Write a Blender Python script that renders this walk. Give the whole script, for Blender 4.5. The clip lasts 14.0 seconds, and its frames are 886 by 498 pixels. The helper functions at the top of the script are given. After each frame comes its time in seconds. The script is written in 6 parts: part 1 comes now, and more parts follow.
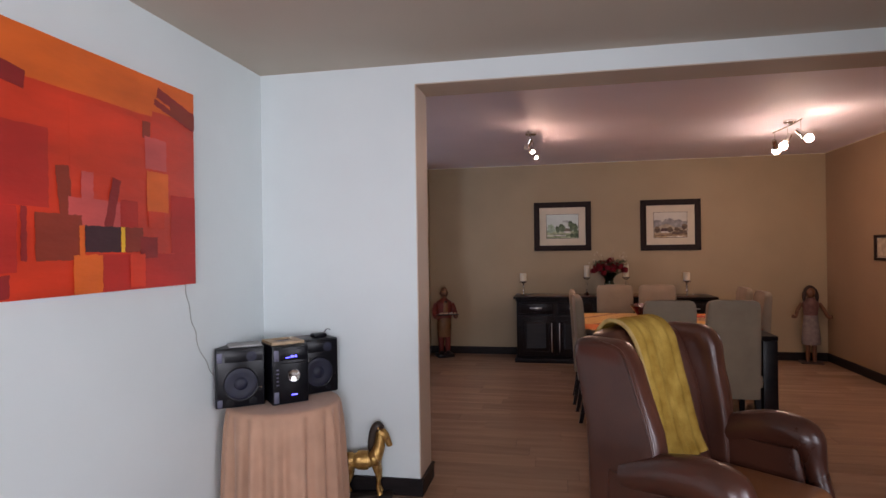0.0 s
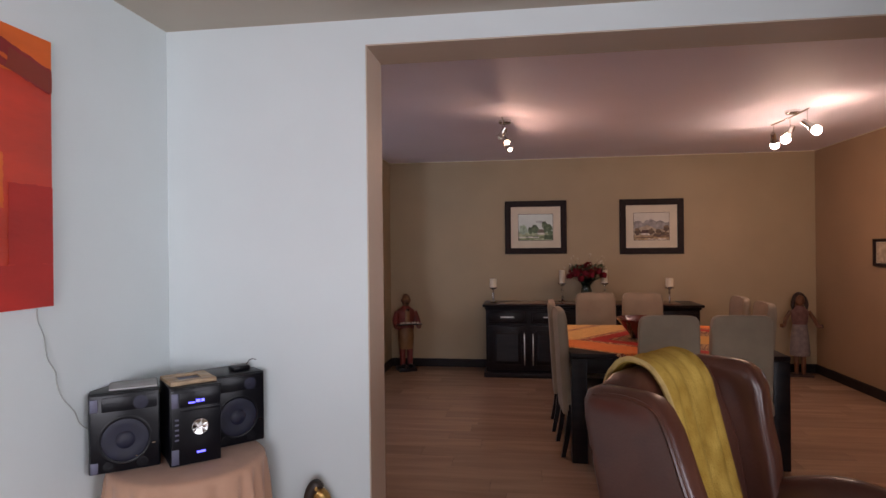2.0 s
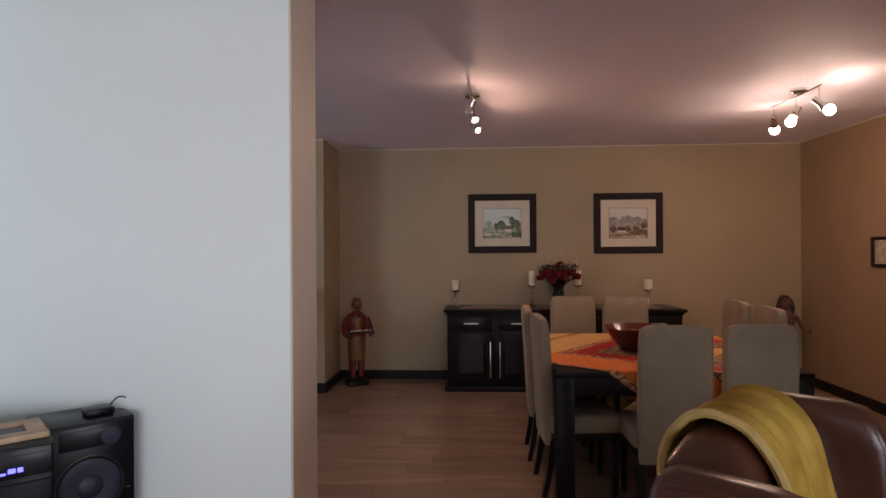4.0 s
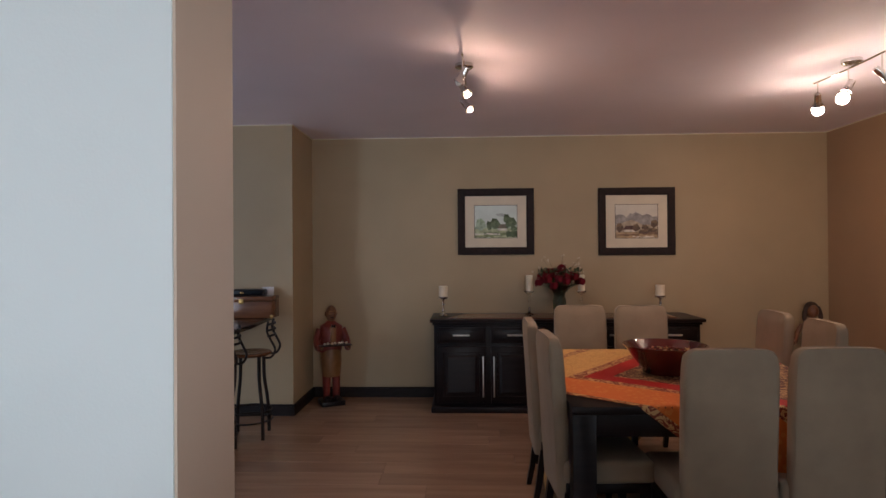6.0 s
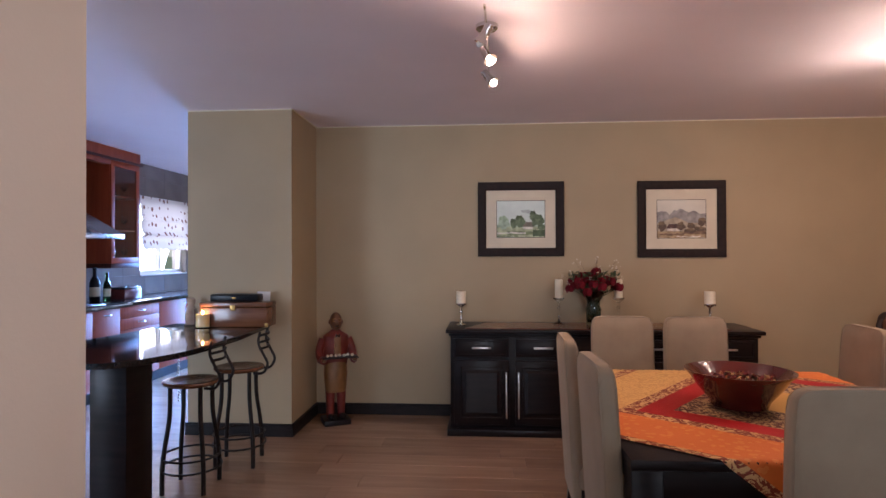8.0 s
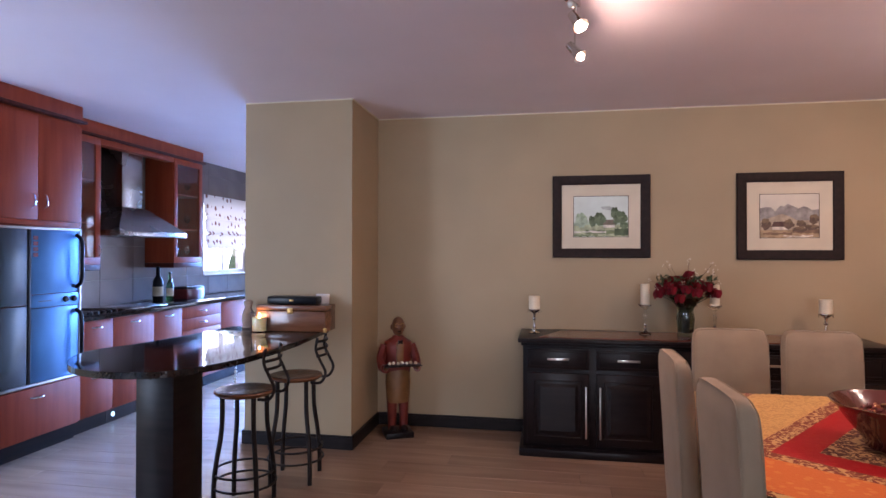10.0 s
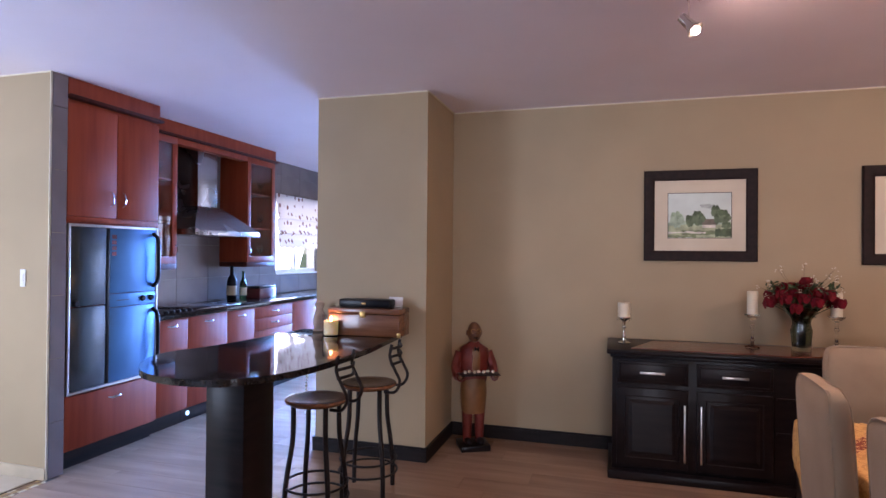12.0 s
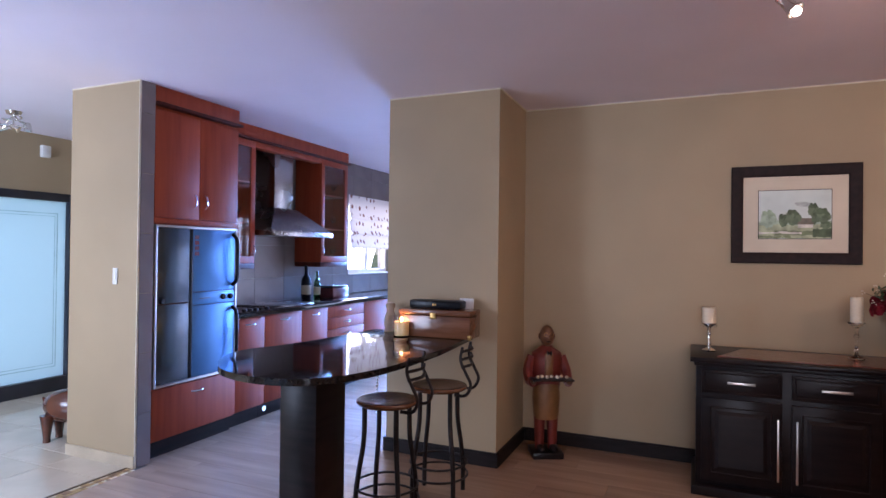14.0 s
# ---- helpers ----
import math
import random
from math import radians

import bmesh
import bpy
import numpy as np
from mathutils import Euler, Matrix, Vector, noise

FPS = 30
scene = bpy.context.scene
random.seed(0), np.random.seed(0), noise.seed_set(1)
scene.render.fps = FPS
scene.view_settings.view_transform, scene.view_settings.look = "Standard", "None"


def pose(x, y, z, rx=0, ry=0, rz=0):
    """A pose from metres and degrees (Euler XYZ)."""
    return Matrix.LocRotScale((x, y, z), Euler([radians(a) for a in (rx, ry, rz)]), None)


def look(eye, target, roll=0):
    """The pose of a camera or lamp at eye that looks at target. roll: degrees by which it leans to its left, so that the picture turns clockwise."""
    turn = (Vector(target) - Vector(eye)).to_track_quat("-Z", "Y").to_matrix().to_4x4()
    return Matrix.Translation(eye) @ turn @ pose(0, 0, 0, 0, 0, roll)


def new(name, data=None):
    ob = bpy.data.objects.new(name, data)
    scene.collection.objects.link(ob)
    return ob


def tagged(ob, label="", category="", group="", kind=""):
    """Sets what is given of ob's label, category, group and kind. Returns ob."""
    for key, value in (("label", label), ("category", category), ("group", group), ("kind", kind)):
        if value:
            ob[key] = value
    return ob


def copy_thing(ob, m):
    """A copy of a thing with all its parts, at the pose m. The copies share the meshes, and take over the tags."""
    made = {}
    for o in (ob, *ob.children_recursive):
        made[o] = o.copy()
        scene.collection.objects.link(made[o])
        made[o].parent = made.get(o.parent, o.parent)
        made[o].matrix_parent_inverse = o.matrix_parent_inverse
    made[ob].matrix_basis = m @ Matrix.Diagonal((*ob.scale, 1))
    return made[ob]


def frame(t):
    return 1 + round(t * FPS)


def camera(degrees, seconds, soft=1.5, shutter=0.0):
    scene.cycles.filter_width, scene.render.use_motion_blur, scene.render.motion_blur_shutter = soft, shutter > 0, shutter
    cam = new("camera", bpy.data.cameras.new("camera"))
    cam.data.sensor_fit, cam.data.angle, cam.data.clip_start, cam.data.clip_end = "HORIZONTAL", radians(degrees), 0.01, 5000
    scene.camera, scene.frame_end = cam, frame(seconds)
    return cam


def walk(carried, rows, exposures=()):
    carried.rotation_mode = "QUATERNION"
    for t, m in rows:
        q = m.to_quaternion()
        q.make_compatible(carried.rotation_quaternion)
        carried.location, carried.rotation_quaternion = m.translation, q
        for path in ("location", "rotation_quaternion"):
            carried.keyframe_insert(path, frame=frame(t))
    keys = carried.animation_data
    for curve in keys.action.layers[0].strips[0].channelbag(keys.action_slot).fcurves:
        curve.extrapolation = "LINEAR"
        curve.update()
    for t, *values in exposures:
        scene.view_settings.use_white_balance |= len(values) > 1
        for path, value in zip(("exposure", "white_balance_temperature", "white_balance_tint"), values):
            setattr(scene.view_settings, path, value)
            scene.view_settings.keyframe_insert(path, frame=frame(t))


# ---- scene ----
cam = camera(74.2, 14.0)
PATH = [
    (0, (1.413, 0.608, 1.434), (1.021, 2.569, 1.437), -0.8),
    (0.5, (1.397, 0.759, 1.43), (1.027, 2.724, 1.433), -0.8),
    (1, (1.366, 0.952, 1.445), (1.022, 2.922, 1.448), -0.7),
    (1.5, (1.341, 1.139, 1.455), (1.027, 3.114, 1.455), -0.6),
    (2, (1.296, 1.337, 1.472), (1.024, 3.319, 1.472), -0.6),
    (2.5, (1.264, 1.497, 1.466), (1.039, 3.484, 1.466), -0.5),
    (3, (1.239, 1.689, 1.445), (1.056, 3.681, 1.445), -0.5),
    (5.5, (1.152, 2.673, 1.428), (1.069, 4.671, 1.439), -0.3),
    (6, (1.154, 2.833, 1.428), (1.075, 4.831, 1.439), -0.4),
    (6.5, (1.157, 3.028, 1.415), (1.077, 5.026, 1.431), -0.3),
    (7, (1.156, 3.187, 1.419), (1.072, 5.185, 1.434), -0.3),
    (9.5, (1.069, 3.765, 1.426), (0.765, 5.742, 1.445), 0.1),
    (10, (1.03, 3.841, 1.425), (0.68, 5.810, 1.443), 0.1),
    (10.5, (0.988, 3.906, 1.426), (0.594, 5.866, 1.442), 0.2),
    (11, (0.942, 3.986, 1.428), (0.494, 5.935, 1.445), 0.3),
    (11.5, (0.912, 4.048, 1.434), (0.403, 5.982, 1.452), 0.4),
    (12, (0.875, 4.092, 1.439), (0.31, 6.011, 1.454), 0.5),
    (12.5, (0.858, 4.108, 1.435), (0.237, 6.010, 1.453), 0.6),
    (13, (0.848, 4.119, 1.437), (0.17, 6.001, 1.453), 0.6),
    (13.5, (0.844, 4.138, 1.442), (0.111, 5.999, 1.456), 0.6),
    (14, (0.84, 4.155, 1.44), (0.053, 5.993, 1.455), 0.7),
]
EXPOSURES = [(0, -0.05, 6350, 24), (2.0, -0.10, 6450, 25), (3.0, -0.16, 6500, 25), (5.5, -0.11, 6150, 14), (7.0, 0.3, 6000, 16), (9.5, 0.80, 5850, 22), (11.5, 0.85, 5950, 24), (14.0, 0.7, 5900, 25)]
walk(cam, [(t, look(eye, target, roll)) for t, eye, target, roll in PATH], EXPOSURES)

scene.view_settings.exposure = 0.0

# ---- world, sun, large lights ----
world = bpy.data.worlds.new("world")
scene.world = world
world.use_nodes = True
sky = world.node_tree.nodes.new("ShaderNodeTexSky")
sky.sky_type, sky.sun_disc = "NISHITA", False
sky.sun_elevation, sky.sun_rotation = radians(48), radians(200)
world.node_tree.links.new(sky.outputs[0], world.node_tree.nodes["Background"].inputs[0])
world.node_tree.nodes["Background"].inputs[1].default_value = 0.12
sun_data = bpy.data.lights.new("sun", "SUN")
sun_data.energy, sun_data.angle, sun_data.color = 2.0, radians(0.6), (1, 0.95, 0.88)
sun = new("sun", sun_data)
sun.matrix_world = look((0, 0, 20), (-5.0, 12.0, 5.0))


def area(name, eye, target, w, h, power, color, spread=180):
    d = bpy.data.lights.new(name, "AREA")
    d.shape, d.size, d.size_y, d.energy, d.color = "RECTANGLE", w, h, power, color
    d.spread = radians(spread)
    o = new(name, d)
    o.matrix_world = look(eye, target)
    return o


DAY = (0.90, 0.97, 1.0)
area("living_window_light", (2.0, -2.45, 1.35), (0.1, 4, 1.6), 2.6, 1.9, 29, DAY, 76)
area("living_side_window_light", (4.5, 0.6, 1.35), (-0.3, 1.5, 1.3), 2.2, 1.5, 38, DAY, 110)
area("kitchen_window_light", (-3.75, 11.0, 1.75), (-0.6, 9.6, 0.3), 1.6, 1.5, 52, (0.90, 0.90, 1.0))
# added blue fill for the kitchen floor, through an unseen north opening
area("kitchen_north_fill_light", (-2.15, 12.75, 1.25), (-1.2, 8.4, -0.4), 1.6, 1.9, 270, (0.22, 0.46, 1.0), 68)
# added daylight fill for the far kitchen, behind an unseen glazed door
area("kitchen_east_fill_light", (1.0, 12.8, 1.2), (0.0, 8.5, 0.4), 2.2, 2.2, 44, (0.66, 0.74, 1.0))
area("hall_door_light", (-6.6, 7.35, 1.2), (-3.0, 7.3, 1.0), 3.2, 2.6, 24, (0.72, 0.86, 1.0))
# added fill inside the hall's south end; that wall has no window
area("hall_fill_light", (-3.5, 3.6, 1.3), (-5.0, 7.6, 1.1), 1.6, 1.4, 80, (0.68, 0.84, 1.0))


# ---- mesh helpers ----
def box(bm, x0, x1, y0, y1, z0, z1, bev=0.0, mi=0, m=None, seg=2):
    old = set(bm.faces)
    mat = Matrix.Translation(((x0 + x1) / 2, (y0 + y1) / 2, (z0 + z1) / 2)) @ Matrix.Diagonal((x1 - x0, y1 - y0, z1 - z0, 1))
    if m is not None:
        mat = m @ mat
    vs = bmesh.ops.create_cube(bm, size=1, matrix=mat)["verts"]
    if bev:
        es = list({e for v in vs for e in v.link_edges})
        bmesh.ops.bevel(bm, geom=es, offset=bev, segments=seg, profile=0.5, affect="EDGES", clamp_overlap=True)
    for f in set(bm.faces) - old:
        f.material_index = mi


def rings(bm, rows, mi=0, closed=True, cap=True, loop=False):
    vs = [[bm.verts.new(p) for p in r] for r in rows]
    n = len(rows[0])
    span = len(vs) if loop else len(vs) - 1
    for a in range(span):
        b = (a + 1) % len(vs)
        for i in range(n if closed else n - 1):
            j = (i + 1) % n
            bm.faces.new((vs[a][i], vs[a][j], vs[b][j], vs[b][i])).material_index = mi
    if cap and closed and not loop:
        bm.faces.new(vs[0][::-1]).material_index = mi
        bm.faces.new(vs[-1]).material_index = mi


def lathe(bm, profile, seg=20, mi=0, m=None, sx=1.0, sy=1.0):
    rows = []
    for r, z in profile:
        row = [Vector((sx * max(r, 1e-4) * math.cos(2 * math.pi * i / seg), sy * max(r, 1e-4) * math.sin(2 * math.pi * i / seg), z)) for i in range(seg)]
        rows.append([m @ p for p in row] if m is not None else row)
    rings(bm, rows, mi)


def tube(bm, pts, r, seg=8, mi=0, loop=False):
    pts = [Vector(p) for p in pts]
    rad = r if isinstance(r, (list, tuple)) else [r] * len(pts)
    rows, up = [], None
    n = len(pts)
    for i, p in enumerate(pts):
        if loop:
            d = pts[(i + 1) % n] - pts[i - 1]
        else:
            d = pts[min(i + 1, n - 1)] - pts[max(i - 1, 0)]
        d.normalize()
        if up is None:
            up = Vector((0, 0, 1)) if abs(d.z) < 0.9 else Vector((1, 0, 0))
        side = d.cross(up).normalized()
        up = side.cross(d).normalized()
        rows.append([p + rad[i] * (math.cos(2 * math.pi * k / seg) * side + math.sin(2 * math.pi * k / seg) * up) for k in range(seg)])
    rings(bm, rows, mi, loop=loop)


def arc(pts, steps=6):
    """A smooth line through the points (Catmull-Rom)."""
    p = [Vector(q) for q in pts]
    p = [2 * p[0] - p[1]] + p + [2 * p[-1] - p[-2]]
    out = []
    for i in range(1, len(p) - 2):
        for s in range(steps):
            t = s / steps
            out.append(0.5 * ((2 * p[i]) + (p[i + 1] - p[i - 1]) * t + (2 * p[i - 1] - 5 * p[i] + 4 * p[i + 1] - p[i + 2]) * t * t
                              + (3 * p[i] - p[i - 1] - 3 * p[i + 1] + p[i + 2]) * t ** 3))
    out.append(p[-2])
    return out


def ball(bm, c, rx, ry, rz, mi=0, seg=14, m=None):
    old = set(bm.faces)
    mat = Matrix.Translation(c) @ (m or Matrix()) @ Matrix.Diagonal((rx, ry, rz, 1))
    bmesh.ops.create_uvsphere(bm, u_segments=seg, v_segments=max(6, seg // 2 + 1), radius=1, matrix=mat)
    for f in set(bm.faces) - old:
        f.material_index = mi


def prism(bm, outline, z0, z1, bev=0.0, mi=0):
    old = set(bm.faces)
    lo = [bm.verts.new((x, y, z0)) for x, y in outline]
    hi = [bm.verts.new((x, y, z1)) for x, y in outline]
    n = len(lo)
    bm.faces.new(lo[::-1])
    top = bm.faces.new(hi)
    for i in range(n):
        bm.faces.new((lo[i], lo[(i + 1) % n], hi[(i + 1) % n], hi[i]))
    if bev:
        es = [e for e in top.edges]
        es += [e for f in bm.faces if f not in old and all(v in set(lo) for v in f.verts) for e in f.edges]
        bmesh.ops.bevel(bm, geom=list(set(es)), offset=bev, segments=3, profile=0.5, affect="EDGES")
    for f in set(bm.faces) - old:
        f.material_index = mi


def mesh_of(name, bm, mats, smooth=40):
    bmesh.ops.recalc_face_normals(bm, faces=bm.faces)
    me = bpy.data.meshes.new(name)
    bm.to_mesh(me)
    bm.free()
    for mt in mats if isinstance(mats, (list, tuple)) else [mats]:
        me.materials.append(mt)
    if smooth:
        me.shade_smooth()
        me.set_sharp_from_angle(angle=radians(smooth))
    return me


def part(name, bm, material, parent, label="", smooth=40):
    """One mesh object under a thing or a part."""
    ob = new(name, mesh_of(name, bm, material, smooth))
    ob.parent = parent
    if label:
        ob["label"] = label
    return ob


def boxpart(name, dims, material, parent, bev=0.003, label=""):
    bm = bmesh.new()
    box(bm, *dims, bev=bev)
    return part(name, bm, material, parent, label)


def thing(name, x, y, z, rz, label, category, group=""):
    ob = new(name)
    ob.empty_display_size = 0.1
    ob.matrix_world = pose(x, y, z, 0, 0, rz)
    return tagged(ob, label, category, group)


def solo(name, bm, material, label, category, group="", kind="", smooth=40, at=None):
    ob = new(name, mesh_of(name, bm, material, smooth))
    if at is not None:
        ob.matrix_world = at
    return tagged(ob, label, category, group, kind)


def structure(name, bm, material, label="", smooth=0):
    return tagged(new(name, mesh_of(name, bm, material, smooth)), label, "", "", "structure")


# ---- materials ----
def mat(name, color, rough=0.5, metal=0.0, var=0.08, scale=6.0, bump=0.0, bump_scale=60.0, stretch=(1, 1, 1), coat=0.0, sheen=0.0, spec=0.5, color2=None, rvar=0.0):
    m = bpy.data.materials.new(name)
    m.use_nodes = True
    nt = m.node_tree
    b = nt.nodes["Principled BSDF"]
    b.inputs["Roughness"].default_value, b.inputs["Metallic"].default_value = rough, metal
    b.inputs["Coat Weight"].default_value, b.inputs["Sheen Weight"].default_value = coat, sheen
    b.inputs["Coat Roughness"].default_value = 0.08
    b.inputs["Specular IOR Level"].default_value = spec
    tc = nt.nodes.new("ShaderNodeTexCoord")
    mp = nt.nodes.new("ShaderNodeMapping")
    mp.inputs["Scale"].default_value = stretch
    nt.links.new(tc.outputs["Object"], mp.inputs["Vector"])
    n1 = nt.nodes.new("ShaderNodeTexNoise")
    n1.inputs["Scale"].default_value, n1.inputs["Detail"].default_value = scale, 6
    nt.links.new(mp.outputs[0], n1.inputs["Vector"])
    ramp = nt.nodes.new("ShaderNodeMix")
    ramp.data_type = "RGBA"
    c2 = color2 or tuple(min(1, c * (1 + 2.2 * var)) for c in color)
    c1 = color if color2 else tuple(c * (1 - 2.2 * var) for c in color)
    ramp.inputs["A"].default_value, ramp.inputs["B"].default_value = (*c1, 1), (*c2, 1)
    st = nt.nodes.new("ShaderNodeMapRange")
    st.inputs[1].default_value, st.inputs[2].default_value = 0.3, 0.7
    nt.links.new(n1.outputs["Fac"], st.inputs[0])
    nt.links.new(st.outputs[0], ramp.inputs["Factor"])
    nt.links.new(ramp.outputs["Result"], b.inputs["Base Color"])
    if rvar:
        mr = nt.nodes.new("ShaderNodeMapRange")
        mr.inputs[3].default_value, mr.inputs[4].default_value = rough - rvar, rough + rvar
        nt.links.new(n1.outputs["Fac"], mr.inputs[0])
        nt.links.new(mr.outputs[0], b.inputs["Roughness"])
    if bump:
        n2 = nt.nodes.new("ShaderNodeTexNoise")
        n2.inputs["Scale"].default_value, n2.inputs["Detail"].default_value = bump_scale, 4
        nt.links.new(mp.outputs[0], n2.inputs["Vector"])
        bp = nt.nodes.new("ShaderNodeBump")
        bp.inputs["Strength"].default_value, bp.inputs["Distance"].default_value = bump, 0.01
        nt.links.new(n2.outputs["Fac"], bp.inputs["Height"])
        nt.links.new(bp.outputs[0], b.inputs["Normal"])
    return m


def emit(name, color, strength):
    m = bpy.data.materials.new(name)
    m.use_nodes = True
    b = m.node_tree.nodes["Principled BSDF"]
    b.inputs["Base Color"].default_value = (*color, 1)
    b.inputs["Emission Color"].default_value = (*color, 1)
    b.inputs["Emission Strength"].default_value = strength
    return m


def glass(name, color=(1, 1, 1), rough=0.0, alpha=None):
    m = bpy.data.materials.new(name)
    m.use_nodes = True
    b = m.node_tree.nodes["Principled BSDF"]
    b.inputs["Base Color"].default_value = (*color, 1)
    b.inputs["Roughness"].default_value = rough
    b.inputs["Transmission Weight"].default_value = 1
    b.inputs["IOR"].default_value = 1.45
    return m


def plank_mat(name):
    m = bpy.data.materials.new(name)
    m.use_nodes = True
    nt = m.node_tree
    L, N = nt.links.new, nt.nodes.new
    b = nt.nodes["Principled BSDF"]
    tc, oi = N("ShaderNodeTexCoord"), N("ShaderNodeObjectInfo")
    gm = N("ShaderNodeNewGeometry")
    rnd = N("ShaderNodeMath"); rnd.operation = "ADD"
    L(oi.outputs["Random"], rnd.inputs[0]); L(gm.outputs["Random Per Island"], rnd.inputs[1])
    sc = N("ShaderNodeMath"); sc.operation = "MULTIPLY"; sc.inputs[1].default_value = 37.0
    L(rnd.outputs[0], sc.inputs[0])
    add = N("ShaderNodeVectorMath"); add.operation = "ADD"
    L(tc.outputs["Object"], add.inputs[0]); L(sc.outputs[0], add.inputs[1])
    mp = N("ShaderNodeMapping"); mp.inputs["Scale"].default_value = (0.8, 6.5, 1)
    L(add.outputs[0], mp.inputs["Vector"])
    n = N("ShaderNodeTexNoise"); n.inputs["Scale"].default_value, n.inputs["Detail"].default_value, n.inputs["Distortion"].default_value = 2.0, 3.5, 0.15
    L(mp.outputs[0], n.inputs["Vector"])
    r = N("ShaderNodeValToRGB")
    r.color_ramp.elements[0].position, r.color_ramp.elements[0].color = 0.18, (0.285, 0.178, 0.117, 1)
    r.color_ramp.elements[1].position, r.color_ramp.elements[1].color = 0.82, (0.43, 0.285, 0.195, 1)
    L(n.outputs["Fac"], r.inputs[0])
    hs = N("ShaderNodeHueSaturation")
    mr = N("ShaderNodeMapRange"); mr.inputs[2].default_value = 2.0; mr.inputs[3].default_value, mr.inputs[4].default_value = 0.72, 1.12
    L(rnd.outputs[0], mr.inputs[0]); L(mr.outputs[0], hs.inputs["Value"]); L(r.outputs[0], hs.inputs["Color"])
    L(hs.outputs[0], b.inputs["Base Color"])
    rr = N("ShaderNodeMapRange"); rr.inputs[3].default_value, rr.inputs[4].default_value = 0.17, 0.29
    L(n.outputs["Fac"], rr.inputs[0]); L(rr.outputs[0], b.inputs["Roughness"])
    bp = N("ShaderNodeBump"); bp.inputs["Strength"].default_value = 0.02; bp.inputs["Distance"].default_value = 0.0003
    L(n.outputs["Fac"], bp.inputs["Height"]); L(bp.outputs[0], b.inputs["Normal"])
    return m


WHITE = mat("cool_white_wall_paint", (0.70, 0.762, 0.762), 0.6, var=0.015, scale=1.5, bump=0.05, bump_scale=160)
BEIGE = mat("beige_wall_paint", (0.392, 0.298, 0.181), 0.62, var=0.03, scale=1.4, bump=0.06, bump_scale=150)
# east wall: darker and warmer than the beige walls
EAST_TONE = mat("east_wall_warm_tone", (0.335, 0.215, 0.128), 0.62, var=0.03, scale=1.4, bump=0.06, bump_scale=150)
JAMB = mat("taupe_reveal_paint", (0.56, 0.45, 0.36), 0.6, var=0.02, scale=1.5, bump=0.05, bump_scale=150)
CEIL = mat("ceiling_paint", (0.88, 0.81, 0.90), 0.7, var=0.015, scale=1.2, bump=0.04, bump_scale=140)
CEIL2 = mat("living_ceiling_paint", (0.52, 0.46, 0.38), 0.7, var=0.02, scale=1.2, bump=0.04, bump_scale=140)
CORNICE = mat("pale_filler", (0.72, 0.66, 0.52), 0.7, var=0.05, scale=12)
SKIRT = mat("black_skirting_gloss", (0.014, 0.010, 0.010), 0.5, spec=0.2, var=0.2, scale=5, stretch=(1, 1, 6))
PLANK = plank_mat("oak_laminate")
SUB = mat("floor_joint", (0.07, 0.045, 0.03), 0.8)
TILE_F = mat("cream_floor_tile", (0.62, 0.55, 0.44), 0.14, var=0.05, scale=2.5, rvar=0.05)
TILE_W = mat("taupe_wall_tile", (0.215, 0.175, 0.16), 0.22, var=0.05, scale=3, rvar=0.06)
GROUT = mat("grey_grout", (0.30, 0.28, 0.25), 0.85)
CHERRY = mat("cherry_veneer", (0.27, 0.042, 0.014), 0.5, color2=(0.37, 0.070, 0.024), scale=3.0, stretch=(6, 6, 0.5), bump=0.02, spec=0.25)
CHERRY_D = mat("dark_cherry_moulding", (0.045, 0.012, 0.010), 0.45, spec=0.15, color2=(0.11, 0.026, 0.016), scale=4, stretch=(6, 6, 0.6))
GRANITE = mat("black_granite", (0.008, 0.008, 0.009), 0.06, color2=(0.032, 0.026, 0.024), scale=90, rvar=0.02)
STEEL = mat("brushed_steel", (0.30, 0.275, 0.26), 0.27, 1.0, var=0.02, scale=3, rvar=0.03)
CHROME = mat("chrome", (0.70, 0.69, 0.67), 0.14, 1.0, var=0.02)
SATIN = mat("satin_nickel", (0.68, 0.66, 0.63), 0.3, 1.0, var=0.03)
ALU = mat("aluminium_frame", (0.55, 0.55, 0.55), 0.35, 0.9, var=0.04)
# fridge glass: reflected blue and grey kitchen light is put into the colours
BLUE_REFLECTION = mat("glass_blue_reflection", (0.11, 0.25, 0.50), 0.33, 1.0, var=0.08, scale=2)
GREY_REFLECTION = mat("glass_grey_reflection", (0.09, 0.105, 0.12), 0.26, 1.0, var=0.06, scale=2)
BLACKGLASS = mat("black_oven_glass", (0.010, 0.012, 0.016), 0.05, var=0.05, spec=1.0, coat=1.0)
BLACKPL = mat("black_plastic", (0.004, 0.004, 0.006), 0.30, spec=0.25, var=0.1, scale=9)
GREYPL = mat("silver_grey_plastic", (0.11, 0.11, 0.16), 0.45, 0.3, var=0.05)
CONE = mat("blue_black_speaker_cone", (0.004, 0.005, 0.020), 0.55, var=0.15, scale=20)
BLUE_LED = emit("blue_display", (0.10, 0.10, 1.0), 4.0)
EBONY = mat("ebonised_wood", (0.006, 0.004, 0.005), 0.33, color2=(0.015, 0.010, 0.010), scale=4, stretch=(1, 1, 7), spec=0.2, bump=0.03)
ROSE = mat("reddish_wood_slab", (0.075, 0.016, 0.010), 0.2, color2=(0.17, 0.045, 0.022), scale=3, stretch=(1.2, 9, 9), coat=0.4)
SUEDE = mat("beige_suede", (0.28, 0.218, 0.152), 0.88, var=0.05, scale=7, bump=0.16, bump_scale=260, sheen=0.12)
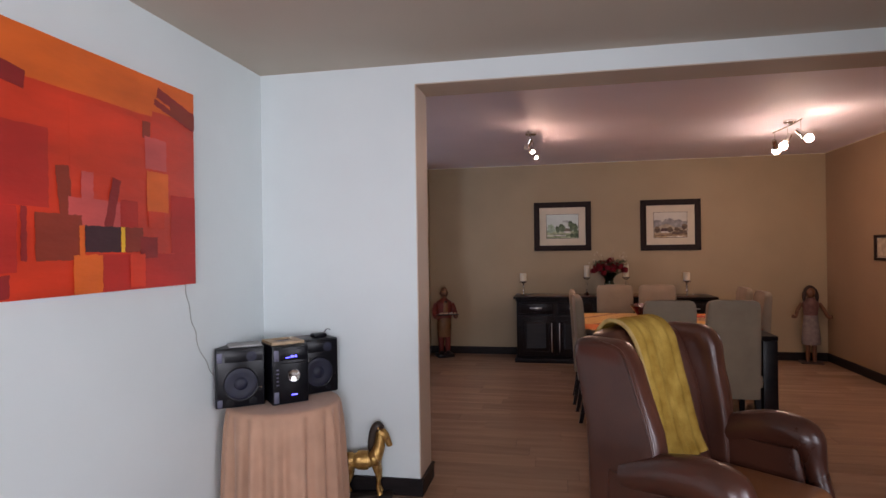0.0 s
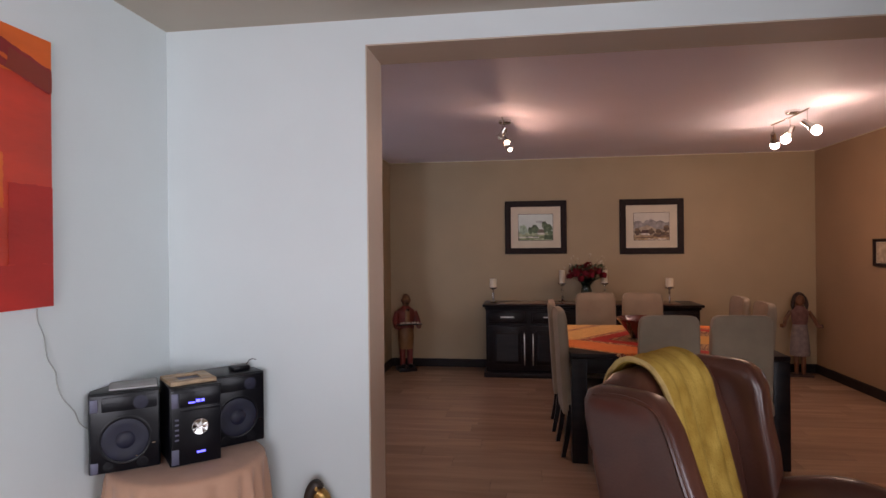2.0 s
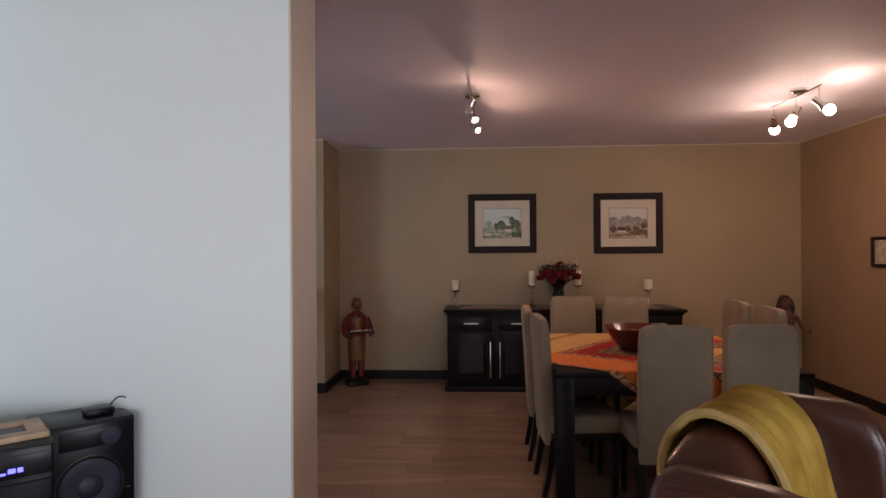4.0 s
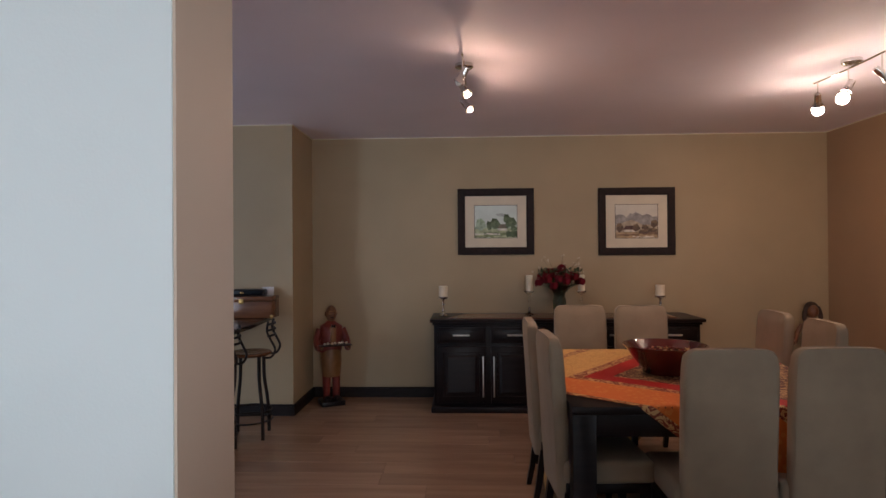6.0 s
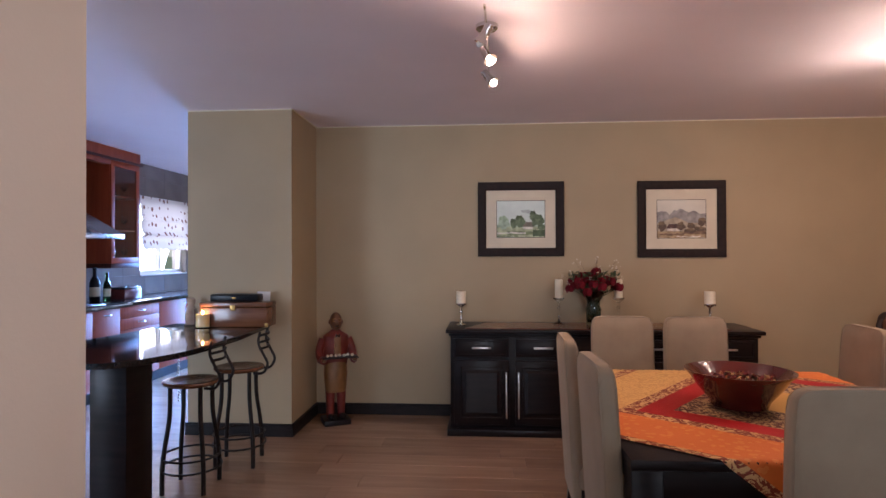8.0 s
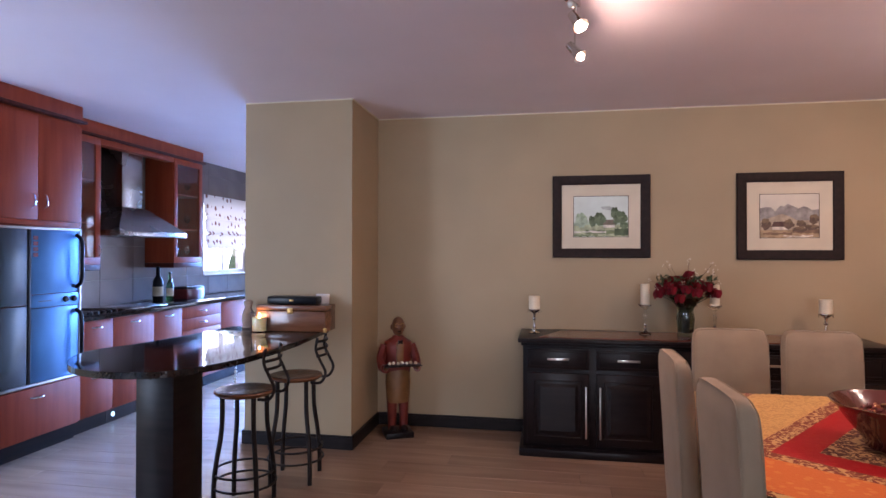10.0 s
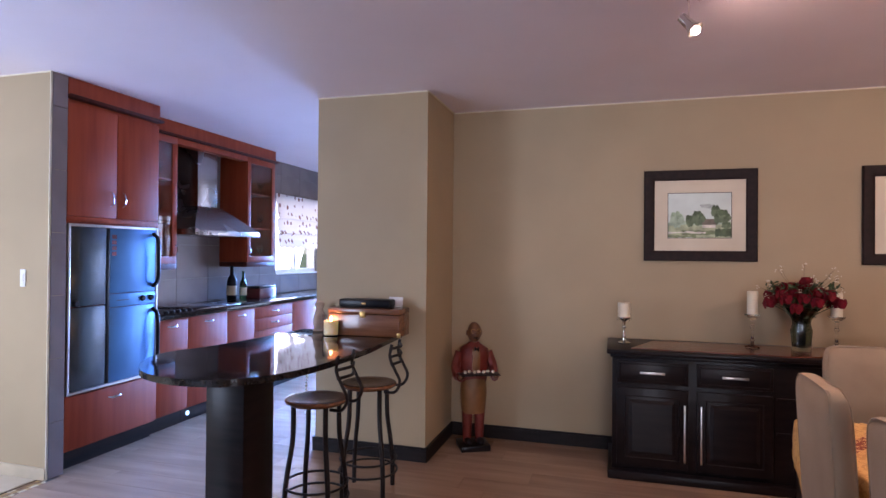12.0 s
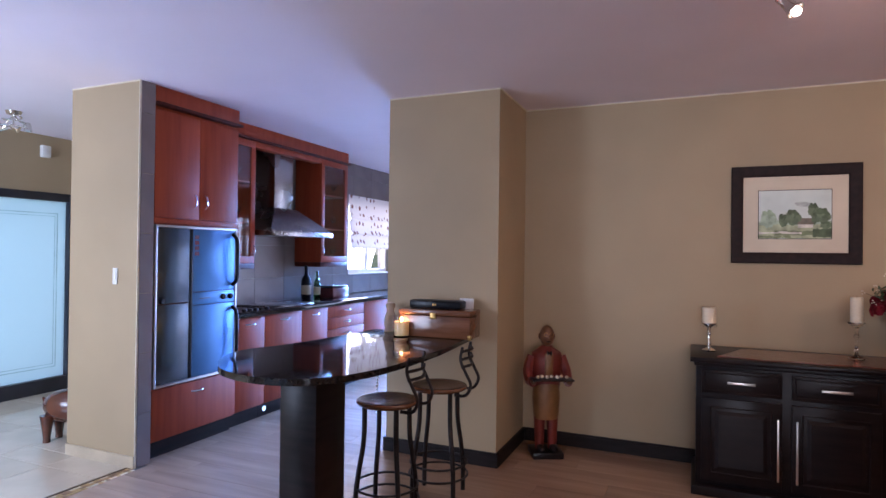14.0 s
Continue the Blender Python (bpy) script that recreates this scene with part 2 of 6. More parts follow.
LEATHER = mat("brown_leather", (0.052, 0.0175, 0.0115), 0.30, color2=(0.10, 0.034, 0.020), scale=4, bump=0.10, bump_scale=120, coat=0.15, rvar=0.07)
SEATLEATHER = mat("tan_seat_leather", (0.22, 0.085, 0.035), 0.32, color2=(0.30, 0.12, 0.05), scale=4, bump=0.10, bump_scale=120, coat=0.15)
FLEECE = mat("mustard_fleece", (0.27, 0.150, 0.022), 0.95, color2=(0.50, 0.325, 0.070), scale=11, bump=0.35, bump_scale=110, spec=0.08)
FLEECE_EDGE = mat("pale_blanket_edge", (0.46, 0.31, 0.11), 0.9, var=0.08, scale=20, bump=0.3, bump_scale=200)
CLOTH = mat("peach_table_skirt", (0.50, 0.285, 0.185), 0.8, var=0.04, scale=8, bump=0.1, bump_scale=300, sheen=0.2)
WALNUT = mat("walnut_wood", (0.12, 0.045, 0.02), 0.25, color2=(0.22, 0.09, 0.04), scale=4, stretch=(1, 8, 8), coat=0.3)
IRON = mat("wrought_iron", (0.020, 0.014, 0.013), 0.5, 0.5, var=0.2, scale=20, bump=0.1)
WAX = mat("ivory_wax", (0.75, 0.66, 0.50), 0.55, var=0.04, scale=8)
GOLD = mat("antique_gold", (0.26, 0.12, 0.035), 0.36, 0.75, color2=(0.66, 0.42, 0.13), scale=26, bump=0.25, bump_scale=60)
DARKWOOD = mat("dark_carved_wood", (0.03, 0.018, 0.012), 0.5, var=0.2, scale=15)
REDPAINT = mat("red_painted_wood", (0.11, 0.012, 0.009), 0.42, color2=(0.18, 0.025, 0.015), scale=14)
OCHRE = mat("ochre_painted_wood", (0.15, 0.062, 0.019), 0.45, color2=(0.23, 0.105, 0.034), scale=12)
SKIN = mat("brown_painted_wood", (0.10, 0.036, 0.016), 0.45, color2=(0.18, 0.075, 0.032), scale=20)
FRAME = mat("dark_brown_picture_frame", (0.012, 0.006, 0.006), 0.5, spec=0.15, color2=(0.022, 0.010, 0.009), scale=10, stretch=(3, 1, 3))
MOUNT = mat("cream_mount_board", (0.66, 0.58, 0.45), 0.8, var=0.02)
REDBOWL = mat("dark_red_glazed_wood", (0.07, 0.010, 0.010), 0.14, color2=(0.12, 0.018, 0.014), scale=6, coat=0.5)
PAPER = mat("white_paper", (0.75, 0.74, 0.72), 0.7, var=0.04)
SWITCH = mat("white_switch_plastic", (0.78, 0.77, 0.74), 0.35, var=0.01)
PETAL = mat("dark_red_petal", (0.09, 0.004, 0.009), 0.7, spec=0.2, color2=(0.20, 0.008, 0.018), scale=30)
LEAF = mat("dark_green_leaf", (0.018, 0.035, 0.014), 0.5, color2=(0.045, 0.075, 0.025), scale=20)
TWIG = mat("dry_twig", (0.16, 0.10, 0.06), 0.7, var=0.15, scale=20)
CLEAR = glass("clear_glass", (0.95, 0.97, 0.97))
SMOKE = glass("smoky_green_vase_glass", (0.42, 0.50, 0.44))
GREENGLASS = glass("dark_green_glass", (0.03, 0.07, 0.02))
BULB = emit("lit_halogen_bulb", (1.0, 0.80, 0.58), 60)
FLAME = emit("candle_flame", (1.0, 0.62, 0.20), 16)

# ---- room shell ----
# living room: x -0.39..4.64, y -2.6..4.0; dining beyond to y 8.615; kitchen and hall to the west
XL, YO0, YO1, XO = -0.386, 3.935, 4.215, 0.597
YF, XR = 8.615, 4.636
XP, YP, XPL = -0.375, 7.94, -1.216
H, HL, HO = 2.565, 2.523, 2.402


def wall(name, boxes, mats=BEIGE, label=""):
    bm = bmesh.new()
    for b in boxes:
        box(bm, *b[:6], mi=b[6] if len(b) > 6 else 0)
    return structure(name, bm, mats, label)


wall("wall_west", [(XL - 0.2, XL, -2.8, YO0, 0, HL + 0.1)], WHITE, "cool white painted plaster wall of the living room")
# the wall with the wide opening, white to the living room, beige to the dining side
wall("wall_opening", [(XL - 0.2, XO - 0.006, YO0, YO1 - 0.006, 0, HL + 0.1), (XO - 0.006, 4.2, YO0, YO1 - 0.006, HO + 0.006, HL + 0.1), (4.2, XR + 0.2, YO0, YO1 - 0.006, 0, HL + 0.1)],
     WHITE, "cool white painted wall with a wide opening to the dining room")
wall("opening_reveal", [(XO - 0.006, XO, YO0 + 0.004, YO1, 0, HO), (XO - 0.006, 4.2, YO0 + 0.004, YO1, HO, HO + 0.006)], JAMB, "taupe painted reveal of the wide opening")
wall("wall_dining_south", [(XL - 0.2, XO - 0.006, YO1 - 0.006, YO1, 0, H), (4.2, XR, YO1 - 0.006, YO1, 0, H), (XO - 0.006, 4.2, YO1 - 0.006, YO1, HO + 0.006, H)], BEIGE, "beige painted dining side of the opening wall")
wall("wall_north", [(XPL + 0.2, XR + 0.2, YF, YF + 0.2, 0, H + 0.1)], BEIGE, "beige painted wall behind the sideboard")
wall("wall_pier", [(XPL, XP, YP, YF, 0, H + 0.1), (XPL, XPL + 0.2, YF, YF + 0.2, 0, H + 0.1)], BEIGE, "beige painted projecting wall pier beside the breakfast bar")
wall("wall_east", [(XR, XR + 0.2, YO1, YF, 0, H + 0.1), (XR, XR + 0.2, -0.5, YO1, 0, 0.6), (XR, XR + 0.2, -0.5, YO1, 2.1, HL + 0.1), (XR, XR + 0.2, 1.7, YO1, 0.6, 2.1), (XR, XR + 0.2, -2.8, -0.5, 0, HL + 0.1)], EAST_TONE, "side wall in a darker, warmer tone than the beige")
wall("wall_south", [(XL, 0.7, -2.8, -2.6, 0, HL + 0.1), (3.3, XR + 0.2, -2.8, -2.6, 0, HL + 0.1), (0.7, 3.3, -2.8, -2.6, 2.3, HL + 0.1), (0.7, 3.3, -2.8, -2.6, 0, 0.4)], WHITE, "white painted wall behind with a wide window")
# kitchen walls
KX, XN = -3.15, -2.53
wall("wall_kitchen_west", [(KX - 0.2, KX, 7.03, 10.45, 0, H + 0.1), (KX - 0.2, KX, 10.45, 11.55, 0, 1.17), (KX - 0.2, KX, 10.45, 11.55, 2.12, H + 0.1), (KX - 0.2, KX, 11.55, 12.6, 0, H + 0.1)], GROUT, "tiled kitchen wall with a window")
wall("wall_kitchen_north", [(KX - 0.2, -2.95, 12.4, 12.6, 0, H + 0.1), (-2.95, -1.35, 12.4, 12.6, 0, 0.1), (-2.95, -1.35, 12.4, 12.6, 2.2, H + 0.1), (-1.35, 0.0, 12.4, 12.6, 0, H + 0.1), (0.0, 2.0, 12.4, 12.6, 2.1, H + 0.1), (2.0, 3.0, 12.4, 12.6, 0, H + 0.1)], BEIGE, "kitchen end wall")
wall("wall_kitchen_east", [(2.8, 3.0, YF + 0.2, 12.4, 0, H + 0.1)], BEIGE, "kitchen side wall")
wall("wall_nib", [(KX - 0.05, XN, 6.915, 7.03, 0, H + 0.1)], BEIGE, "beige painted end of the wall beside the tall oven cabinet")
# hall
HX = -5.1
wall("wall_hall_west", [(HX - 0.2, HX, 3.0, 6.4, 0, H + 0.1), (HX - 0.2, HX, 8.27, 12.6, 0, H + 0.1), (HX - 0.2, HX, 6.4, 8.27, 2.0, H + 0.1)], BEIGE, "beige painted hall wall above the glass door")
wall("wall_hall_north", [(HX, KX - 0.2, 8.36, 8.56, 0, H + 0.1)], BEIGE, "beige painted end wall of the hall")
wall("wall_hall_south", [(HX - 0.2, XL - 0.2, 3.0, 3.2, 0, H + 0.1)], BEIGE, "beige painted wall of the hall")
wall("wall_dining_west", [(XL - 0.2, XL - 0.19, 3.2, YO1 - 0.006, 0, H)], BEIGE, "beige painted side of the living room wall")
bm = bmesh.new()
box(bm, HX - 0.2, XR + 0.2, YO1 - 0.006, 12.6, H, H + 0.12)
box(bm, HX - 0.2, XL - 0.2, 3.0, YO1 - 0.006, H, H + 0.12)
structure("ceiling_dining", bm, CEIL, "matt painted plaster ceiling")
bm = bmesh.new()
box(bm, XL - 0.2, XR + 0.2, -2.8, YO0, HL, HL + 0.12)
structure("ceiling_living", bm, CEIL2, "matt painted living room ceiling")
# thin uneven filler line where walls meet the ceiling
for nm, b in (("trim", (XP, XR, YF - 0.006, YF, H - 0.008, H)), ("trim", (XPL, XP + 0.004, YP - 0.006, YP, H - 0.008, H)), ("trim", (XP, XP + 0.006, YP, YF - 0.006, H - 0.008, H)),
              ("trim", (XR - 0.006, XR, YO1, YF - 0.006, H - 0.008, H)), ("trim", (KX - 0.05, XN + 0.004, 6.909, 6.915, H - 0.008, H)), ("trim", (XN, XN + 0.005, 6.909, 6.921, 0.0, H - 0.008))):
    wall(nm, [b], CORNICE, "pale thin filler line at the ceiling edge")


def skirting(name, x0, x1, y0, y1, nx, ny):
    """A black skirting board with a rounded upper lip; n points into the room."""
    bm = bmesh.new()
    box(bm, x0, x1, y0, y1, 0, 0.085, 0.002)
    e = 0.004
    box(bm, x0 + (e if nx < 0 else 0) * -1, x1 + (e if nx > 0 else 0), y0 - (e if ny < 0 else 0), y1 + (e if ny > 0 else 0), 0.0855, 0.10, 0.004)
    structure(name, bm, SKIRT, "black painted wooden skirting board")


T = 0.016
skirting("baseboard_1", XP + T, XR - T, YF - T, YF, 0, -1)
skirting("baseboard_2", XPL - T, XP + T, YP - T, YP, 0, -1)
skirting("baseboard_3", XP, XP + T, YP, YF, 1, 0)
skirting("baseboard_4", XPL - T, XPL, YP, YF, -1, 0)
skirting("baseboard_5", XR - T, XR, YO1, YF, -1, 0)
skirting("baseboard_6", XL + T, XO + T, YO0 - T, YO0, 0, -1)
skirting("baseboard_7", XO, XO + T, YO0, YO1 + T, 1, 0)
skirting("baseboard_8", XL, XL + T, -2.6, YO0 - T, 1, 0)

bm = bmesh.new()
box(bm, HX - 0.2, 5.2, -3.0, 13.0, -0.15, -0.004)
structure("floor", bm, SUB, "floor slab under the boards and tiles")
bm = bmesh.new()
box(bm, -400, 400, -400, 400, -0.4, -0.2)
structure("ground", bm, mat("garden_ground", (0.12, 0.15, 0.06), 0.9, var=0.2, scale=0.5), "green and brown garden ground outside")

# ---- dining room ----


def dining_chair():
    c = thing("dining_chair", 0, 0, 0, 0, "high-backed beige suede dining chair at the table", "chair", "chairs round the table")
    # local: back at y=0, front towards +y
    bm = bmesh.new()
    w, t = 0.19, 0.035
    rows = []
    for z, lean, ww in ((0.30, 0.03, 0.185), (0.46, 0.02, 0.188), (0.75, 0.005, 0.190), (0.95, -0.008, 0.188), (1.0, -0.012, 0.182), (1.022, -0.014, 0.167), (1.03, -0.015, 0.145)):
        ring = []
        tt = t if z < 1.0 else t * (0.9 if z < 1.02 else 0.62)
        for i in range(24):
            a = 2 * math.pi * i / 24
            ca, sa = math.cos(a), math.sin(a)
            ring.append((ww * math.copysign(abs(ca) ** 0.16, ca), lean + tt * math.copysign(abs(sa) ** 0.45, sa), z))
        rows.append(ring)
    rings(bm, rows)
    back = part("backrest", bm, SUEDE, c)
    bm = bmesh.new()
    for sy in (-1, 1):
        tube(bm, arc([(-0.180, sy * 0.030 + 0.02, 0.46), (-0.182, sy * 0.030 + 0.005, 0.75), (-0.180, sy * 0.030 - 0.008, 0.96), (-0.162, sy * 0.024 - 0.013, 1.016), (-0.1, sy * 0.022 - 0.015, 1.03),
                      (0.1, sy * 0.022 - 0.015, 1.03), (0.162, sy * 0.024 - 0.013, 1.016), (0.180, sy * 0.030 - 0.008, 0.96), (0.182, sy * 0.030 + 0.005, 0.75), (0.180, sy * 0.030 + 0.02, 0.46)], 4), 0.0022, 5)
    part("piping", bm, SUEDE, back)
    bm = bmesh.new()
    box(bm, -0.215, 0.215, 0.02, 0.44, 0.37, 0.475, 0.028, seg=3)
    part("seat", bm, SUEDE, c)
    bm = bmesh.new()
    box(bm, -0.195, 0.195, 0.03, 0.42, 0.325, 0.372, 0.004)
    part("seat_frame", bm, EBONY, c)
    for sx in (-1, 1):
        for y, sp in ((0.045, -0.055), (0.40, 0.0)):
            bm = bmesh.new()
            x = sx * 0.172
            rings(bm, [[(x + dx * k, y + sp * u + dy * k, z) for dx, dy in ((-0.02, -0.02), (0.02, -0.02), (0.02, 0.02), (-0.02, 0.02))] for z, u, k in ((0.0, 1.0, 0.72), (0.12, 0.55, 0.82), (0.33, 0.0, 1.0))])
            part("leg", bm, EBONY, c)
    return c


chair = dining_chair()
chair.matrix_world = pose(2.21, 5.245, 0, 0, 0, 0)
for x, y, r in ((2.66, 5.28, 1), (1.985, 7.17, 180), (2.42, 7.15, 181), (1.535, 6.29, -91), (1.56, 5.71, -87), (3.14, 6.71, 88), (3.14, 6.19, 86)):
    copy_thing(chair, pose(x, y, 0, 0, 0, r))

TX0, TX1, TY0, TY1, TZ = 1.61, 3.01, 5.41, 6.90, 0.75
table = thing("dining_table", (TX0 + TX1) / 2, (TY0 + TY1) / 2, 0, 0, "large square dark ebonised dining table with thick square legs", "table")
hx, hy = (TX1 - TX0) / 2, (TY1 - TY0) / 2
boxpart("tabletop", (-hx, hx, -hy, hy, TZ - 0.035, TZ), EBONY, table, 0.005)
for s, nm in ((-1, "apron"), (1, "apron")):
    boxpart(nm, (-hx + 0.09, hx - 0.09, s * (hy - 0.045) - 0.012, s * (hy - 0.045) + 0.012, TZ - 0.14, TZ - 0.036), EBONY, table, 0.002)
    boxpart(nm, (s * (hx - 0.045) - 0.012, s * (hx - 0.045) + 0.012, -hy + 0.09, hy - 0.09, TZ - 0.14, TZ - 0.036), EBONY, table, 0.002)
for sx in (-1, 1):
    for sy in (-1, 1):
        boxpart("leg", (sx * (hx - 0.055) - 0.052, sx * (hx - 0.055) + 0.052, sy * (hy - 0.055) - 0.052, sy * (hy - 0.055) + 0.052, 0, TZ - 0.036), EBONY, table, 0.004)


def cloth_mat():
    m = mat("patterned_silk_tablecloth", (0.8, 0.25, 0.05), 0.6, var=0.1, scale=10, bump=0.15, bump_scale=120, spec=0.3)
    nt = m.node_tree
    L, N = nt.links.new, nt.nodes.new
    b = nt.nodes["Principled BSDF"]
    uv = N("ShaderNodeUVMap"); uv.uv_map = "weave"
    sep = N("ShaderNodeSeparateXYZ")
    L(uv.outputs[0], sep.inputs[0])

    def math_(op, a, c=None):
        n = N("ShaderNodeMath"); n.operation = op
        for i, v in enumerate((a, c)):
            if v is None:
                continue
            if isinstance(v, (int, float)):
                n.inputs[i].default_value = v
            else:
                L(v, n.inputs[i])
        return n.outputs[0]

    def mix(f, a, c):
        n = N("ShaderNodeMix"); n.data_type = "RGBA"
        L(f, n.inputs["Factor"])
        for k, v in (("A", a), ("B", c)):
            if isinstance(v, tuple):
                n.inputs[k].default_value = (*v, 1)
            else:
                L(v, n.inputs[k])
        return n.outputs["Result"]

    u, v = sep.outputs[0], sep.outputs[1]
    au, av = math_("ABSOLUTE", u), math_("ABSOLUTE", v)
    d = math_("MAXIMUM", au, av)
    near = math_("GREATER_THAN", au, av)
    # vine-like figures
    vec = N("ShaderNodeVectorMath"); vec.operation = "SCALE"; vec.inputs["Scale"].default_value = 24.0
    L(uv.outputs[0], vec.inputs[0])
    n1 = N("ShaderNodeTexNoise"); n1.inputs["Scale"].default_value, n1.inputs["Detail"].default_value, n1.inputs["Distortion"].default_value = 0.9, 4, 3.0
    L(vec.outputs[0], n1.inputs["Vector"])
    vine = math_("GREATER_THAN", n1.outputs["Fac"], 0.52)
    vor = N("ShaderNodeTexVoronoi"); vor.inputs["Scale"].default_value = 1.3
    L(vec.outputs[0], vor.inputs["Vector"])
    dots = math_("LESS_THAN", vor.outputs["Distance"], 0.33)
    orange = mix(math_("MULTIPLY", dots, 0.35), (0.66, 0.175, 0.035), (0.78, 0.36, 0.09))
    yellow = mix(math_("MULTIPLY", vine, 0.5), (0.66, 0.41, 0.15), (0.42, 0.21, 0.07))
    border = mix(near, yellow, orange)
    paisley = mix(vine, (0.22, 0.045, 0.025), (0.60, 0.38, 0.17))
    floral = mix(vine, (0.10, 0.035, 0.03), (0.50, 0.34, 0.17))
    redc = mix(math_("MULTIPLY", dots, 0.25), (0.40, 0.007, 0.012), (0.50, 0.06, 0.02))
    c = mix(math_("GREATER_THAN", d, 0.20), (0.60, 0.33, 0.08), floral)
    c = mix(math_("GREATER_THAN", d, 0.46), c, redc)
    c = mix(math_("GREATER_THAN", d, 0.575), c, paisley)
    c = mix(math_("GREATER_THAN", d, 0.64), c, border)
    c = mix(math_("GREATER_THAN", d, 0.93), c, paisley)
    c = mix(math_("GREATER_THAN", d, 0.99), c, yellow)
    L(c, b.inputs["Base Color"])
    return m


CLOTHMAT = cloth_mat()
bm = bmesh.new()
uvl = bm.loops.layers.uv.new("weave")
CC, half, nn = Vector((2.25, 6.36)), 0.97, 96
ang = radians(-127.7)
eu, ev = Vector((math.cos(ang), math.sin(ang))), Vector((-math.sin(ang), math.cos(ang)))
grid = {}
for i in range(nn + 1):
    for j in range(nn + 1):
        u, v = half * (2 * i / nn - 1), half * (2 * j / nn - 1)
        p = CC + u * eu + v * ev
        qx, qy = min(max(p.x, TX0), TX1), min(max(p.y, TY0), TY1)
        ox, oy = p.x - qx, p.y - qy
        drop_ = math.hypot(ox, oy)
        out = 0.006 if drop_ > 0.004 else 0.0
        fold = 0.012 * math.sin(26 * (p.x - p.y)) * min(1, drop_ * 4)
        nx, ny = (ox / drop_, oy / drop_) if drop_ > 1e-6 else (0, 0)
        z = TZ + 0.004 + (0.0016 * noise.noise(Vector((p.x * 6, p.y * 6, 0))) + 0.0014 if drop_ < 0.004 else -drop_)
        grid[i, j] = (bm.verts.new((qx + nx * (out + abs(fold)), qy + ny * (out + abs(fold)), z)), u, v)
for i in range(nn):
    for j in range(nn):
        q = [grid[i, j], grid[i + 1, j], grid[i + 1, j + 1], grid[i, j + 1]]
        f = bm.faces.new([a[0] for a in q])
        for lp, a in zip(f.loops, q):
            lp[uvl].uv = (a[1], a[2] - 0.42)
tc_ = solo("tablecloth", bm, CLOTHMAT, "orange, red and gold patterned tablecloth laid askew", "tablecloth", smooth=80)

# bowl of dried petals
bowl = thing("bowl", 2.24, 6.10, TZ + 0.008, 0, "wide dark red glazed bowl filled with dried petals on the tablecloth", "bowl")
bm = bmesh.new()
lathe(bm, [(0.10, 0.0), (0.115, 0.004), (0.125, 0.03), (0.17, 0.085), (0.205, 0.135), (0.222, 0.150), (0.224, 0.156), (0.218, 0.156), (0.195, 0.135), (0.16, 0.09), (0.11, 0.035), (0.05, 0.022), (0.0, 0.020)], 40)
part("bowl_body", bm, REDBOWL, bowl)
POT = [mat("petal_" + n, c, 0.8, var=0.2, scale=30) for n, c in (("maroon", (0.16, 0.02, 0.02)), ("straw", (0.55, 0.33, 0.14)), ("rust", (0.32, 0.09, 0.03)), ("brown", (0.09, 0.045, 0.03)))]
rng = random.Random(4)
bm = bmesh.new()
ball(bm, (0, 0, 0.085), 0.155, 0.155, 0.025, 3)
for k in range(300):
    a, r = rng.uniform(0, 6.283), 0.165 * math.sqrt(rng.random())
    s = rng.uniform(0.010, 0.020)
    m_ = pose(r * math.cos(a), r * math.sin(a), 0.118 - 0.5 * r * r + rng.uniform(-0.006, 0.010), rng.uniform(-60, 60), rng.uniform(-60, 60), rng.uniform(0, 360))
    mi = rng.choice((0, 0, 1, 2, 3))
    vs = [bm.verts.new(m_ @ Vector(p)) for p in ((-s, 0, 0), (0, -s * 0.6, 0.004), (s, 0, 0), (0, s * 0.6, 0.004), (0, 0, -0.004))]
    for tri_ in ((0, 1, 2, 3), (0, 4, 1), (1, 4, 2), (2, 4, 3), (3, 4, 0)):
        bm.faces.new([vs[q] for q in tri_]).material_index = mi
tagged(part("dried_petals", bm, POT, bowl, "mixed maroon, straw and rust dried petals"), kind="stuff")

# sideboard
SX0, SX1, SY0, SZ = 0.835, 3.235, 8.03, 0.83
sb = thing("sideboard", (SX0 + SX1) / 2, (SY0 + YF) / 2, 0, 0, "long black sideboard with panelled doors and silver bar handles", "sideboard")
w2, d0, d1 = (SX1 - SX0) / 2, SY0 - (SY0 + YF) / 2, YF - (SY0 + YF) / 2 - 0.02
boxpart("plinth", (-w2, w2, d0 + 0.0, d1, 0, 0.055), EBONY, sb, 0.006)
boxpart("carcass", (-w2 + 0.025, w2 - 0.025, d0 + 0.055, d1, 0.056, SZ - 0.03), EBONY, sb, 0.003)
boxpart("cornice", (-w2 + 0.012, w2 - 0.012, d0 + 0.03, d1, SZ - 0.055, SZ - 0.031), EBONY, sb, 0.006)
boxpart("top", (-w2 - 0.01, w2 + 0.01, d0, d1, SZ - 0.030, SZ), EBONY, sb, 0.007)
bm = bmesh.new()
edge = [(-w2 + 0.14 + (2 * w2 - 0.36) * k / 30, d0 + 0.050 + 0.030 * noise.noise(Vector((k * 0.35, 0, 3))) + 0.012 * math.sin(k * 1.3)) for k in range(31)]
prism(bm, edge + [(w2 - 0.20, d1 - 0.10), (0.3, d1 - 0.07), (-w2 + 0.30, d1 - 0.12)], SZ + 0.0005, SZ + 0.007)
part("inlay", bm, ROSE, sb, "polished reddish wooden slab")
# bays: two door bays each side, an open middle with shelves
bays = [(-w2 + 0.055, -w2 + 0.485), (-w2 + 0.535, -w2 + 0.965), (w2 - 0.965, w2 - 0.535), (w2 - 0.485, w2 - 0.055)]


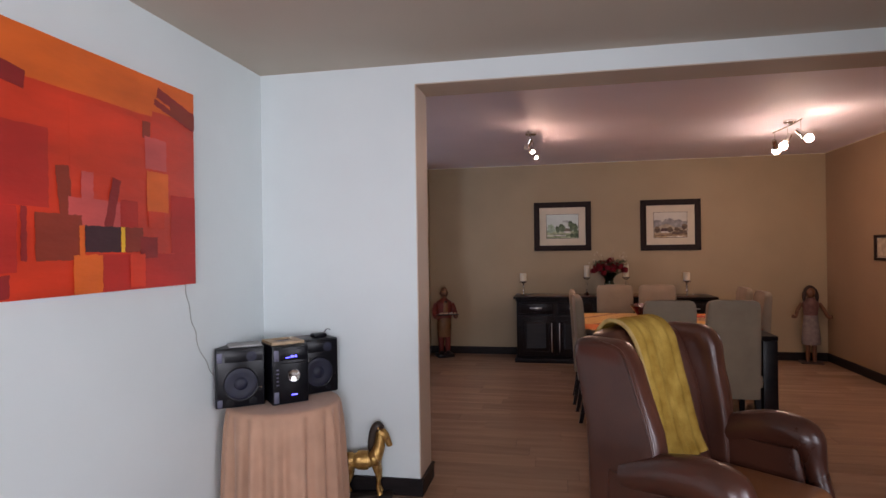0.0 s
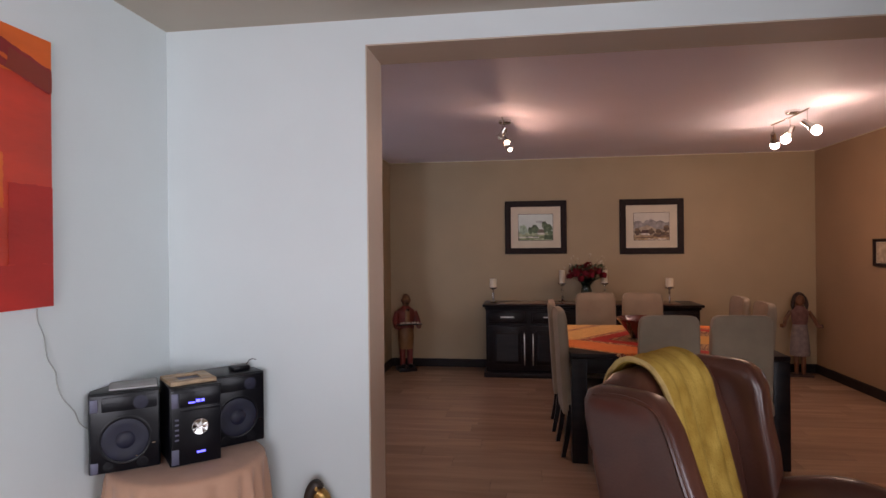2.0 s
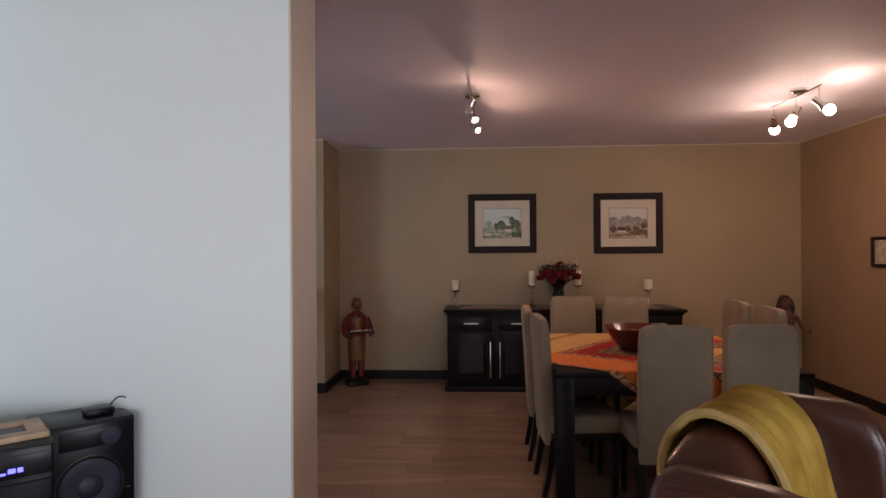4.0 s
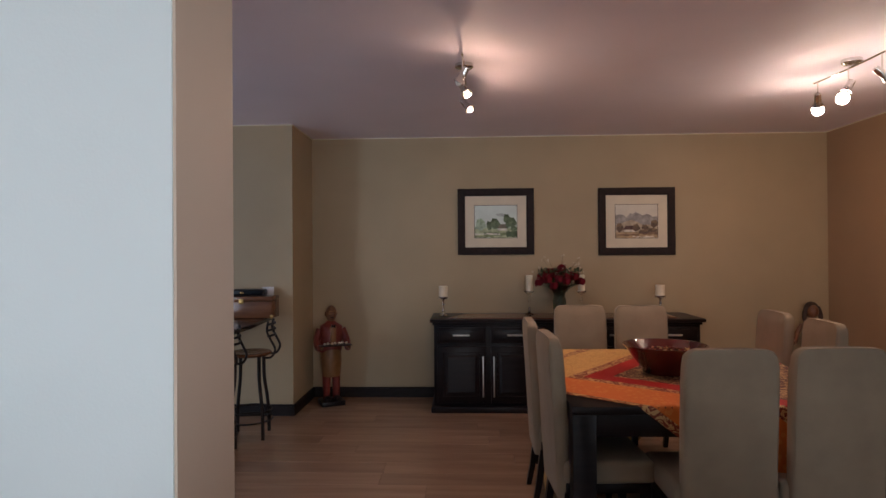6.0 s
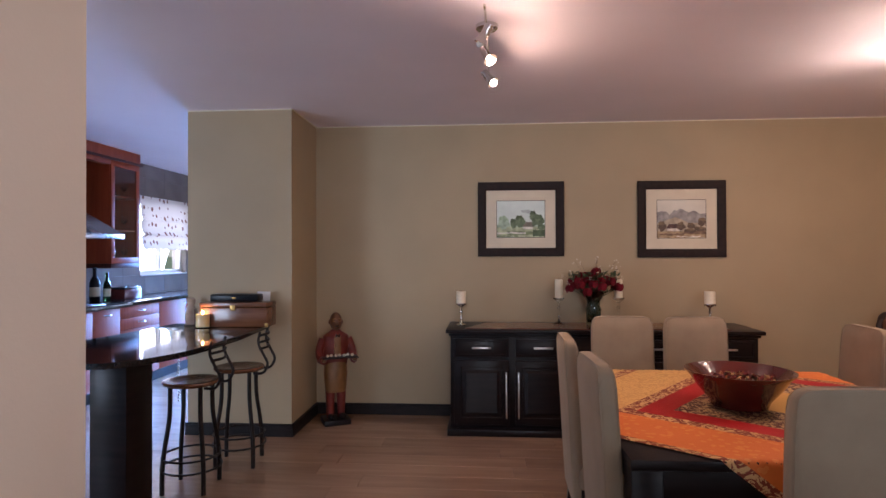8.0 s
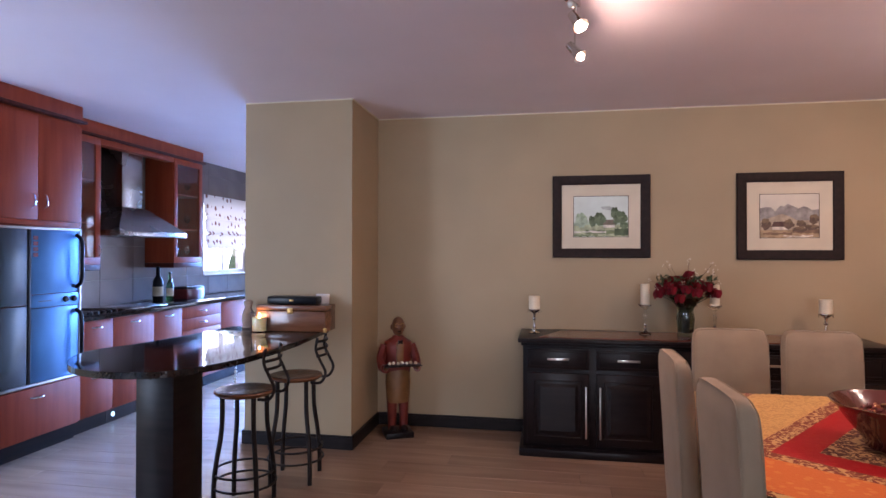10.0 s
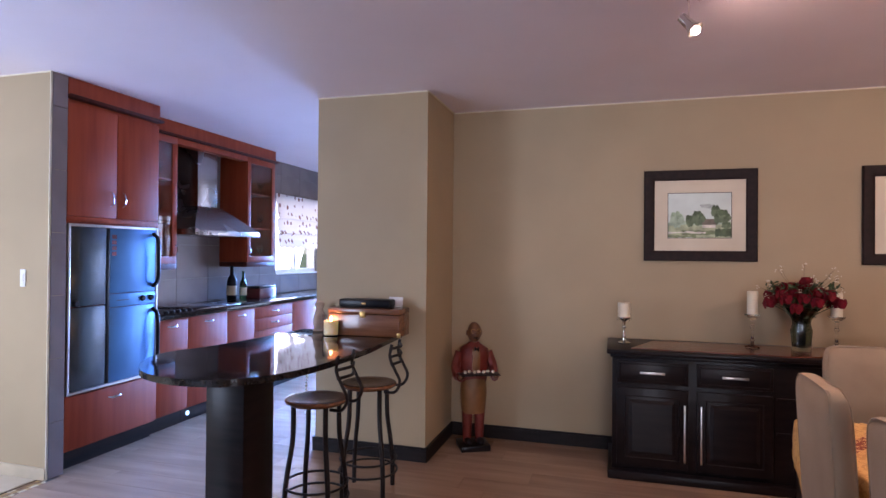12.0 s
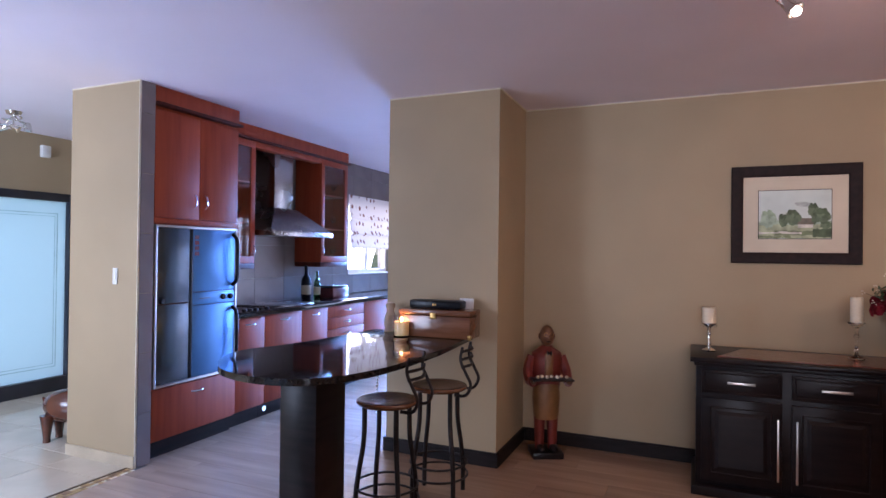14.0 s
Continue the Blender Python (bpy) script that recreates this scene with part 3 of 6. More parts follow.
def moulding(parent, x0, x1, z0, z1, y, t=0.008, d=0.006):
    bm = bmesh.new()
    rows = []
    for q, yy in ((0, y + 0.002), (0.001, y - d * 0.6), (t * 0.5, y - d), (t - 0.001, y - d * 0.6), (t, y + 0.002)):
        rows.append([(x0 + q, yy, z0 + q), (x1 - q, yy, z0 + q), (x1 - q, yy, z1 - q), (x0 + q, yy, z1 - q)])
    rings(bm, rows, cap=False, loop=True)
    return part("moulding", bm, EBONY, parent)


def bar_handle(parent, x0, x1, z0, z1, y):
    bm = bmesh.new()
    box(bm, x0, x1, y - 0.03, y - 0.020, z0, z1, 0.002)
    if x1 - x0 > z1 - z0:
        for x in (x0 + 0.012, x1 - 0.012):
            box(bm, x - 0.005, x + 0.005, y - 0.0205, y, (z0 + z1) / 2 - 0.004, (z0 + z1) / 2 + 0.004)
    else:
        for z in (z0 + 0.02, z1 - 0.02):
            box(bm, (x0 + x1) / 2 - 0.004, (x0 + x1) / 2 + 0.004, y - 0.0205, y, z - 0.005, z + 0.005)
    return part("handle", bm, SATIN, parent, "satin silver bar handle")


for k, (a, b) in enumerate(bays):
    yf = d0 + 0.036
    dr = boxpart("drawer_front", (a, b, yf, yf + 0.018, 0.615, 0.755), EBONY, sb, 0.003)
    moulding(dr, a + 0.014, b - 0.014, 0.629, 0.741, yf, 0.007, 0.005)
    c = (a + b) / 2
    bar_handle(dr, c - 0.075, c + 0.075, 0.680, 0.695, yf)
    dr = boxpart("door", (a, b, yf, yf + 0.02, 0.085, 0.585), EBONY, sb, 0.003)
    moulding(dr, a + 0.05, b - 0.05, 0.135, 0.535, yf)
    bm = bmesh.new()
    k_ = 0.075
    rings(bm, [[(a + q, yy, 0.085 + q), (b - q, yy, 0.085 + q), (b - q, yy, 0.585 - q), (a + q, yy, 0.585 - q)] for q, yy in ((k_, yf + 0.002), (k_ + 0.001, yf - 0.001), (k_ + 0.020, yf - 0.009))])
    part("raised_panel", bm, EBONY, dr, smooth=20)
    hxp = b - 0.028 if k % 2 == 0 else a + 0.018
    bar_handle(dr, hxp, hxp + 0.011, 0.14, 0.50, yf)
for z in (0.35, 0.56):
    bm = bmesh.new()
    box(bm, -w2 + 0.985, w2 - 0.985, d0 + 0.045, d0 + 0.054, z, z + 0.018, 0.002)
    part("rail", bm, EBONY, sb)

# ---- things on the sideboard ----


def candle_holder(x, y, z, hh, ch, cr, label, glassy=False):
    c = thing("candle_holder", x, y, z, 0, label, "candle holder", "candle holders on the sideboard")
    bm = bmesh.new()
    lathe(bm, [(0.042, 0), (0.044, 0.006), (0.03, 0.012), (0.012, 0.022), (0.009, 0.04), (0.016, 0.05), (0.009, 0.06), (0.008, 0.09 * hh), (0.018, 0.10 * hh), (0.009, 0.11 * hh), (0.012, 0.135 * hh), (0.036, 0.150 * hh), (0.048, 0.158 * hh), (0.047, 0.163 * hh), (0.0, 0.163 * hh)], 24)
    part("stem", bm, CLEAR if glassy else CHROME, c)
    if not glassy:
        for k in range(8):
            a = k * math.pi / 4
            bm = bmesh.new()
            lathe(bm, [(0.0, -0.013), (0.0045, -0.006), (0.002, 0.004), (0.0, 0.006)], 6, 0, pose(0.046 * math.cos(a), 0.046 * math.sin(a), 0.158 * hh - 0.008))
            part("drop", bm, CLEAR, c)
    cn = thing("candle", x, y, z + 0.163 * hh + 0.0005, 0, "ivory pillar candle with a black wick on its holder", "candle", "candles on the sideboard")
    bm = bmesh.new()
    lathe(bm, [(cr, 0), (cr, ch - 0.004), (cr - 0.004, ch), (cr * 0.5, ch - 0.004), (0, ch - 0.006)], 24)
    part("wax", bm, WAX, cn)
    bm = bmesh.new()
    tube(bm, [(0, 0, ch - 0.007), (0.001, 0, ch + 0.003), (0.003, 0, ch + 0.01)], 0.0012, 5)
    part("wick", bm, BLACKPL, cn)


candle_holder(0.935, 8.33, SZ + 0.0005, 1.12, 0.098, 0.042, "chrome candle holder with glass drops on the sideboard")
candle_holder(2.955, 8.36, SZ + 0.0005, 1.12, 0.098, 0.042, "chrome candle holder with hanging glass drops at the sideboard's end")
candle_holder(1.745, 8.38, SZ + 0.0065, 1.35, 0.150, 0.033, "low clear glass candle holder with a tall candle beside the vase", True)
candle_holder(2.235, 8.40, SZ + 0.0065, 1.35, 0.150, 0.033, "clear glass candle holder half behind the flowers", True)

vase = thing("vase", 2.02, 8.34, SZ + 0.0065, 0, "clear fluted glass vase of dark red flowers on the sideboard", "vase")
bm = bmesh.new()
lathe(bm, [(0.055, 0), (0.058, 0.006), (0.056, 0.03), (0.060, 0.09), (0.064, 0.13), (0.052, 0.17), (0.056, 0.20), (0.085, 0.245), (0.112, 0.275), (0.109, 0.277), (0.081, 0.248), (0.052, 0.202), (0.048, 0.17), (0.059, 0.13), (0.055, 0.09), (0.050, 0.03), (0, 0.018)], 28)
part("vase_glass", bm, SMOKE, vase)
rng = random.Random(9)
for k in range(30):
    a, e = k * 2.4, 0.195 * math.sqrt((k + 0.5) / 30)
    h_ = 0.465 + rng.uniform(-0.025, 0.03) - e * 0.85
    x, y = e * math.cos(a) * 1.15, e * math.sin(a)
    bm = bmesh.new()
    tube(bm, arc([(x * 0.1, y * 0.1, 0.03), (x * 0.2, y * 0.2, 0.2), (x, y, h_)], 4), 0.0028, 5)
    part("stem", bm, LEAF, vase)
    bm = bmesh.new()
    for q in range(26):
        b_, t_ = q * 2.4, 0.25 + 1.1 * q / 26
        s = 0.020 + 0.012 * q / 26
        m_ = pose(x, y, h_) @ pose(0, 0, 0, rng.uniform(-8, 8), rng.uniform(-8, 8), math.degrees(b_)) @ pose(0.010 + 0.020 * q / 26, 0, 0.012 - 0.018 * (q / 26) ** 2, 0, 70 - math.degrees(t_) * 0.95, 0)
        vs = [bm.verts.new(m_ @ Vector(p)) for p in ((0, -s * 0.35, -s), (0, s * 0.35, -s), (0.004, s * 0.75, 0), (0.002, s * 0.3, s * 0.75), (0.002, -s * 0.3, s * 0.75), (0.004, -s * 0.75, 0))]
        bm.faces.new(vs)
    part("flower", bm, PETAL, vase, "dark red many-petalled bloom", smooth=0)
bm = bmesh.new()
for k in range(560):
    u_ = rng.random()
    a, e = rng.uniform(0, 6.28), rng.uniform(0.2, 1.0) * (0.06 + 0.17 * u_)
    m_ = pose(e * math.cos(a), e * math.sin(a), 0.22 + 0.21 * u_, rng.uniform(-60, 60), rng.uniform(-60, 60), rng.uniform(0, 360))
    s = rng.uniform(0.016, 0.034)
    bm.faces.new([bm.verts.new(m_ @ Vector(p)) for p in ((-s, 0, 0), (-s * 0.3, -s * 0.35, 0.003), (s, 0, 0), (-s * 0.3, s * 0.35, 0.003))])
part("foliage", bm, LEAF, vase, "dark green leaves", smooth=0)["kind"] = "stuff"
bm = bmesh.new()
for k in range(26):
    a, e = rng.uniform(0, 6.28), rng.uniform(0.12, 0.24)
    p1 = Vector((e * math.cos(a), e * math.sin(a), 0.42 + rng.uniform(-0.08, 0.14)))
    tube(bm, [(0, 0, 0.22), p1 * 0.6 + Vector((0, 0, 0.12)), p1], 0.0012, 4)
    for q in range(4):
        ball(bm, p1 + Vector((rng.uniform(-0.02, 0.02), rng.uniform(-0.02, 0.02), rng.uniform(-0.02, 0.02))), 0.004, 0.004, 0.004, 1, 6)
part("filler_sprigs", bm, [TWIG, MOUNT], vase, "thin twigs with tiny pale buds", smooth=0)["kind"] = "stuff"


# ---- pictures on the wall ----
def watercolour(p, a, c, tones, hills, ridge, house, blobs, bands):
    """Painted shapes on a print: u, v run from -1 to 1 over its width and height."""
    rg_ = random.Random(len(blobs) * 7 + len(bands))
    bm = bmesh.new()
    depth = [-0.0094]

    def shape(pts, mi):
        depth[0] -= 0.00002
        bm.faces.new([bm.verts.new((max(-1, min(1, u)) * a, depth[0], max(-1, min(1, v)) * c)) for u, v in pts]).material_index = mi

    for row in ([hills] if hills else []) + [ridge]:
        pts_, mi = row
        shape(pts_ + [(pts_[-1][0], -0.75), (pts_[0][0], -0.75)], mi)
    for v0, v1, u0, u1, mi in bands:
        n_ = 12
        up = [(u0 + (u1 - u0) * i / n_, v1 + rg_.uniform(-0.035, 0.035)) for i in range(n_ + 1)]
        lo = [(u0 + (u1 - u0) * i / n_, v0 + rg_.uniform(-0.03, 0.03)) for i in range(n_, -1, -1)]
        shape(up + lo, mi)
    u0, u1, v0, v1, roof, wall_ = house
    shape([(u0, v0 - 0.14), (u1 - 0.05, v0 - 0.14), (u1 - 0.05, v0 + 0.05), (u0, v0 + 0.05)], wall_)
    shape([(u0 - 0.05, v0), (u1, v0), (u1 - 0.10, v1), (u0 + 0.06, v1)], roof)
    for u, v, ru, rv, mi in blobs:
        for k in range(16):
            an, q = k * 2.4, math.sqrt((k + 0.5) / 16) * 0.72
            cu, cv, rr_ = u + ru * q * math.cos(an), v + rv * q * math.sin(an), rg_.uniform(0.28, 0.5)
            shape([(cu + ru * rr_ * math.cos(w_) * rg_.uniform(0.75, 1.15), cv + rv * rr_ * math.sin(w_) * rg_.uniform(0.75, 1.15)) for w_ in [j * math.pi / 4.5 for j in range(9)]], mi + (k % 3 == 2))
    ob = part("painted_scene", bm, tones, p, smooth=0)
    return ob


def picture(x0, x1, z0, z1, art, label, wx=None, fw=0.073, mw=0.093, y=None):
    w, h = (x1 - x0), (z1 - z0)
    cx, cz = (x0 + x1) / 2, (z0 + z1) / 2
    p = new("framed_picture")
    p.matrix_world = pose(cx, YF, cz) if wx is None else wx
    tagged(p, label, "picture", "framed pictures on the wall")
    bm = bmesh.new()
    prof = [(0.0, 0.0), (0.0, -0.022), (0.006, -0.028), (fw * 0.7, -0.024), (fw - 0.004, -0.018), (fw, -0.012), (fw, 0.0)]
    rows = []
    for q, yy in prof:
        rows.append([(-w / 2 + q, yy, -h / 2 + q), (w / 2 - q, yy, -h / 2 + q), (w / 2 - q, yy, h / 2 - q), (-w / 2 + q, yy, h / 2 - q)])
    rings(bm, rows, cap=False, loop=True)
    part("frame", bm, FRAME, p, smooth=25)
    boxpart("mount", (-w / 2 + fw, w / 2 - fw, -0.008, -0.002, -h / 2 + fw, h / 2 - fw), MOUNT, p, 0)
    a, c = w / 2 - fw - mw, h / 2 - fw - mw
    bm = bmesh.new()
    for q in ((-a - 0.004, a + 0.004, c, c + 0.004), (-a - 0.004, a + 0.004, -c - 0.004, -c), (-a - 0.004, -a, -c, c), (a, a + 0.004, -c, c)):
        box(bm, q[0], q[1], -0.0095, -0.0085, q[2], q[3])
    part("bead", bm, FRAME, p)
    boxpart("print", (-a, a, -0.0092, -0.0082, -c, c), art, p, 0)
    return p


def wash(n, c):
    return mat("watercolour_" + n, c, 0.6, var=0.16, scale=22)


ART1 = mat("watercolour_pale_sky", (0.58, 0.65, 0.60), 0.35, var=0.04, scale=7)
ART2 = mat("watercolour_cream_sky", (0.62, 0.58, 0.50), 0.35, var=0.04, scale=7)
TONES1 = [wash("pale_tree", (0.36, 0.46, 0.34)), wash("soft_tree", (0.30, 0.40, 0.27)), wash("dark_tree", (0.13, 0.18, 0.10)), wash("deep_tree", (0.08, 0.12, 0.06)), wash("meadow", (0.40, 0.45, 0.28)), wash("shade", (0.20, 0.25, 0.13)), wash("roof_green", (0.19, 0.16, 0.12)), wash("chalk", (0.66, 0.64, 0.56)), wash("cloud", (0.42, 0.47, 0.44)), wash("cloud_edge", (0.47, 0.53, 0.49))]
TONES2 = [wash("mountain", (0.30, 0.28, 0.27)), wash("hill", (0.42, 0.34, 0.25)), wash("bush", (0.12, 0.075, 0.05)), wash("bush_light", (0.18, 0.12, 0.07)), wash("field", (0.40, 0.28, 0.16)), wash("furrow", (0.20, 0.12, 0.07)), wash("roof_brown", (0.08, 0.035, 0.03)), wash("lime", (0.70, 0.64, 0.54))]
print_1 = picture(1.073, 1.820, 1.400, 2.050, ART1, "green tree landscape watercolour in a wide dark brown frame")
a_, c_ = (1.820 - 1.073) / 2 - 0.166, (2.050 - 1.400) / 2 - 0.166
watercolour(print_1, a_, c_, TONES1, ([(-1, -0.30), (-0.6, -0.22), (-0.1, -0.30), (0.4, -0.2), (1, -0.28)], 0), ([(-1, -0.45), (-0.4, -0.40), (0.2, -0.48), (0.7, -0.40), (1, -0.35)], 4), (0.10, 0.56, -0.42, -0.16, 6, 7),
            [(0.25, 0.42, 0.24, 0.11, 8), (-0.74, -0.16, 0.24, 0.40, 0), (-0.30, -0.22, 0.16, 0.26, 2), (-0.04, -0.10, 0.22, 0.36, 2), (0.52, 0.18, 0.16, 0.30, 2), (0.78, -0.08, 0.24, 0.34, 2), (0.55, -0.15, 0.08, 0.25, 2), (0.86, -0.45, 0.2, 0.16, 2)],
            [(-1.0, -0.62, -1, 1, 4), (-0.86, -0.66, -0.55, 1, 5), (-0.98, -0.90, -1, -0.1, 5), (-0.80, -0.72, -1, 0.2, 7), (-0.95, -0.60, 0.5, 1, 3)])
print_2 = picture(2.445, 3.182, 1.388, 2.045, ART2, "mountain and cottage watercolour in a wide dark brown frame")
a_, c_ = (3.182 - 2.445) / 2 - 0.166, (2.045 - 1.388) / 2 - 0.166
watercolour(print_2, a_, c_, TONES2, ([(-1, 0.36), (-0.82, 0.42), (-0.62, 0.40), (-0.48, 0.22), (-0.3, 0.48), (-0.18, 0.44), (-0.05, 0.56), (0.12, 0.46), (0.3, 0.34), (0.5, 0.44), (0.66, 0.36), (0.76, 0.26), (1, 0.30)], 0),
            ([(-1, -0.25), (-0.6, -0.05), (-0.25, 0.10), (0.0, -0.02), (0.3, -0.22), (0.7, -0.20), (1, -0.28)], 1), (-0.58, 0.05, -0.50, -0.26, 6, 7),
            [(-0.80, -0.36, 0.18, 0.26, 2), (-0.02, -0.38, 0.18, 0.24, 2), (0.40, -0.36, 0.18, 0.16, 2), (0.84, -0.16, 0.20, 0.24, 2), (0.36, -0.62, 0.24, 0.14, 2), (0.75, -0.52, 0.28, 0.14, 2)],
            [(-1.0, -0.66, -1, 1, 4), (-0.86, -0.76, -0.9, 0.1, 5), (-0.80, -0.62, 0.1, 1, 5), (-0.96, -0.90, -0.2, 0.8, 7)])
picture(0, 0.42, 0, 0.262, TONES2[1], "small dark-framed print on the warm side wall", wx=Matrix.Translation((XR, 7.25, 1.395)) @ pose(0, 0, 0, 0, 0, -90), fw=0.03, mw=0.012)


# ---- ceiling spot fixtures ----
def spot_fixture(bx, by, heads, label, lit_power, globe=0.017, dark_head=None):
    c = thing("ceiling_spotlight", bx, by, H, 0, label, "ceiling light", "spotlight bars over the dining room")
    bm = bmesh.new()
    lathe(bm, [(0.0, -0.028), (0.045, -0.026), (0.055, -0.018), (0.056, 0.0)], 28)
    part("base", bm, CHROME, c)
    pts = [(hx_ - bx, hy_ - by, -0.06) for hx_, hy_, _, _ in heads]
    bm = bmesh.new()
    tube(bm, arc([(pts[0][0] * 1.12, pts[0][1] * 1.12, -0.05), (0, 0, -0.045), (pts[-1][0] * 1.12, pts[-1][1] * 1.12, -0.05)], 8), 0.006, 8)
    part("rail", bm, CHROME, c)
    for (hx_, hy_, az, el) in heads:
        x, y = hx_ - bx, hy_ - by
        m_ = pose(x, y, -0.165) @ pose(0, 0, 0, 0, 0, az) @ pose(0, 0, 0, 0, 90 + el, 0)
        bm = bmesh.new()
        tube(bm, [(x, y, -0.048), (x, y, -0.16)], 0.004, 6)
        lathe(bm, [(0.012, -0.05), (0.019, -0.045), (0.021, -0.01), (0.023, 0.02), (0.033, 0.035), (0.035, 0.042), (0.031, 0.042), (0.02, 0.025), (0.0, 0.02)], 18, 0, m_)
        hd = part("spot_head", bm, CHROME, c)
        bm = bmesh.new()
        # globe is the bulb radius; the large size includes the glare around it
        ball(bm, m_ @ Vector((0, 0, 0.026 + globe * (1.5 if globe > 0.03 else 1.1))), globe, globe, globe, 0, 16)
        if (hx_, hy_) == dark_head:
            part("bulb", bm, SWITCH, hd, "unlit halogen bulb")
            continue
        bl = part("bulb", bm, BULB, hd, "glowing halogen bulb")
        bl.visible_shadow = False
        d = bpy.data.lights.new("spot_beam", "SPOT")
        d.energy, d.color, d.shadow_soft_size = lit_power * 2.4, (1.0, 0.54, 0.29), 0.02
        d.spot_size, d.spot_blend = radians(150), 0.9
        new("spot_beam", d).matrix_world = pose(bx, by, H) @ m_ @ pose(0, 0, 0.05, 180, 0, 0)
        d = bpy.data.lights.new("halogen_light", "POINT")
        d.energy, d.color, d.shadow_soft_size = lit_power, (1.0, 0.64, 0.42), 0.018
        new("halogen_light", d).matrix_world = Matrix.Translation(Vector((bx, by, H)) + m_ @ Vector((0, 0, 0.05)))
    return c


spot_fixture(1.15, 6.38, [(1.14, 6.06, 160, 60), (1.15, 6.33, -50, 52), (1.16, 6.70, -20, 50)], "three-head chrome halogen spotlight bar on the dining ceiling", 4.8, 0.017, (1.14, 6.06))
# bulbs of this bar are oversized to stand for their bloom
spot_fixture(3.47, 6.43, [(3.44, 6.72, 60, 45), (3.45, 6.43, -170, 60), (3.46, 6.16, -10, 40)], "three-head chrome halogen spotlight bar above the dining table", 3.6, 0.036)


# ---- statues ----
def butler():
    bm = bmesh.new()
    box(bm, -0.13, 0.13, -0.11, 0.11, 0, 0.045, 0.006, 3)
    for s in (-1, 1):
        ball(bm, (s * 0.055, -0.045, 0.065), 0.035, 0.07, 0.025, 3)
        lathe(bm, [(0.036, 0.05), (0.040, 0.12), (0.048, 0.26), (0.05, 0.33)], 12, 0, pose(s * 0.055, 0, 0))
        tube(bm, arc([(s * 0.125, 0.0, 0.72), (s * 0.165, -0.02, 0.62), (s * 0.16, -0.08, 0.56), (s * 0.15, -0.14, 0.56)], 4), [0.042] * 9 + [0.036] * 4, 8, 0)
        ball(bm, (s * 0.15, -0.165, 0.565), 0.024, 0.032, 0.02, 2)
    lathe(bm, [(0.10, 0.27), (0.108, 0.30), (0.118, 0.42), (0.112, 0.52), (0.10, 0.55)], 18, 1, None, 1.0, 0.75)
    lathe(bm, [(0.115, 0.50), (0.125, 0.55), (0.13, 0.64), (0.14, 0.70), (0.125, 0.75), (0.06, 0.785), (0.045, 0.80)], 18, 0, None, 1.0, 0.66)
    box(bm, -0.035, 0.035, -0.095, -0.07, 0.57, 0.755, 0.01, 1)
    lathe(bm, [(0.0, -0.02), (0.02, -0.018), (0.006, 0.0), (0.02, 0.018), (0.0, 0.02)], 8, 3, pose(0, -0.095, 0.755, 0, 90, 0))
    lathe(bm, [(0.035, 0.78), (0.036, 0.81)], 10, 2)
    ball(bm, (0, -0.01, 0.87), 0.062, 0.068, 0.078, 2)
    ball(bm, (0, -0.078, 0.865), 0.012, 0.014, 0.014, 2, 8)
    ball(bm, (0, -0.06, 0.835), 0.022, 0.016, 0.008, 3, 8)
    for s in (-1, 1):
        ball(bm, (s * 0.063, 0, 0.865), 0.010, 0.016, 0.022, 2, 8)
        tube(bm, [(s * 0.024 + 0.017 * math.cos(a), -0.072, 0.885 + 0.015 * math.sin(a)) for a in [k * math.pi / 5 for k in range(10)]], 0.0018, 5, 4, loop=True)
    box(bm, -0.17, 0.17, -0.25, -0.13, 0.585, 0.593, 0.003, 3)
    for k in range(7):
        ball(bm, (-0.12 + 0.04 * k, -0.19 + 0.02 * (k % 2), 0.605), 0.016, 0.016, 0.012, 5, 8)
    return solo("butler_statue", bm, [REDPAINT, OCHRE, SKIN, EBONY, GOLD, MOUNT], "wooden butler statue in a red jacket holding a tray", "statue")


butler().matrix_world = pose(-0.13, 8.34, 0, 0, 0, 26) @ Matrix.Diagonal((0.84, 0.95, 0.985, 1))

bm = bmesh.new()
box(bm, -0.12, 0.12, -0.09, 0.09, 0, 0.02, 0.004, 3)
for s in (-1, 1):
    lathe(bm, [(0.02, 0.02), (0.024, 0.08), (0.03, 0.26)], 10, 2, pose(s * 0.035, 0, 0))
    tube(bm, arc([(s * 0.09, 0, 0.70), (s * 0.14, -0.01, 0.62), (s * 0.17, -0.05, 0.55), (s * 0.205, -0.08, 0.55)], 4), 0.022, 8, 2)
lathe(bm, [(0.10, 0.22), (0.105, 0.26), (0.095, 0.40), (0.075, 0.56)], 18, 0, None, 1, 0.75)
lathe(bm, [(0.075, 0.56), (0.09, 0.66), (0.092, 0.70), (0.05, 0.75), (0.028, 0.77)], 18, 1, None, 1, 0.7)
ball(bm, (0, -0.012, 0.82), 0.05, 0.055, 0.062, 2)
ball(bm, (0, 0.02, 0.835), 0.066, 0.062, 0.072, 3)
for s in (-1, 1):
    tube(bm, arc([(s * 0.045, 0.0, 0.86), (s * 0.066, 0.0, 0.80), (s * 0.07, -0.01, 0.72)], 4), [0.022] * 7 + [0.014] * 2, 8, 3)
DRESS = mat("faded_mauve_dress", (0.16, 0.13, 0.13), 0.8, color2=(0.24, 0.20, 0.19), scale=25)
BLOUSE = mat("faded_red_blouse", (0.11, 0.045, 0.04), 0.8, color2=(0.17, 0.085, 0.075), scale=25)
HAIR = mat("dark_brown_hair", (0.03, 0.013, 0.009), 0.6, var=0.2, scale=30)
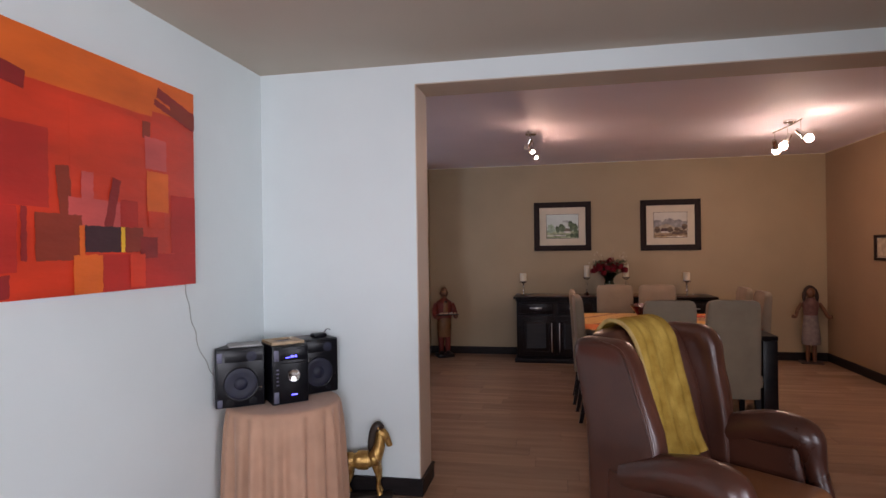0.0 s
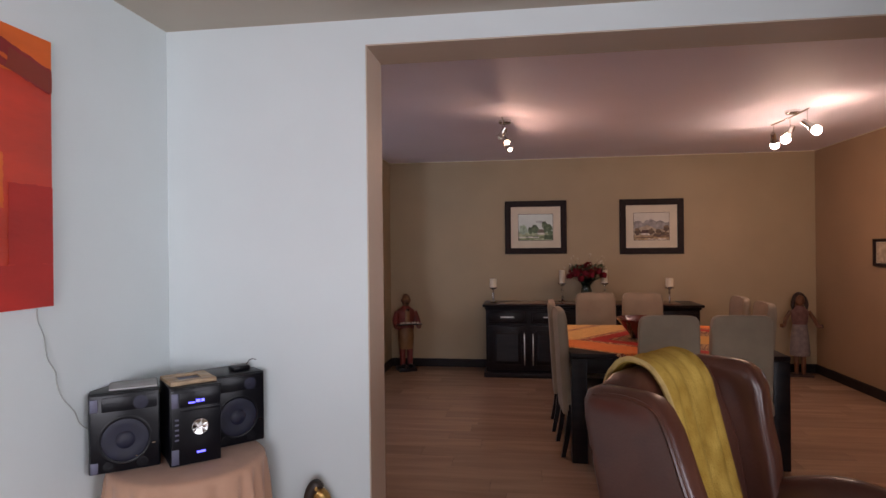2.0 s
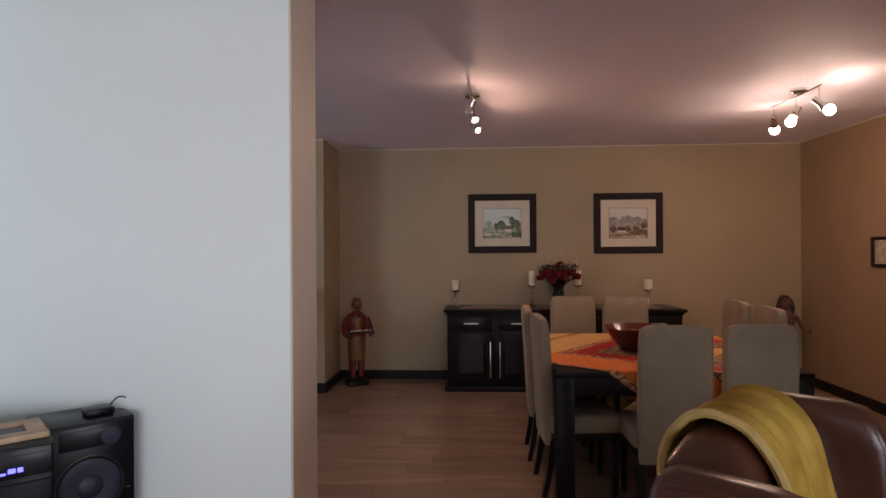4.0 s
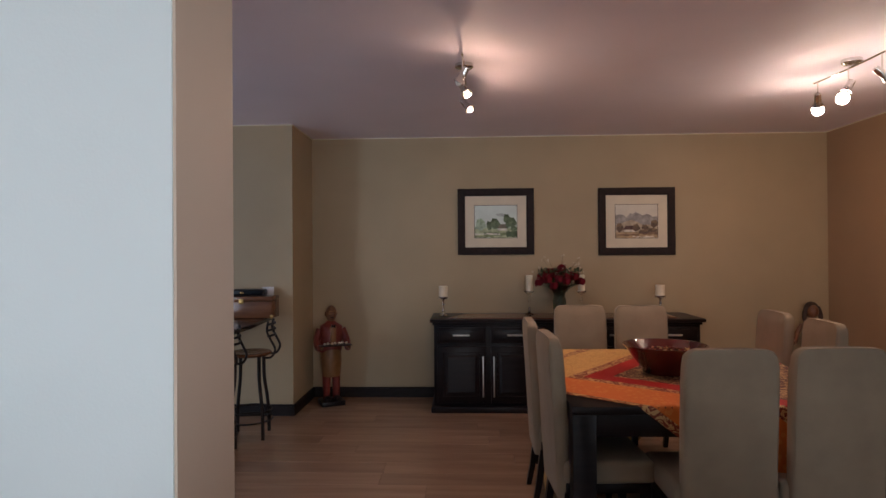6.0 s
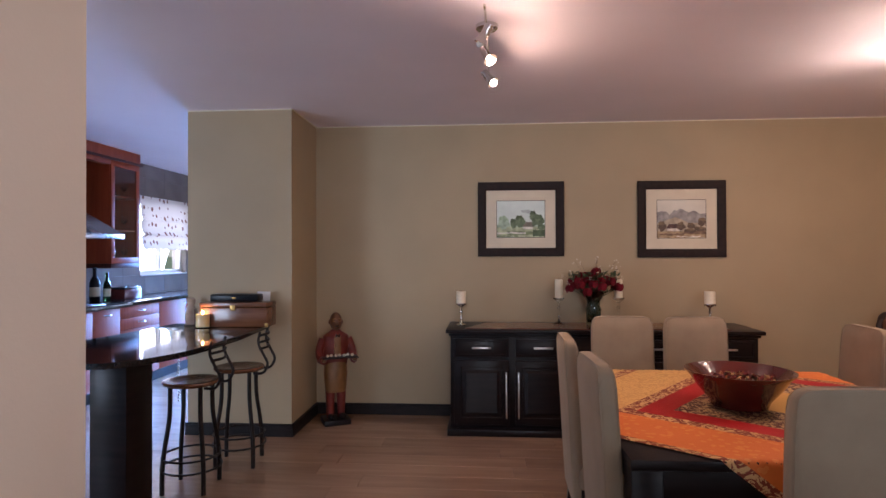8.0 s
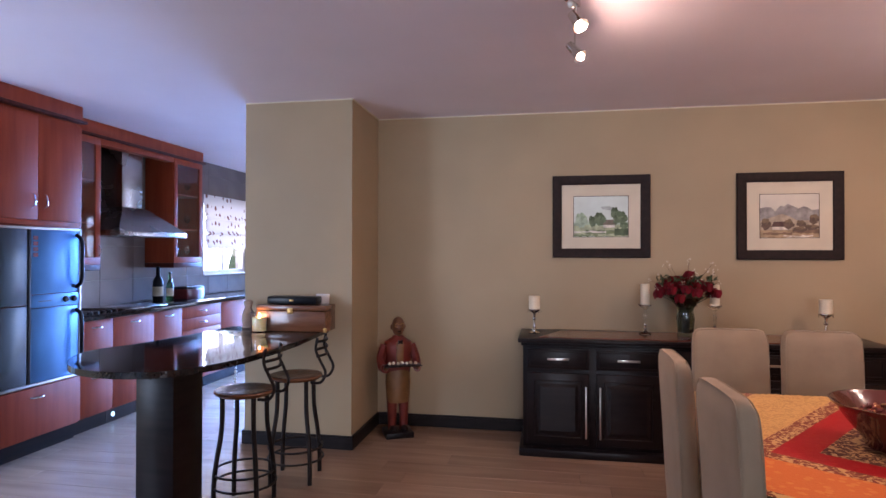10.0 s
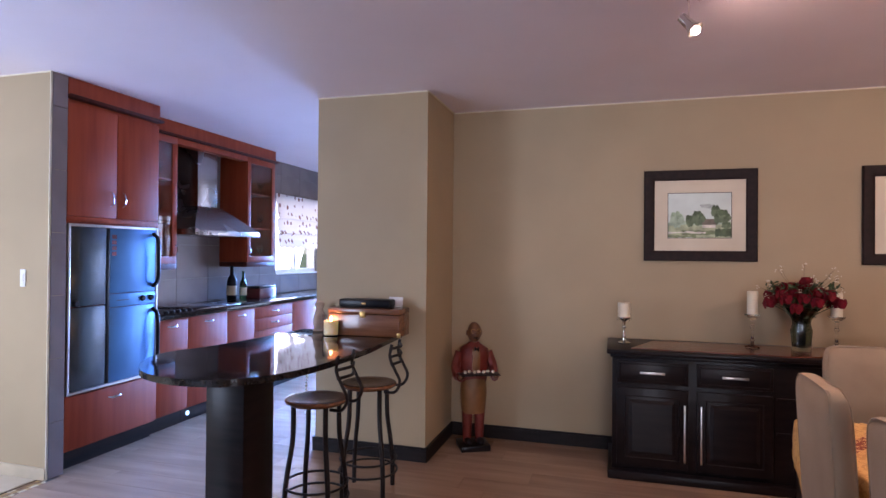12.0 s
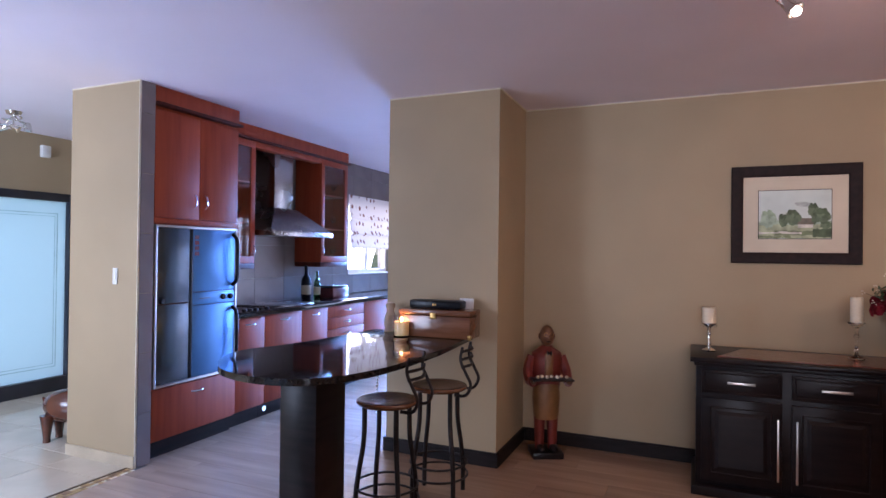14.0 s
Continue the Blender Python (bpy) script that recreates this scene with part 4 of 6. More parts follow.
solo("doll", bm, [DRESS, BLOUSE, SKIN, HAIR], "standing doll with long dark hair and a mauve dress", "doll", at=pose(4.375, 8.43, 0, 0, 0, -8) @ Matrix.Diagonal((1, 1, 1.04, 1)))

# ---- living room ----
AB = [(0.62, 0.040, 0.010), (0.68, 0.12, 0.012), (0.26, 0.014, 0.014), (0.56, 0.08, 0.07), (0.045, 0.012, 0.018), (0.80, 0.45, 0.02), (0.24, 0.028, 0.012), (0.46, 0.020, 0.012)]
ABM = [mat("oil_paint_" + n, c, 0.5, var=0.12, scale=5, bump=0.2, bump_scale=40, stretch=(1, 0.35, 1)) for n, c in zip(("vermilion", "orange", "crimson", "dusty_pink", "plum_black", "yellow", "russet", "red"), AB)]
paint = new("abstract_painting")
PY0, PY1, PZ0, PZ1 = 1.72, 3.202, 1.285, 2.217
paint.matrix_world = Matrix.Translation((XL, PY1, PZ0))
tagged(paint, "large unframed red and orange abstract canvas on the white wall", "painting")
PW, PH = PY1 - PY0, PZ1 - PZ0
bm = bmesh.new()
box(bm, 0.004, 0.034, -PW, 0, 0, PH, 0.003)
part("canvas", bm, ABM[0], paint)
# strokes: from and to along the wall, from and to down from the top as a share of the height, colour, lean
strokes = [(1.72, 2.90, 0.0, 0.19, 1, 0), (2.85, 3.21, 0.0, 0.16, 1, 0), (1.75, 2.36, 0.36, 0.66, 7, 0), (2.58, 2.90, 0.22, 0.50, 0, 0), (2.58, 3.21, 0.84, 1.0, 7, 0), (3.02, 3.21, 0.55, 0.84, 7, 0), (2.45, 2.60, 0.22, 0.50, 0, 0),
           (1.9, 2.27, 0.14, 0.21, 2, -8), (2.93, 3.21, 0.075, 0.125, 2, -14), (2.91, 3.20, 0.135, 0.165, 2, -14), (3.02, 3.21, 0.10, 0.175, 6, -12), (2.835, 2.885, 0.22, 0.30, 6, 0),
           (2.85, 2.99, 0.29, 0.44, 3, 0), (2.86, 3.00, 0.45, 0.64, 1, 0), (2.87, 2.97, 0.64, 0.72, 0, 0), (2.395, 2.455, 0.49, 0.70, 6, 6), (2.50, 2.56, 0.50, 0.62, 3, 0), (2.44, 2.70, 0.61, 0.73, 3, 0), (2.635, 2.68, 0.51, 0.73, 2, -14),
           (2.70, 2.80, 0.60, 0.72, 7, 0), (2.30, 2.50, 0.68, 0.86, 6, 0), (2.245, 2.268, 0.66, 0.86, 2, 0), (1.8, 2.23, 0.66, 0.90, 7, 0), (2.71, 2.83, 0.72, 0.83, 6, 0), (2.81, 2.92, 0.76, 0.86, 2, 0),
           (2.515, 2.70, 0.72, 0.83, 4, 0), (2.700, 2.722, 0.72, 0.83, 5, 0), (2.46, 2.60, 0.84, 1.0, 1, 0), (2.487, 2.510, 0.72, 0.84, 1, 0), (2.75, 2.84, 0.84, 0.99, 0, 0), (1.95, 2.20, 0.91, 0.99, 2, 0)]
for k, (ya, yb, c, d, ci, lean) in enumerate(strokes):
    cy, cz, wy, wz = (ya + yb) / 2 - PY1, PH * (1 - (c + d) / 2), yb - ya, PH * (d - c)
    rg = random.Random(50 + k)
    n_ = 14
    pts = []
    for (ay, az), (by, bz) in (((-1, -1), (1, -1)), ((1, -1), (1, 1)), ((1, 1), (-1, 1)), ((-1, 1), (-1, -1))):
        for i in range(n_):
            f = i / n_
            pts.append(((ay + (by - ay) * f) * wy / 2 + rg.uniform(-1, 1) * 0.0025, (az + (bz - az) * f) * wz / 2 + rg.uniform(-1, 1) * 0.0025))
    ca, sa = math.cos(radians(lean)), math.sin(radians(lean))
    x = 0.0345 + 0.0002 * k
    bm = bmesh.new()
    ring = [(min(-0.001, max(-PW + 0.001, cy + p * ca - q_ * sa)), min(PH - 0.001, max(0.001, cz + p * sa + q_ * ca))) for p, q_ in pts]
    rings(bm, [[(x - 0.0002, p, q_) for p, q_ in ring], [(x + 0.0001, p, q_) for p, q_ in ring]])
    part("brush_patch", bm, ABM[ci], paint, smooth=0)

# cable from the painting to the hi-fi
bm = bmesh.new()
tube(bm, arc([(XL + 0.006, 3.160, 1.287), (XL + 0.005, 3.166, 1.235), (XL + 0.006, 3.190, 1.178), (XL + 0.005, 3.205, 1.10), (XL + 0.007, 3.238, 1.043), (XL + 0.005, 3.248, 0.991), (XL + 0.006, 3.275, 0.935), (XL + 0.005, 3.328, 0.877), (XL + 0.007, 3.352, 0.825), (XL + 0.008, 3.40, 0.785), (XL + 0.02, 3.46, 0.74)], 5), 0.0022, 6)
solo("cable", bm, mat("pale_grey_cable", (0.36, 0.38, 0.36), 0.5), "thin grey cable hanging on the white wall behind the hi-fi", "cable")

# round side table with cloth
RT = Vector((-0.095, 3.615, 0.0))
rt = thing("side_table", RT.x, RT.y, 0, 0, "small round corner table under a peach floor-length cloth", "table")
bm = bmesh.new()
lathe(bm, [(0.285, 0.59), (0.29, 0.595), (0.29, 0.608), (0.0, 0.61)], 40)
part("tabletop", bm, WALNUT, rt)
for k in range(3):
    a = k * 2.094 + 0.5
    bm = bmesh.new()
    tube(bm, [(0.2 * math.cos(a), 0.2 * math.sin(a), 0.0), (0.16 * math.cos(a), 0.16 * math.sin(a), 0.59)], 0.02, 8)
    part("leg", bm, WALNUT, rt)
bm = bmesh.new()
seg, rows = 180, []
for z, r, amp in ((0.616, 0.005, 0), (0.616, 0.2, 0), (0.616, 0.28, 0), (0.613, 0.296, 0.0), (0.603, 0.304, 0.0005), (0.58, 0.307, 0.005), (0.50, 0.313, 0.013), (0.38, 0.317, 0.020), (0.22, 0.321, 0.025), (0.012, 0.328, 0.030)):
    row = []
    for i in range(seg):
        a = 2 * math.pi * i / seg
        f = math.sin(19 * a + 1.2 * math.sin(3 * a)) + 0.5 * math.sin(31 * a + 2)
        rr = r + amp * f * 0.8 - amp * 0.2
        x, y = rr * math.cos(a), rr * math.sin(a)
        x = max(x, XL + 0.022 - RT.x)
        y = min(y, YO0 - 0.022 - RT.y)
        row.append((x, y, z))
    rows.append(row)
rings(bm, rows, cap=False)
solo("table_skirt", bm, CLOTH, "pleated peach cloth falling from the round corner table", "tablecloth", smooth=80, at=Matrix.Translation(RT))


def hifi_box(nm, x, y, rz, w, d, h, label, cat):
    c = thing(nm, x, y, 0.6175, rz, label, cat)
    return c


def speaker(x, y, rz):
    c = hifi_box("loudspeaker", x, y, rz, 0, 0, 0, "black hi-fi loudspeaker with a dark blue cone on the corner table", "loudspeaker")
    tagged(c, group="loudspeakers of the hi-fi")
    w, d, h = 0.124, 0.21, 0.312
    boxpart("cabinet", (-w, w, 0, d, 0, h), BLACKPL, c, 0.006)
    bm = bmesh.new()
    box(bm, -w + 0.004, w - 0.004, -0.012, -0.0005, 0.004, h - 0.004, 0.008, m=None)
    part("front_panel", bm, BLACKPL, c)
    bm = bmesh.new()
    fm = pose(0, -0.0125, 0.125, 90, 0, 0)
    lathe(bm, [(0.092, -0.003), (0.096, 0.003), (0.091, 0.005), (0.084, 0.003), (0.082, 0.0)], 40, 0, fm)
    part("surround", bm, BLACKPL, c)
    bm = bmesh.new()
    lathe(bm, [(0.082, 0.001), (0.072, 0.004), (0.055, 0.002), (0.034, 0.001), (0.032, 0.003), (0.016, 0.008), (0, 0.009)], 40, 0, fm)
    part("cone", bm, CONE, c, "dark blue cone")
    bm = bmesh.new()
    lathe(bm, [(0.026, -0.002), (0.027, 0.002), (0.020, 0.003), (0.010, 0.002), (0, 0.005)], 24, 0, pose(0.055, -0.0145, 0.266, 90, 0, 0))
    part("tweeter", bm, CONE, c)
    boxpart("tweeter_panel", (-w + 0.045, w - 0.012, -0.0150, -0.0125, 0.240, 0.294), BLACKPL, c, 0.001)
    for a_, z_ in ((0.035, 0.058), (0.100, 0.100)):
        boxpart("badge", (a_ - 0.006, a_ + 0.006, -0.0150, -0.0125, z_ - 0.002, z_ + 0.002), CHROME, c, 0)
    for zz, hh in ((0.242, 0.05), (0.008, 0.042)):
        boxpart("trim_plate", (-w + 0.006, -w + 0.032, -0.0165, -0.0125, zz, zz + hh), GREYPL, c, 0.002)
    for a in (-0.055, 0.06):
        bm = bmesh.new()
        lathe(bm, [(0.02, 0), (0.021, 0.003), (0.014, 0.004), (0, 0.002)], 16, 0, pose(a, -0.0125, 0.03, 90, 0, 0))
        part("port", bm, BLACKPL, c)
    return c


speaker(-0.255, 3.438, 36)
speaker(0.035, 3.775, 47)
hu = hifi_box("hifi_unit", -0.022, 3.545, 42, 0, 0, 0, "black compact disc hi-fi with a round silver volume dial", "stereo")
w, d, h = 0.097, 0.25, 0.312
boxpart("body", (-w, w, 0, d, 0, h), BLACKPL, hu, 0.005)
boxpart("front_panel", (-w + 0.003, w - 0.003, -0.014, -0.0005, 0.004, h - 0.003), BLACKPL, hu, 0.005)
for zz, hh in ((0.235, 0.058), (0.012, 0.060)):
    boxpart("trim_plate", (-w + 0.003, -w + 0.030, -0.0185, -0.0145, zz, zz + hh), GREYPL, hu, 0.002)
boxpart("display_window", (-w + 0.036, w - 0.006, -0.0165, -0.0145, 0.235, 0.293), BLACKPL, hu, 0.001)
for k, (a, b) in enumerate(((-0.03, -0.006), (-0.002, 0.014), (0.018, 0.030))):
    boxpart("display_bar", (a, b, -0.0172, -0.0167, 0.250 if k else 0.248, 0.262 if k else 0.254), BLUE_LED, hu, 0, "glowing blue display digits")
boxpart("display_bar", (0.0, 0.032, -0.0172, -0.0167, 0.046, 0.054), BLUE_LED, hu, 0, "glowing blue display line")
boxpart("logo_plate", (-0.005, 0.020, -0.0172, -0.0167, 0.284, 0.287), CONE, hu, 0)
boxpart("tray", (-w + 0.036, w - 0.008, -0.0172, -0.0147, 0.218, 0.228), BLACKPL, hu, 0.001)
for k in range(5):
    boxpart("button", (-w + 0.016, -w + 0.03, -0.0175, -0.0147, 0.105 + 0.02 * k, 0.112 + 0.02 * k), GREYPL, hu, 0.001)
bm = bmesh.new()
lathe(bm, [(0.034, 0.0), (0.034, 0.012), (0.031, 0.018), (0.029, 0.018), (0.022, 0.014), (0.0, 0.016)], 32, 0, pose(0.01, -0.0147, 0.155, 90, 0, 0))
for k in range(6):
    box(bm, 0.006, 0.028, -0.0015, 0.0015, 0.014, 0.0185, m=pose(0.01, -0.0147, 0.155, 90, 0, 0) @ pose(0, 0, 0, 0, 0, 60 * k + 20))
part("volume_dial", bm, CHROME, hu, "round silver volume dial")
# things lying on top
dd = thing("photo_frame", -0.112, 3.640, 0.9300, 46, "pale wooden photo frame lying flat on the hi-fi", "frame")
bm = bmesh.new()
for q in ((-0.09, 0.09, -0.09, -0.045), (-0.09, 0.09, 0.045, 0.09), (-0.09, -0.045, -0.045, 0.045), (0.045, 0.09, -0.045, 0.045)):
    box(bm, q[0], q[1], q[2], q[3], 0, 0.016, 0.002)
part("frame", bm, mat("pale_wood", (0.42, 0.29, 0.17), 0.5, var=0.1, scale=20), dd)
boxpart("glass", (-0.046, 0.046, -0.046, 0.046, 0, 0.008), GREYPL, dd, 0.001)
bm = bmesh.new()
box(bm, -0.085, 0.085, -0.07, 0.07, 0, 0.007, 0.002)
solo("booklet", bm, mat("grey_paper_cover", (0.34, 0.33, 0.33), 0.6, var=0.1), "small grey booklet lying on the loudspeaker", "booklet", at=pose(-0.285, 3.53, 0.9300, 0, 0, 36))
bm = bmesh.new()
box(bm, -0.04, 0.04, -0.03, 0.03, 0, 0.022, 0.006)
tube(bm, arc([(0.03, 0, 0.018), (0.06, 0.01, 0.04), (0.09, 0.015, 0.03), (0.11, 0.0, 0.006)], 5), 0.0022, 6)
solo("radio_remote", bm, BLACKPL, "small black remote with a wire on the loudspeaker", "remote control", at=pose(0.005, 3.86, 0.9300, 0, 0, 50))


# gilded horse on a dark base
def horse():
    bm = bmesh.new()
    ball(bm, (-0.005, 0, 0.235), 0.105, 0.050, 0.055, 0, 18)
    ball(bm, (-0.085, 0, 0.235), 0.052, 0.050, 0.056, 0, 14)
    ball(bm, (0.075, 0, 0.245), 0.048, 0.046, 0.058, 0, 14)
    tube(bm, arc([(0.075, 0, 0.25), (0.105, 0, 0.32), (0.115, 0, 0.39), (0.118, 0, 0.42)], 5), [0.050, 0.048, 0.045, 0.043, 0.041, 0.038, 0.036, 0.034, 0.033, 0.032, 0.031, 0.031, 0.030, 0.030, 0.029, 0.028], 12, 0)
    tube(bm, arc([(0.105, 0, 0.425), (0.145, 0, 0.395), (0.170, 0, 0.345), (0.176, 0, 0.325)], 4), [0.030, 0.033, 0.034, 0.032, 0.029, 0.026, 0.023, 0.021, 0.020, 0.020, 0.019, 0.018, 0.014], 12, 0)
    for s in (-1, 1):
        lathe(bm, [(0.010, 0), (0.008, 0.02), (0.001, 0.04)], 8, 0, pose(0.105, s * 0.018, 0.44, 0, -10, 0))
        tube(bm, arc([(0.085, s * 0.028, 0.215), (0.105, s * 0.030, 0.13), (0.098, s * 0.030, 0.07), (0.112, s * 0.030, 0.02)], 4), [0.028, 0.026, 0.023, 0.020, 0.016, 0.014, 0.013, 0.012, 0.012, 0.013, 0.014, 0.016, 0.018], 10, 0)
        tube(bm, arc([(-0.095, s * 0.028, 0.215), (-0.085, s * 0.030, 0.13), (-0.108, s * 0.030, 0.075), (-0.096, s * 0.030, 0.02)], 4), [0.034, 0.032, 0.028, 0.023, 0.018, 0.014, 0.013, 0.012, 0.012, 0.013, 0.014, 0.016, 0.018], 10, 0)
        ball(bm, (0.160, s * 0.020, 0.385), 0.007, 0.004, 0.006, 1, 8)
    tube(bm, arc([(0.135, 0, 0.445), (0.098, 0, 0.462), (0.070, 0, 0.42), (0.052, 0, 0.34), (0.045, 0, 0.29)], 5), [0.012, 0.016, 0.02, 0.024, 0.026, 0.027, 0.028, 0.028, 0.028, 0.028, 0.028, 0.027, 0.026, 0.025, 0.024, 0.022, 0.02, 0.018, 0.014, 0.010, 0.006], 10, 1)
    tube(bm, arc([(-0.125, 0, 0.26), (-0.155, 0, 0.24), (-0.160, 0, 0.17), (-0.15, 0, 0.12)], 4), [0.012, 0.016, 0.018, 0.019, 0.02, 0.02, 0.02, 0.018, 0.016, 0.014, 0.012, 0.01, 0.006], 8, 1)
    # saddle and harness
    lathe(bm, [(0.062, -0.035), (0.064, 0.0), (0.062, 0.035)], 20, 0, pose(0.0, 0, 0.237, 0, 90, 0), 0.98, 0.86)
    lathe(bm, [(0.058, -0.006), (0.061, 0.0), (0.058, 0.006)], 20, 0, pose(0.088, 0, 0.262, 0, 62, 0), 1, 0.9)
    box(bm, -0.16, 0.19, -0.062, 0.062, -0.018, 0.008, 0.005, 1)
    return solo("horse_statue", bm, [GOLD, DARKWOOD], "gilded carved horse ornament with dark mane beside the corner table", "statue")


horse().matrix_world = pose(0.280, 3.835, 0.0185, 0, 0, 12) @ Matrix.Scale(0.88, 4)

# wing armchair: +x forward, y to its left
ac = thing("wing_armchair", 1.875, 3.25, 0, -38.5, "brown leather wing-backed armchair with rolled arms", "armchair")


def loft(bm, rows, mi=0):
    rings(bm, rows, mi)


def rr_ring(cx, cy, w_, d_, z, e=0.35, n=24):
    out = []
    for i in range(n):
        a = 2 * math.pi * i / n
        ca, sa = math.cos(a), math.sin(a)
        out.append((cx + d_ * math.copysign(abs(ca) ** e, ca), cy + w_ * math.copysign(abs(sa) ** e, sa), z))
    return out


bm = bmesh.new()
loft(bm, [rr_ring(-0.03, 0, 0.32, 0.09, 0.16), rr_ring(-0.05, 0, 0.325, 0.085, 0.45), rr_ring(-0.11, 0, 0.33, 0.085, 0.80), rr_ring(-0.165, 0, 0.315, 0.08, 0.98), rr_ring(-0.18, 0, 0.28, 0.072, 1.045),
          rr_ring(-0.185, 0, 0.22, 0.05, 1.075), rr_ring(-0.185, 0, 0.14, 0.02, 1.088)])
part("backrest", bm, LEATHER, ac)
for s in (-1, 1):
    bm = bmesh.new()
    e_ = 0.045 if s > 0 else 0.0
    loft(bm, [rr_ring(0.02 - e_, s * 0.365, 0.050, 0.165 - e_, 0.42), rr_ring(0.015 - e_, s * 0.364, 0.053, 0.162 - e_, 0.60), rr_ring(-0.005 - e_, s * 0.360, 0.056, 0.152 - 0.6 * e_, 0.74), rr_ring(-0.045 - 0.6 * e_, s * 0.353, 0.056, 0.143 - 0.4 * e_, 0.86),
              rr_ring(-0.083 - 0.2 * e_, s * 0.345, 0.056, 0.134, 0.98), rr_ring(-0.102, s * 0.340, 0.052, 0.122, 1.03), rr_ring(-0.11, s * 0.338, 0.040, 0.105, 1.058), rr_ring(-0.115, s * 0.336, 0.018, 0.075, 1.070)])
    wg = part("wing", bm, LEATHER, ac)
    bm = bmesh.new()
    tube(bm, arc([(0.155 - 1.9 * e_, s * 0.408, 0.60), (0.130 - 1.5 * e_, s * 0.409, 0.74), (0.082 - e_, s * 0.404, 0.87), (0.036 - 0.2 * e_, s * 0.396, 0.985), (-0.005, s * 0.386, 1.038), (-0.09, s * 0.378, 1.056), (-0.19, s * 0.378, 1.049)], 5), 0.006, 6)
    part("piping", bm, LEATHER, wg)
    bm = bmesh.new()
    loft(bm, [rr_ring(0.20 - e_, s * 0.375, 0.045, 0.27, 0.10), rr_ring(0.19 - e_, s * 0.38, 0.05, 0.25, 0.40), rr_ring(0.18 - e_, s * 0.38, 0.05, 0.23, 0.58)])
    part("side_panel", bm, LEATHER, ac)
    bm = bmesh.new()
    pts = arc([(0.02, s * 0.375, 0.565), (0.12, s * 0.385, 0.595), (0.22, s * 0.395, 0.622), (0.33, s * 0.40, 0.635), (0.415, s * 0.40, 0.615), (0.445, s * 0.40, 0.55), (0.475, s * 0.395, 0.42), (0.53, s * 0.385, 0.25), (0.60, s * 0.38, 0.11)], 5)
    pts = [q - Vector((e_, 0, 0)) for q in pts]
    rad = [0.062 + 0.018 * min(1, i / 14) if i < 20 else max(0.045, 0.080 - 0.005 * (i - 20)) for i in range(len(pts))]
    tube(bm, pts, rad, 18)
    part("armrest", bm, LEATHER, ac)
bm = bmesh.new()
box(bm, 0.03, 0.52, -0.315, 0.315, 0.30, 0.475, 0.06, seg=4)
part("seat_cushion", bm, SEATLEATHER, ac, "worn tan leather seat cushion")
bm = bmesh.new()
box(bm, 0.0, 0.48, -0.33, 0.33, 0.10, 0.305, 0.02, seg=3)
part("base", bm, LEATHER, ac)
bm = bmesh.new()
box(bm, 0.482, 0.545, -0.31, 0.31, 0.13, 0.40, 0.028, seg=3)
part("footrest", bm, LEATHER, ac)
for sx in (0.04, 0.44):
    for s in (-1, 1):
        bm = bmesh.new()
        lathe(bm, [(0.018, 0), (0.026, 0.03), (0.03, 0.10)], 12, 0, pose(sx, s * 0.33, 0))
        part("foot", bm, EBONY, ac)

# blanket over the back: a strip from behind, over the top and down the front on to the seat
path_ = arc([(-0.262, 0, 0.84), (-0.274, 0, 0.96), (-0.270, 0, 1.035), (-0.240, 0, 1.086), (-0.190, 0, 1.104), (-0.135, 0, 1.086), (-0.092, 0, 1.03), (-0.072, 0, 0.96), (-0.045, 0, 0.84), (-0.015, 0, 0.72), (0.02, 0, 0.60), (0.045, 0, 0.535)], 6)
bm = bmesh.new()
nw = 40
top_, bot_ = [], []
for i, p in enumerate(path_):
    f = i / (len(path_) - 1)
    a = path_[max(i - 1, 0)]
    b = path_[min(i + 1, len(path_) - 1)]
    tg = (b - a).normalized()
    nrm = Vector((-tg.z, 0, tg.x))
    y0 = -0.150 + 0.012 * f + 0.008 * math.sin(9 * f)
    y1 = 0.165 + 0.02 * f * f
    r1, r2 = [], []
    for j in range(nw + 1):
        g = j / nw
        y = y0 + (y1 - y0) * g
        fold = 0.009 * math.sin(3.1 * math.pi * g + 1.6 * f) * (0.3 + 0.7 * f) + 0.004 * math.sin(7 * math.pi * g + 5 * f + 2 * math.sin(4 * f)) + 0.007 * noise.noise(Vector((f * 5, g * 5, 0)))
        q = p + Vector((0, y, 0)) - nrm * (-0.012 - abs(fold))
        r1.append(q)
        r2.append(q - nrm * 0.011)
    top_.append(r1)
    bot_.append(r2)
rows = [r1 + r2[::-1] for r1, r2 in zip(top_, bot_)]
rings(bm, rows)
bl = new("blanket")
bl.matrix_world = pose(1.875, 3.25, 0, 0, 0, -38.5)
tagged(bl, "mustard yellow fleece blanket draped over the leather armchair's back", "blanket")
part("fleece", bm, FLEECE, bl, smooth=70)
bm = bmesh.new()
tube(bm, [Vector(r[0]) for r in top_], 0.009, 6)
part("hem", bm, FLEECE_EDGE, bl, "pale stitched blanket hem")

# ---- breakfast bar ----
BZ = 0.88
bar = thing("breakfast_bar", -0.95, 7.1, 0, 0, "curved polished black granite breakfast bar on a dark square column", "counter")
out = [(-0.545, 7.925), (-0.505, 7.30), (-0.525, 6.79), (-0.59, 6.50), (-0.705, 6.315), (-0.845, 6.243), (-1.035, 6.238), (-1.235, 6.314), (-1.395, 6.475), (-1.49, 6.665), (-1.495, 6.82), (-1.43, 6.98), (-1.37, 7.25), (-1.33, 7.60), (-1.31, 7.925)]
pts = arc([(x, y, 0) for x, y in out[1:-1]], 6)
outline = [out[0]] + [(p.x, p.y) for p in pts] + [out[-1]]
bm = bmesh.new()
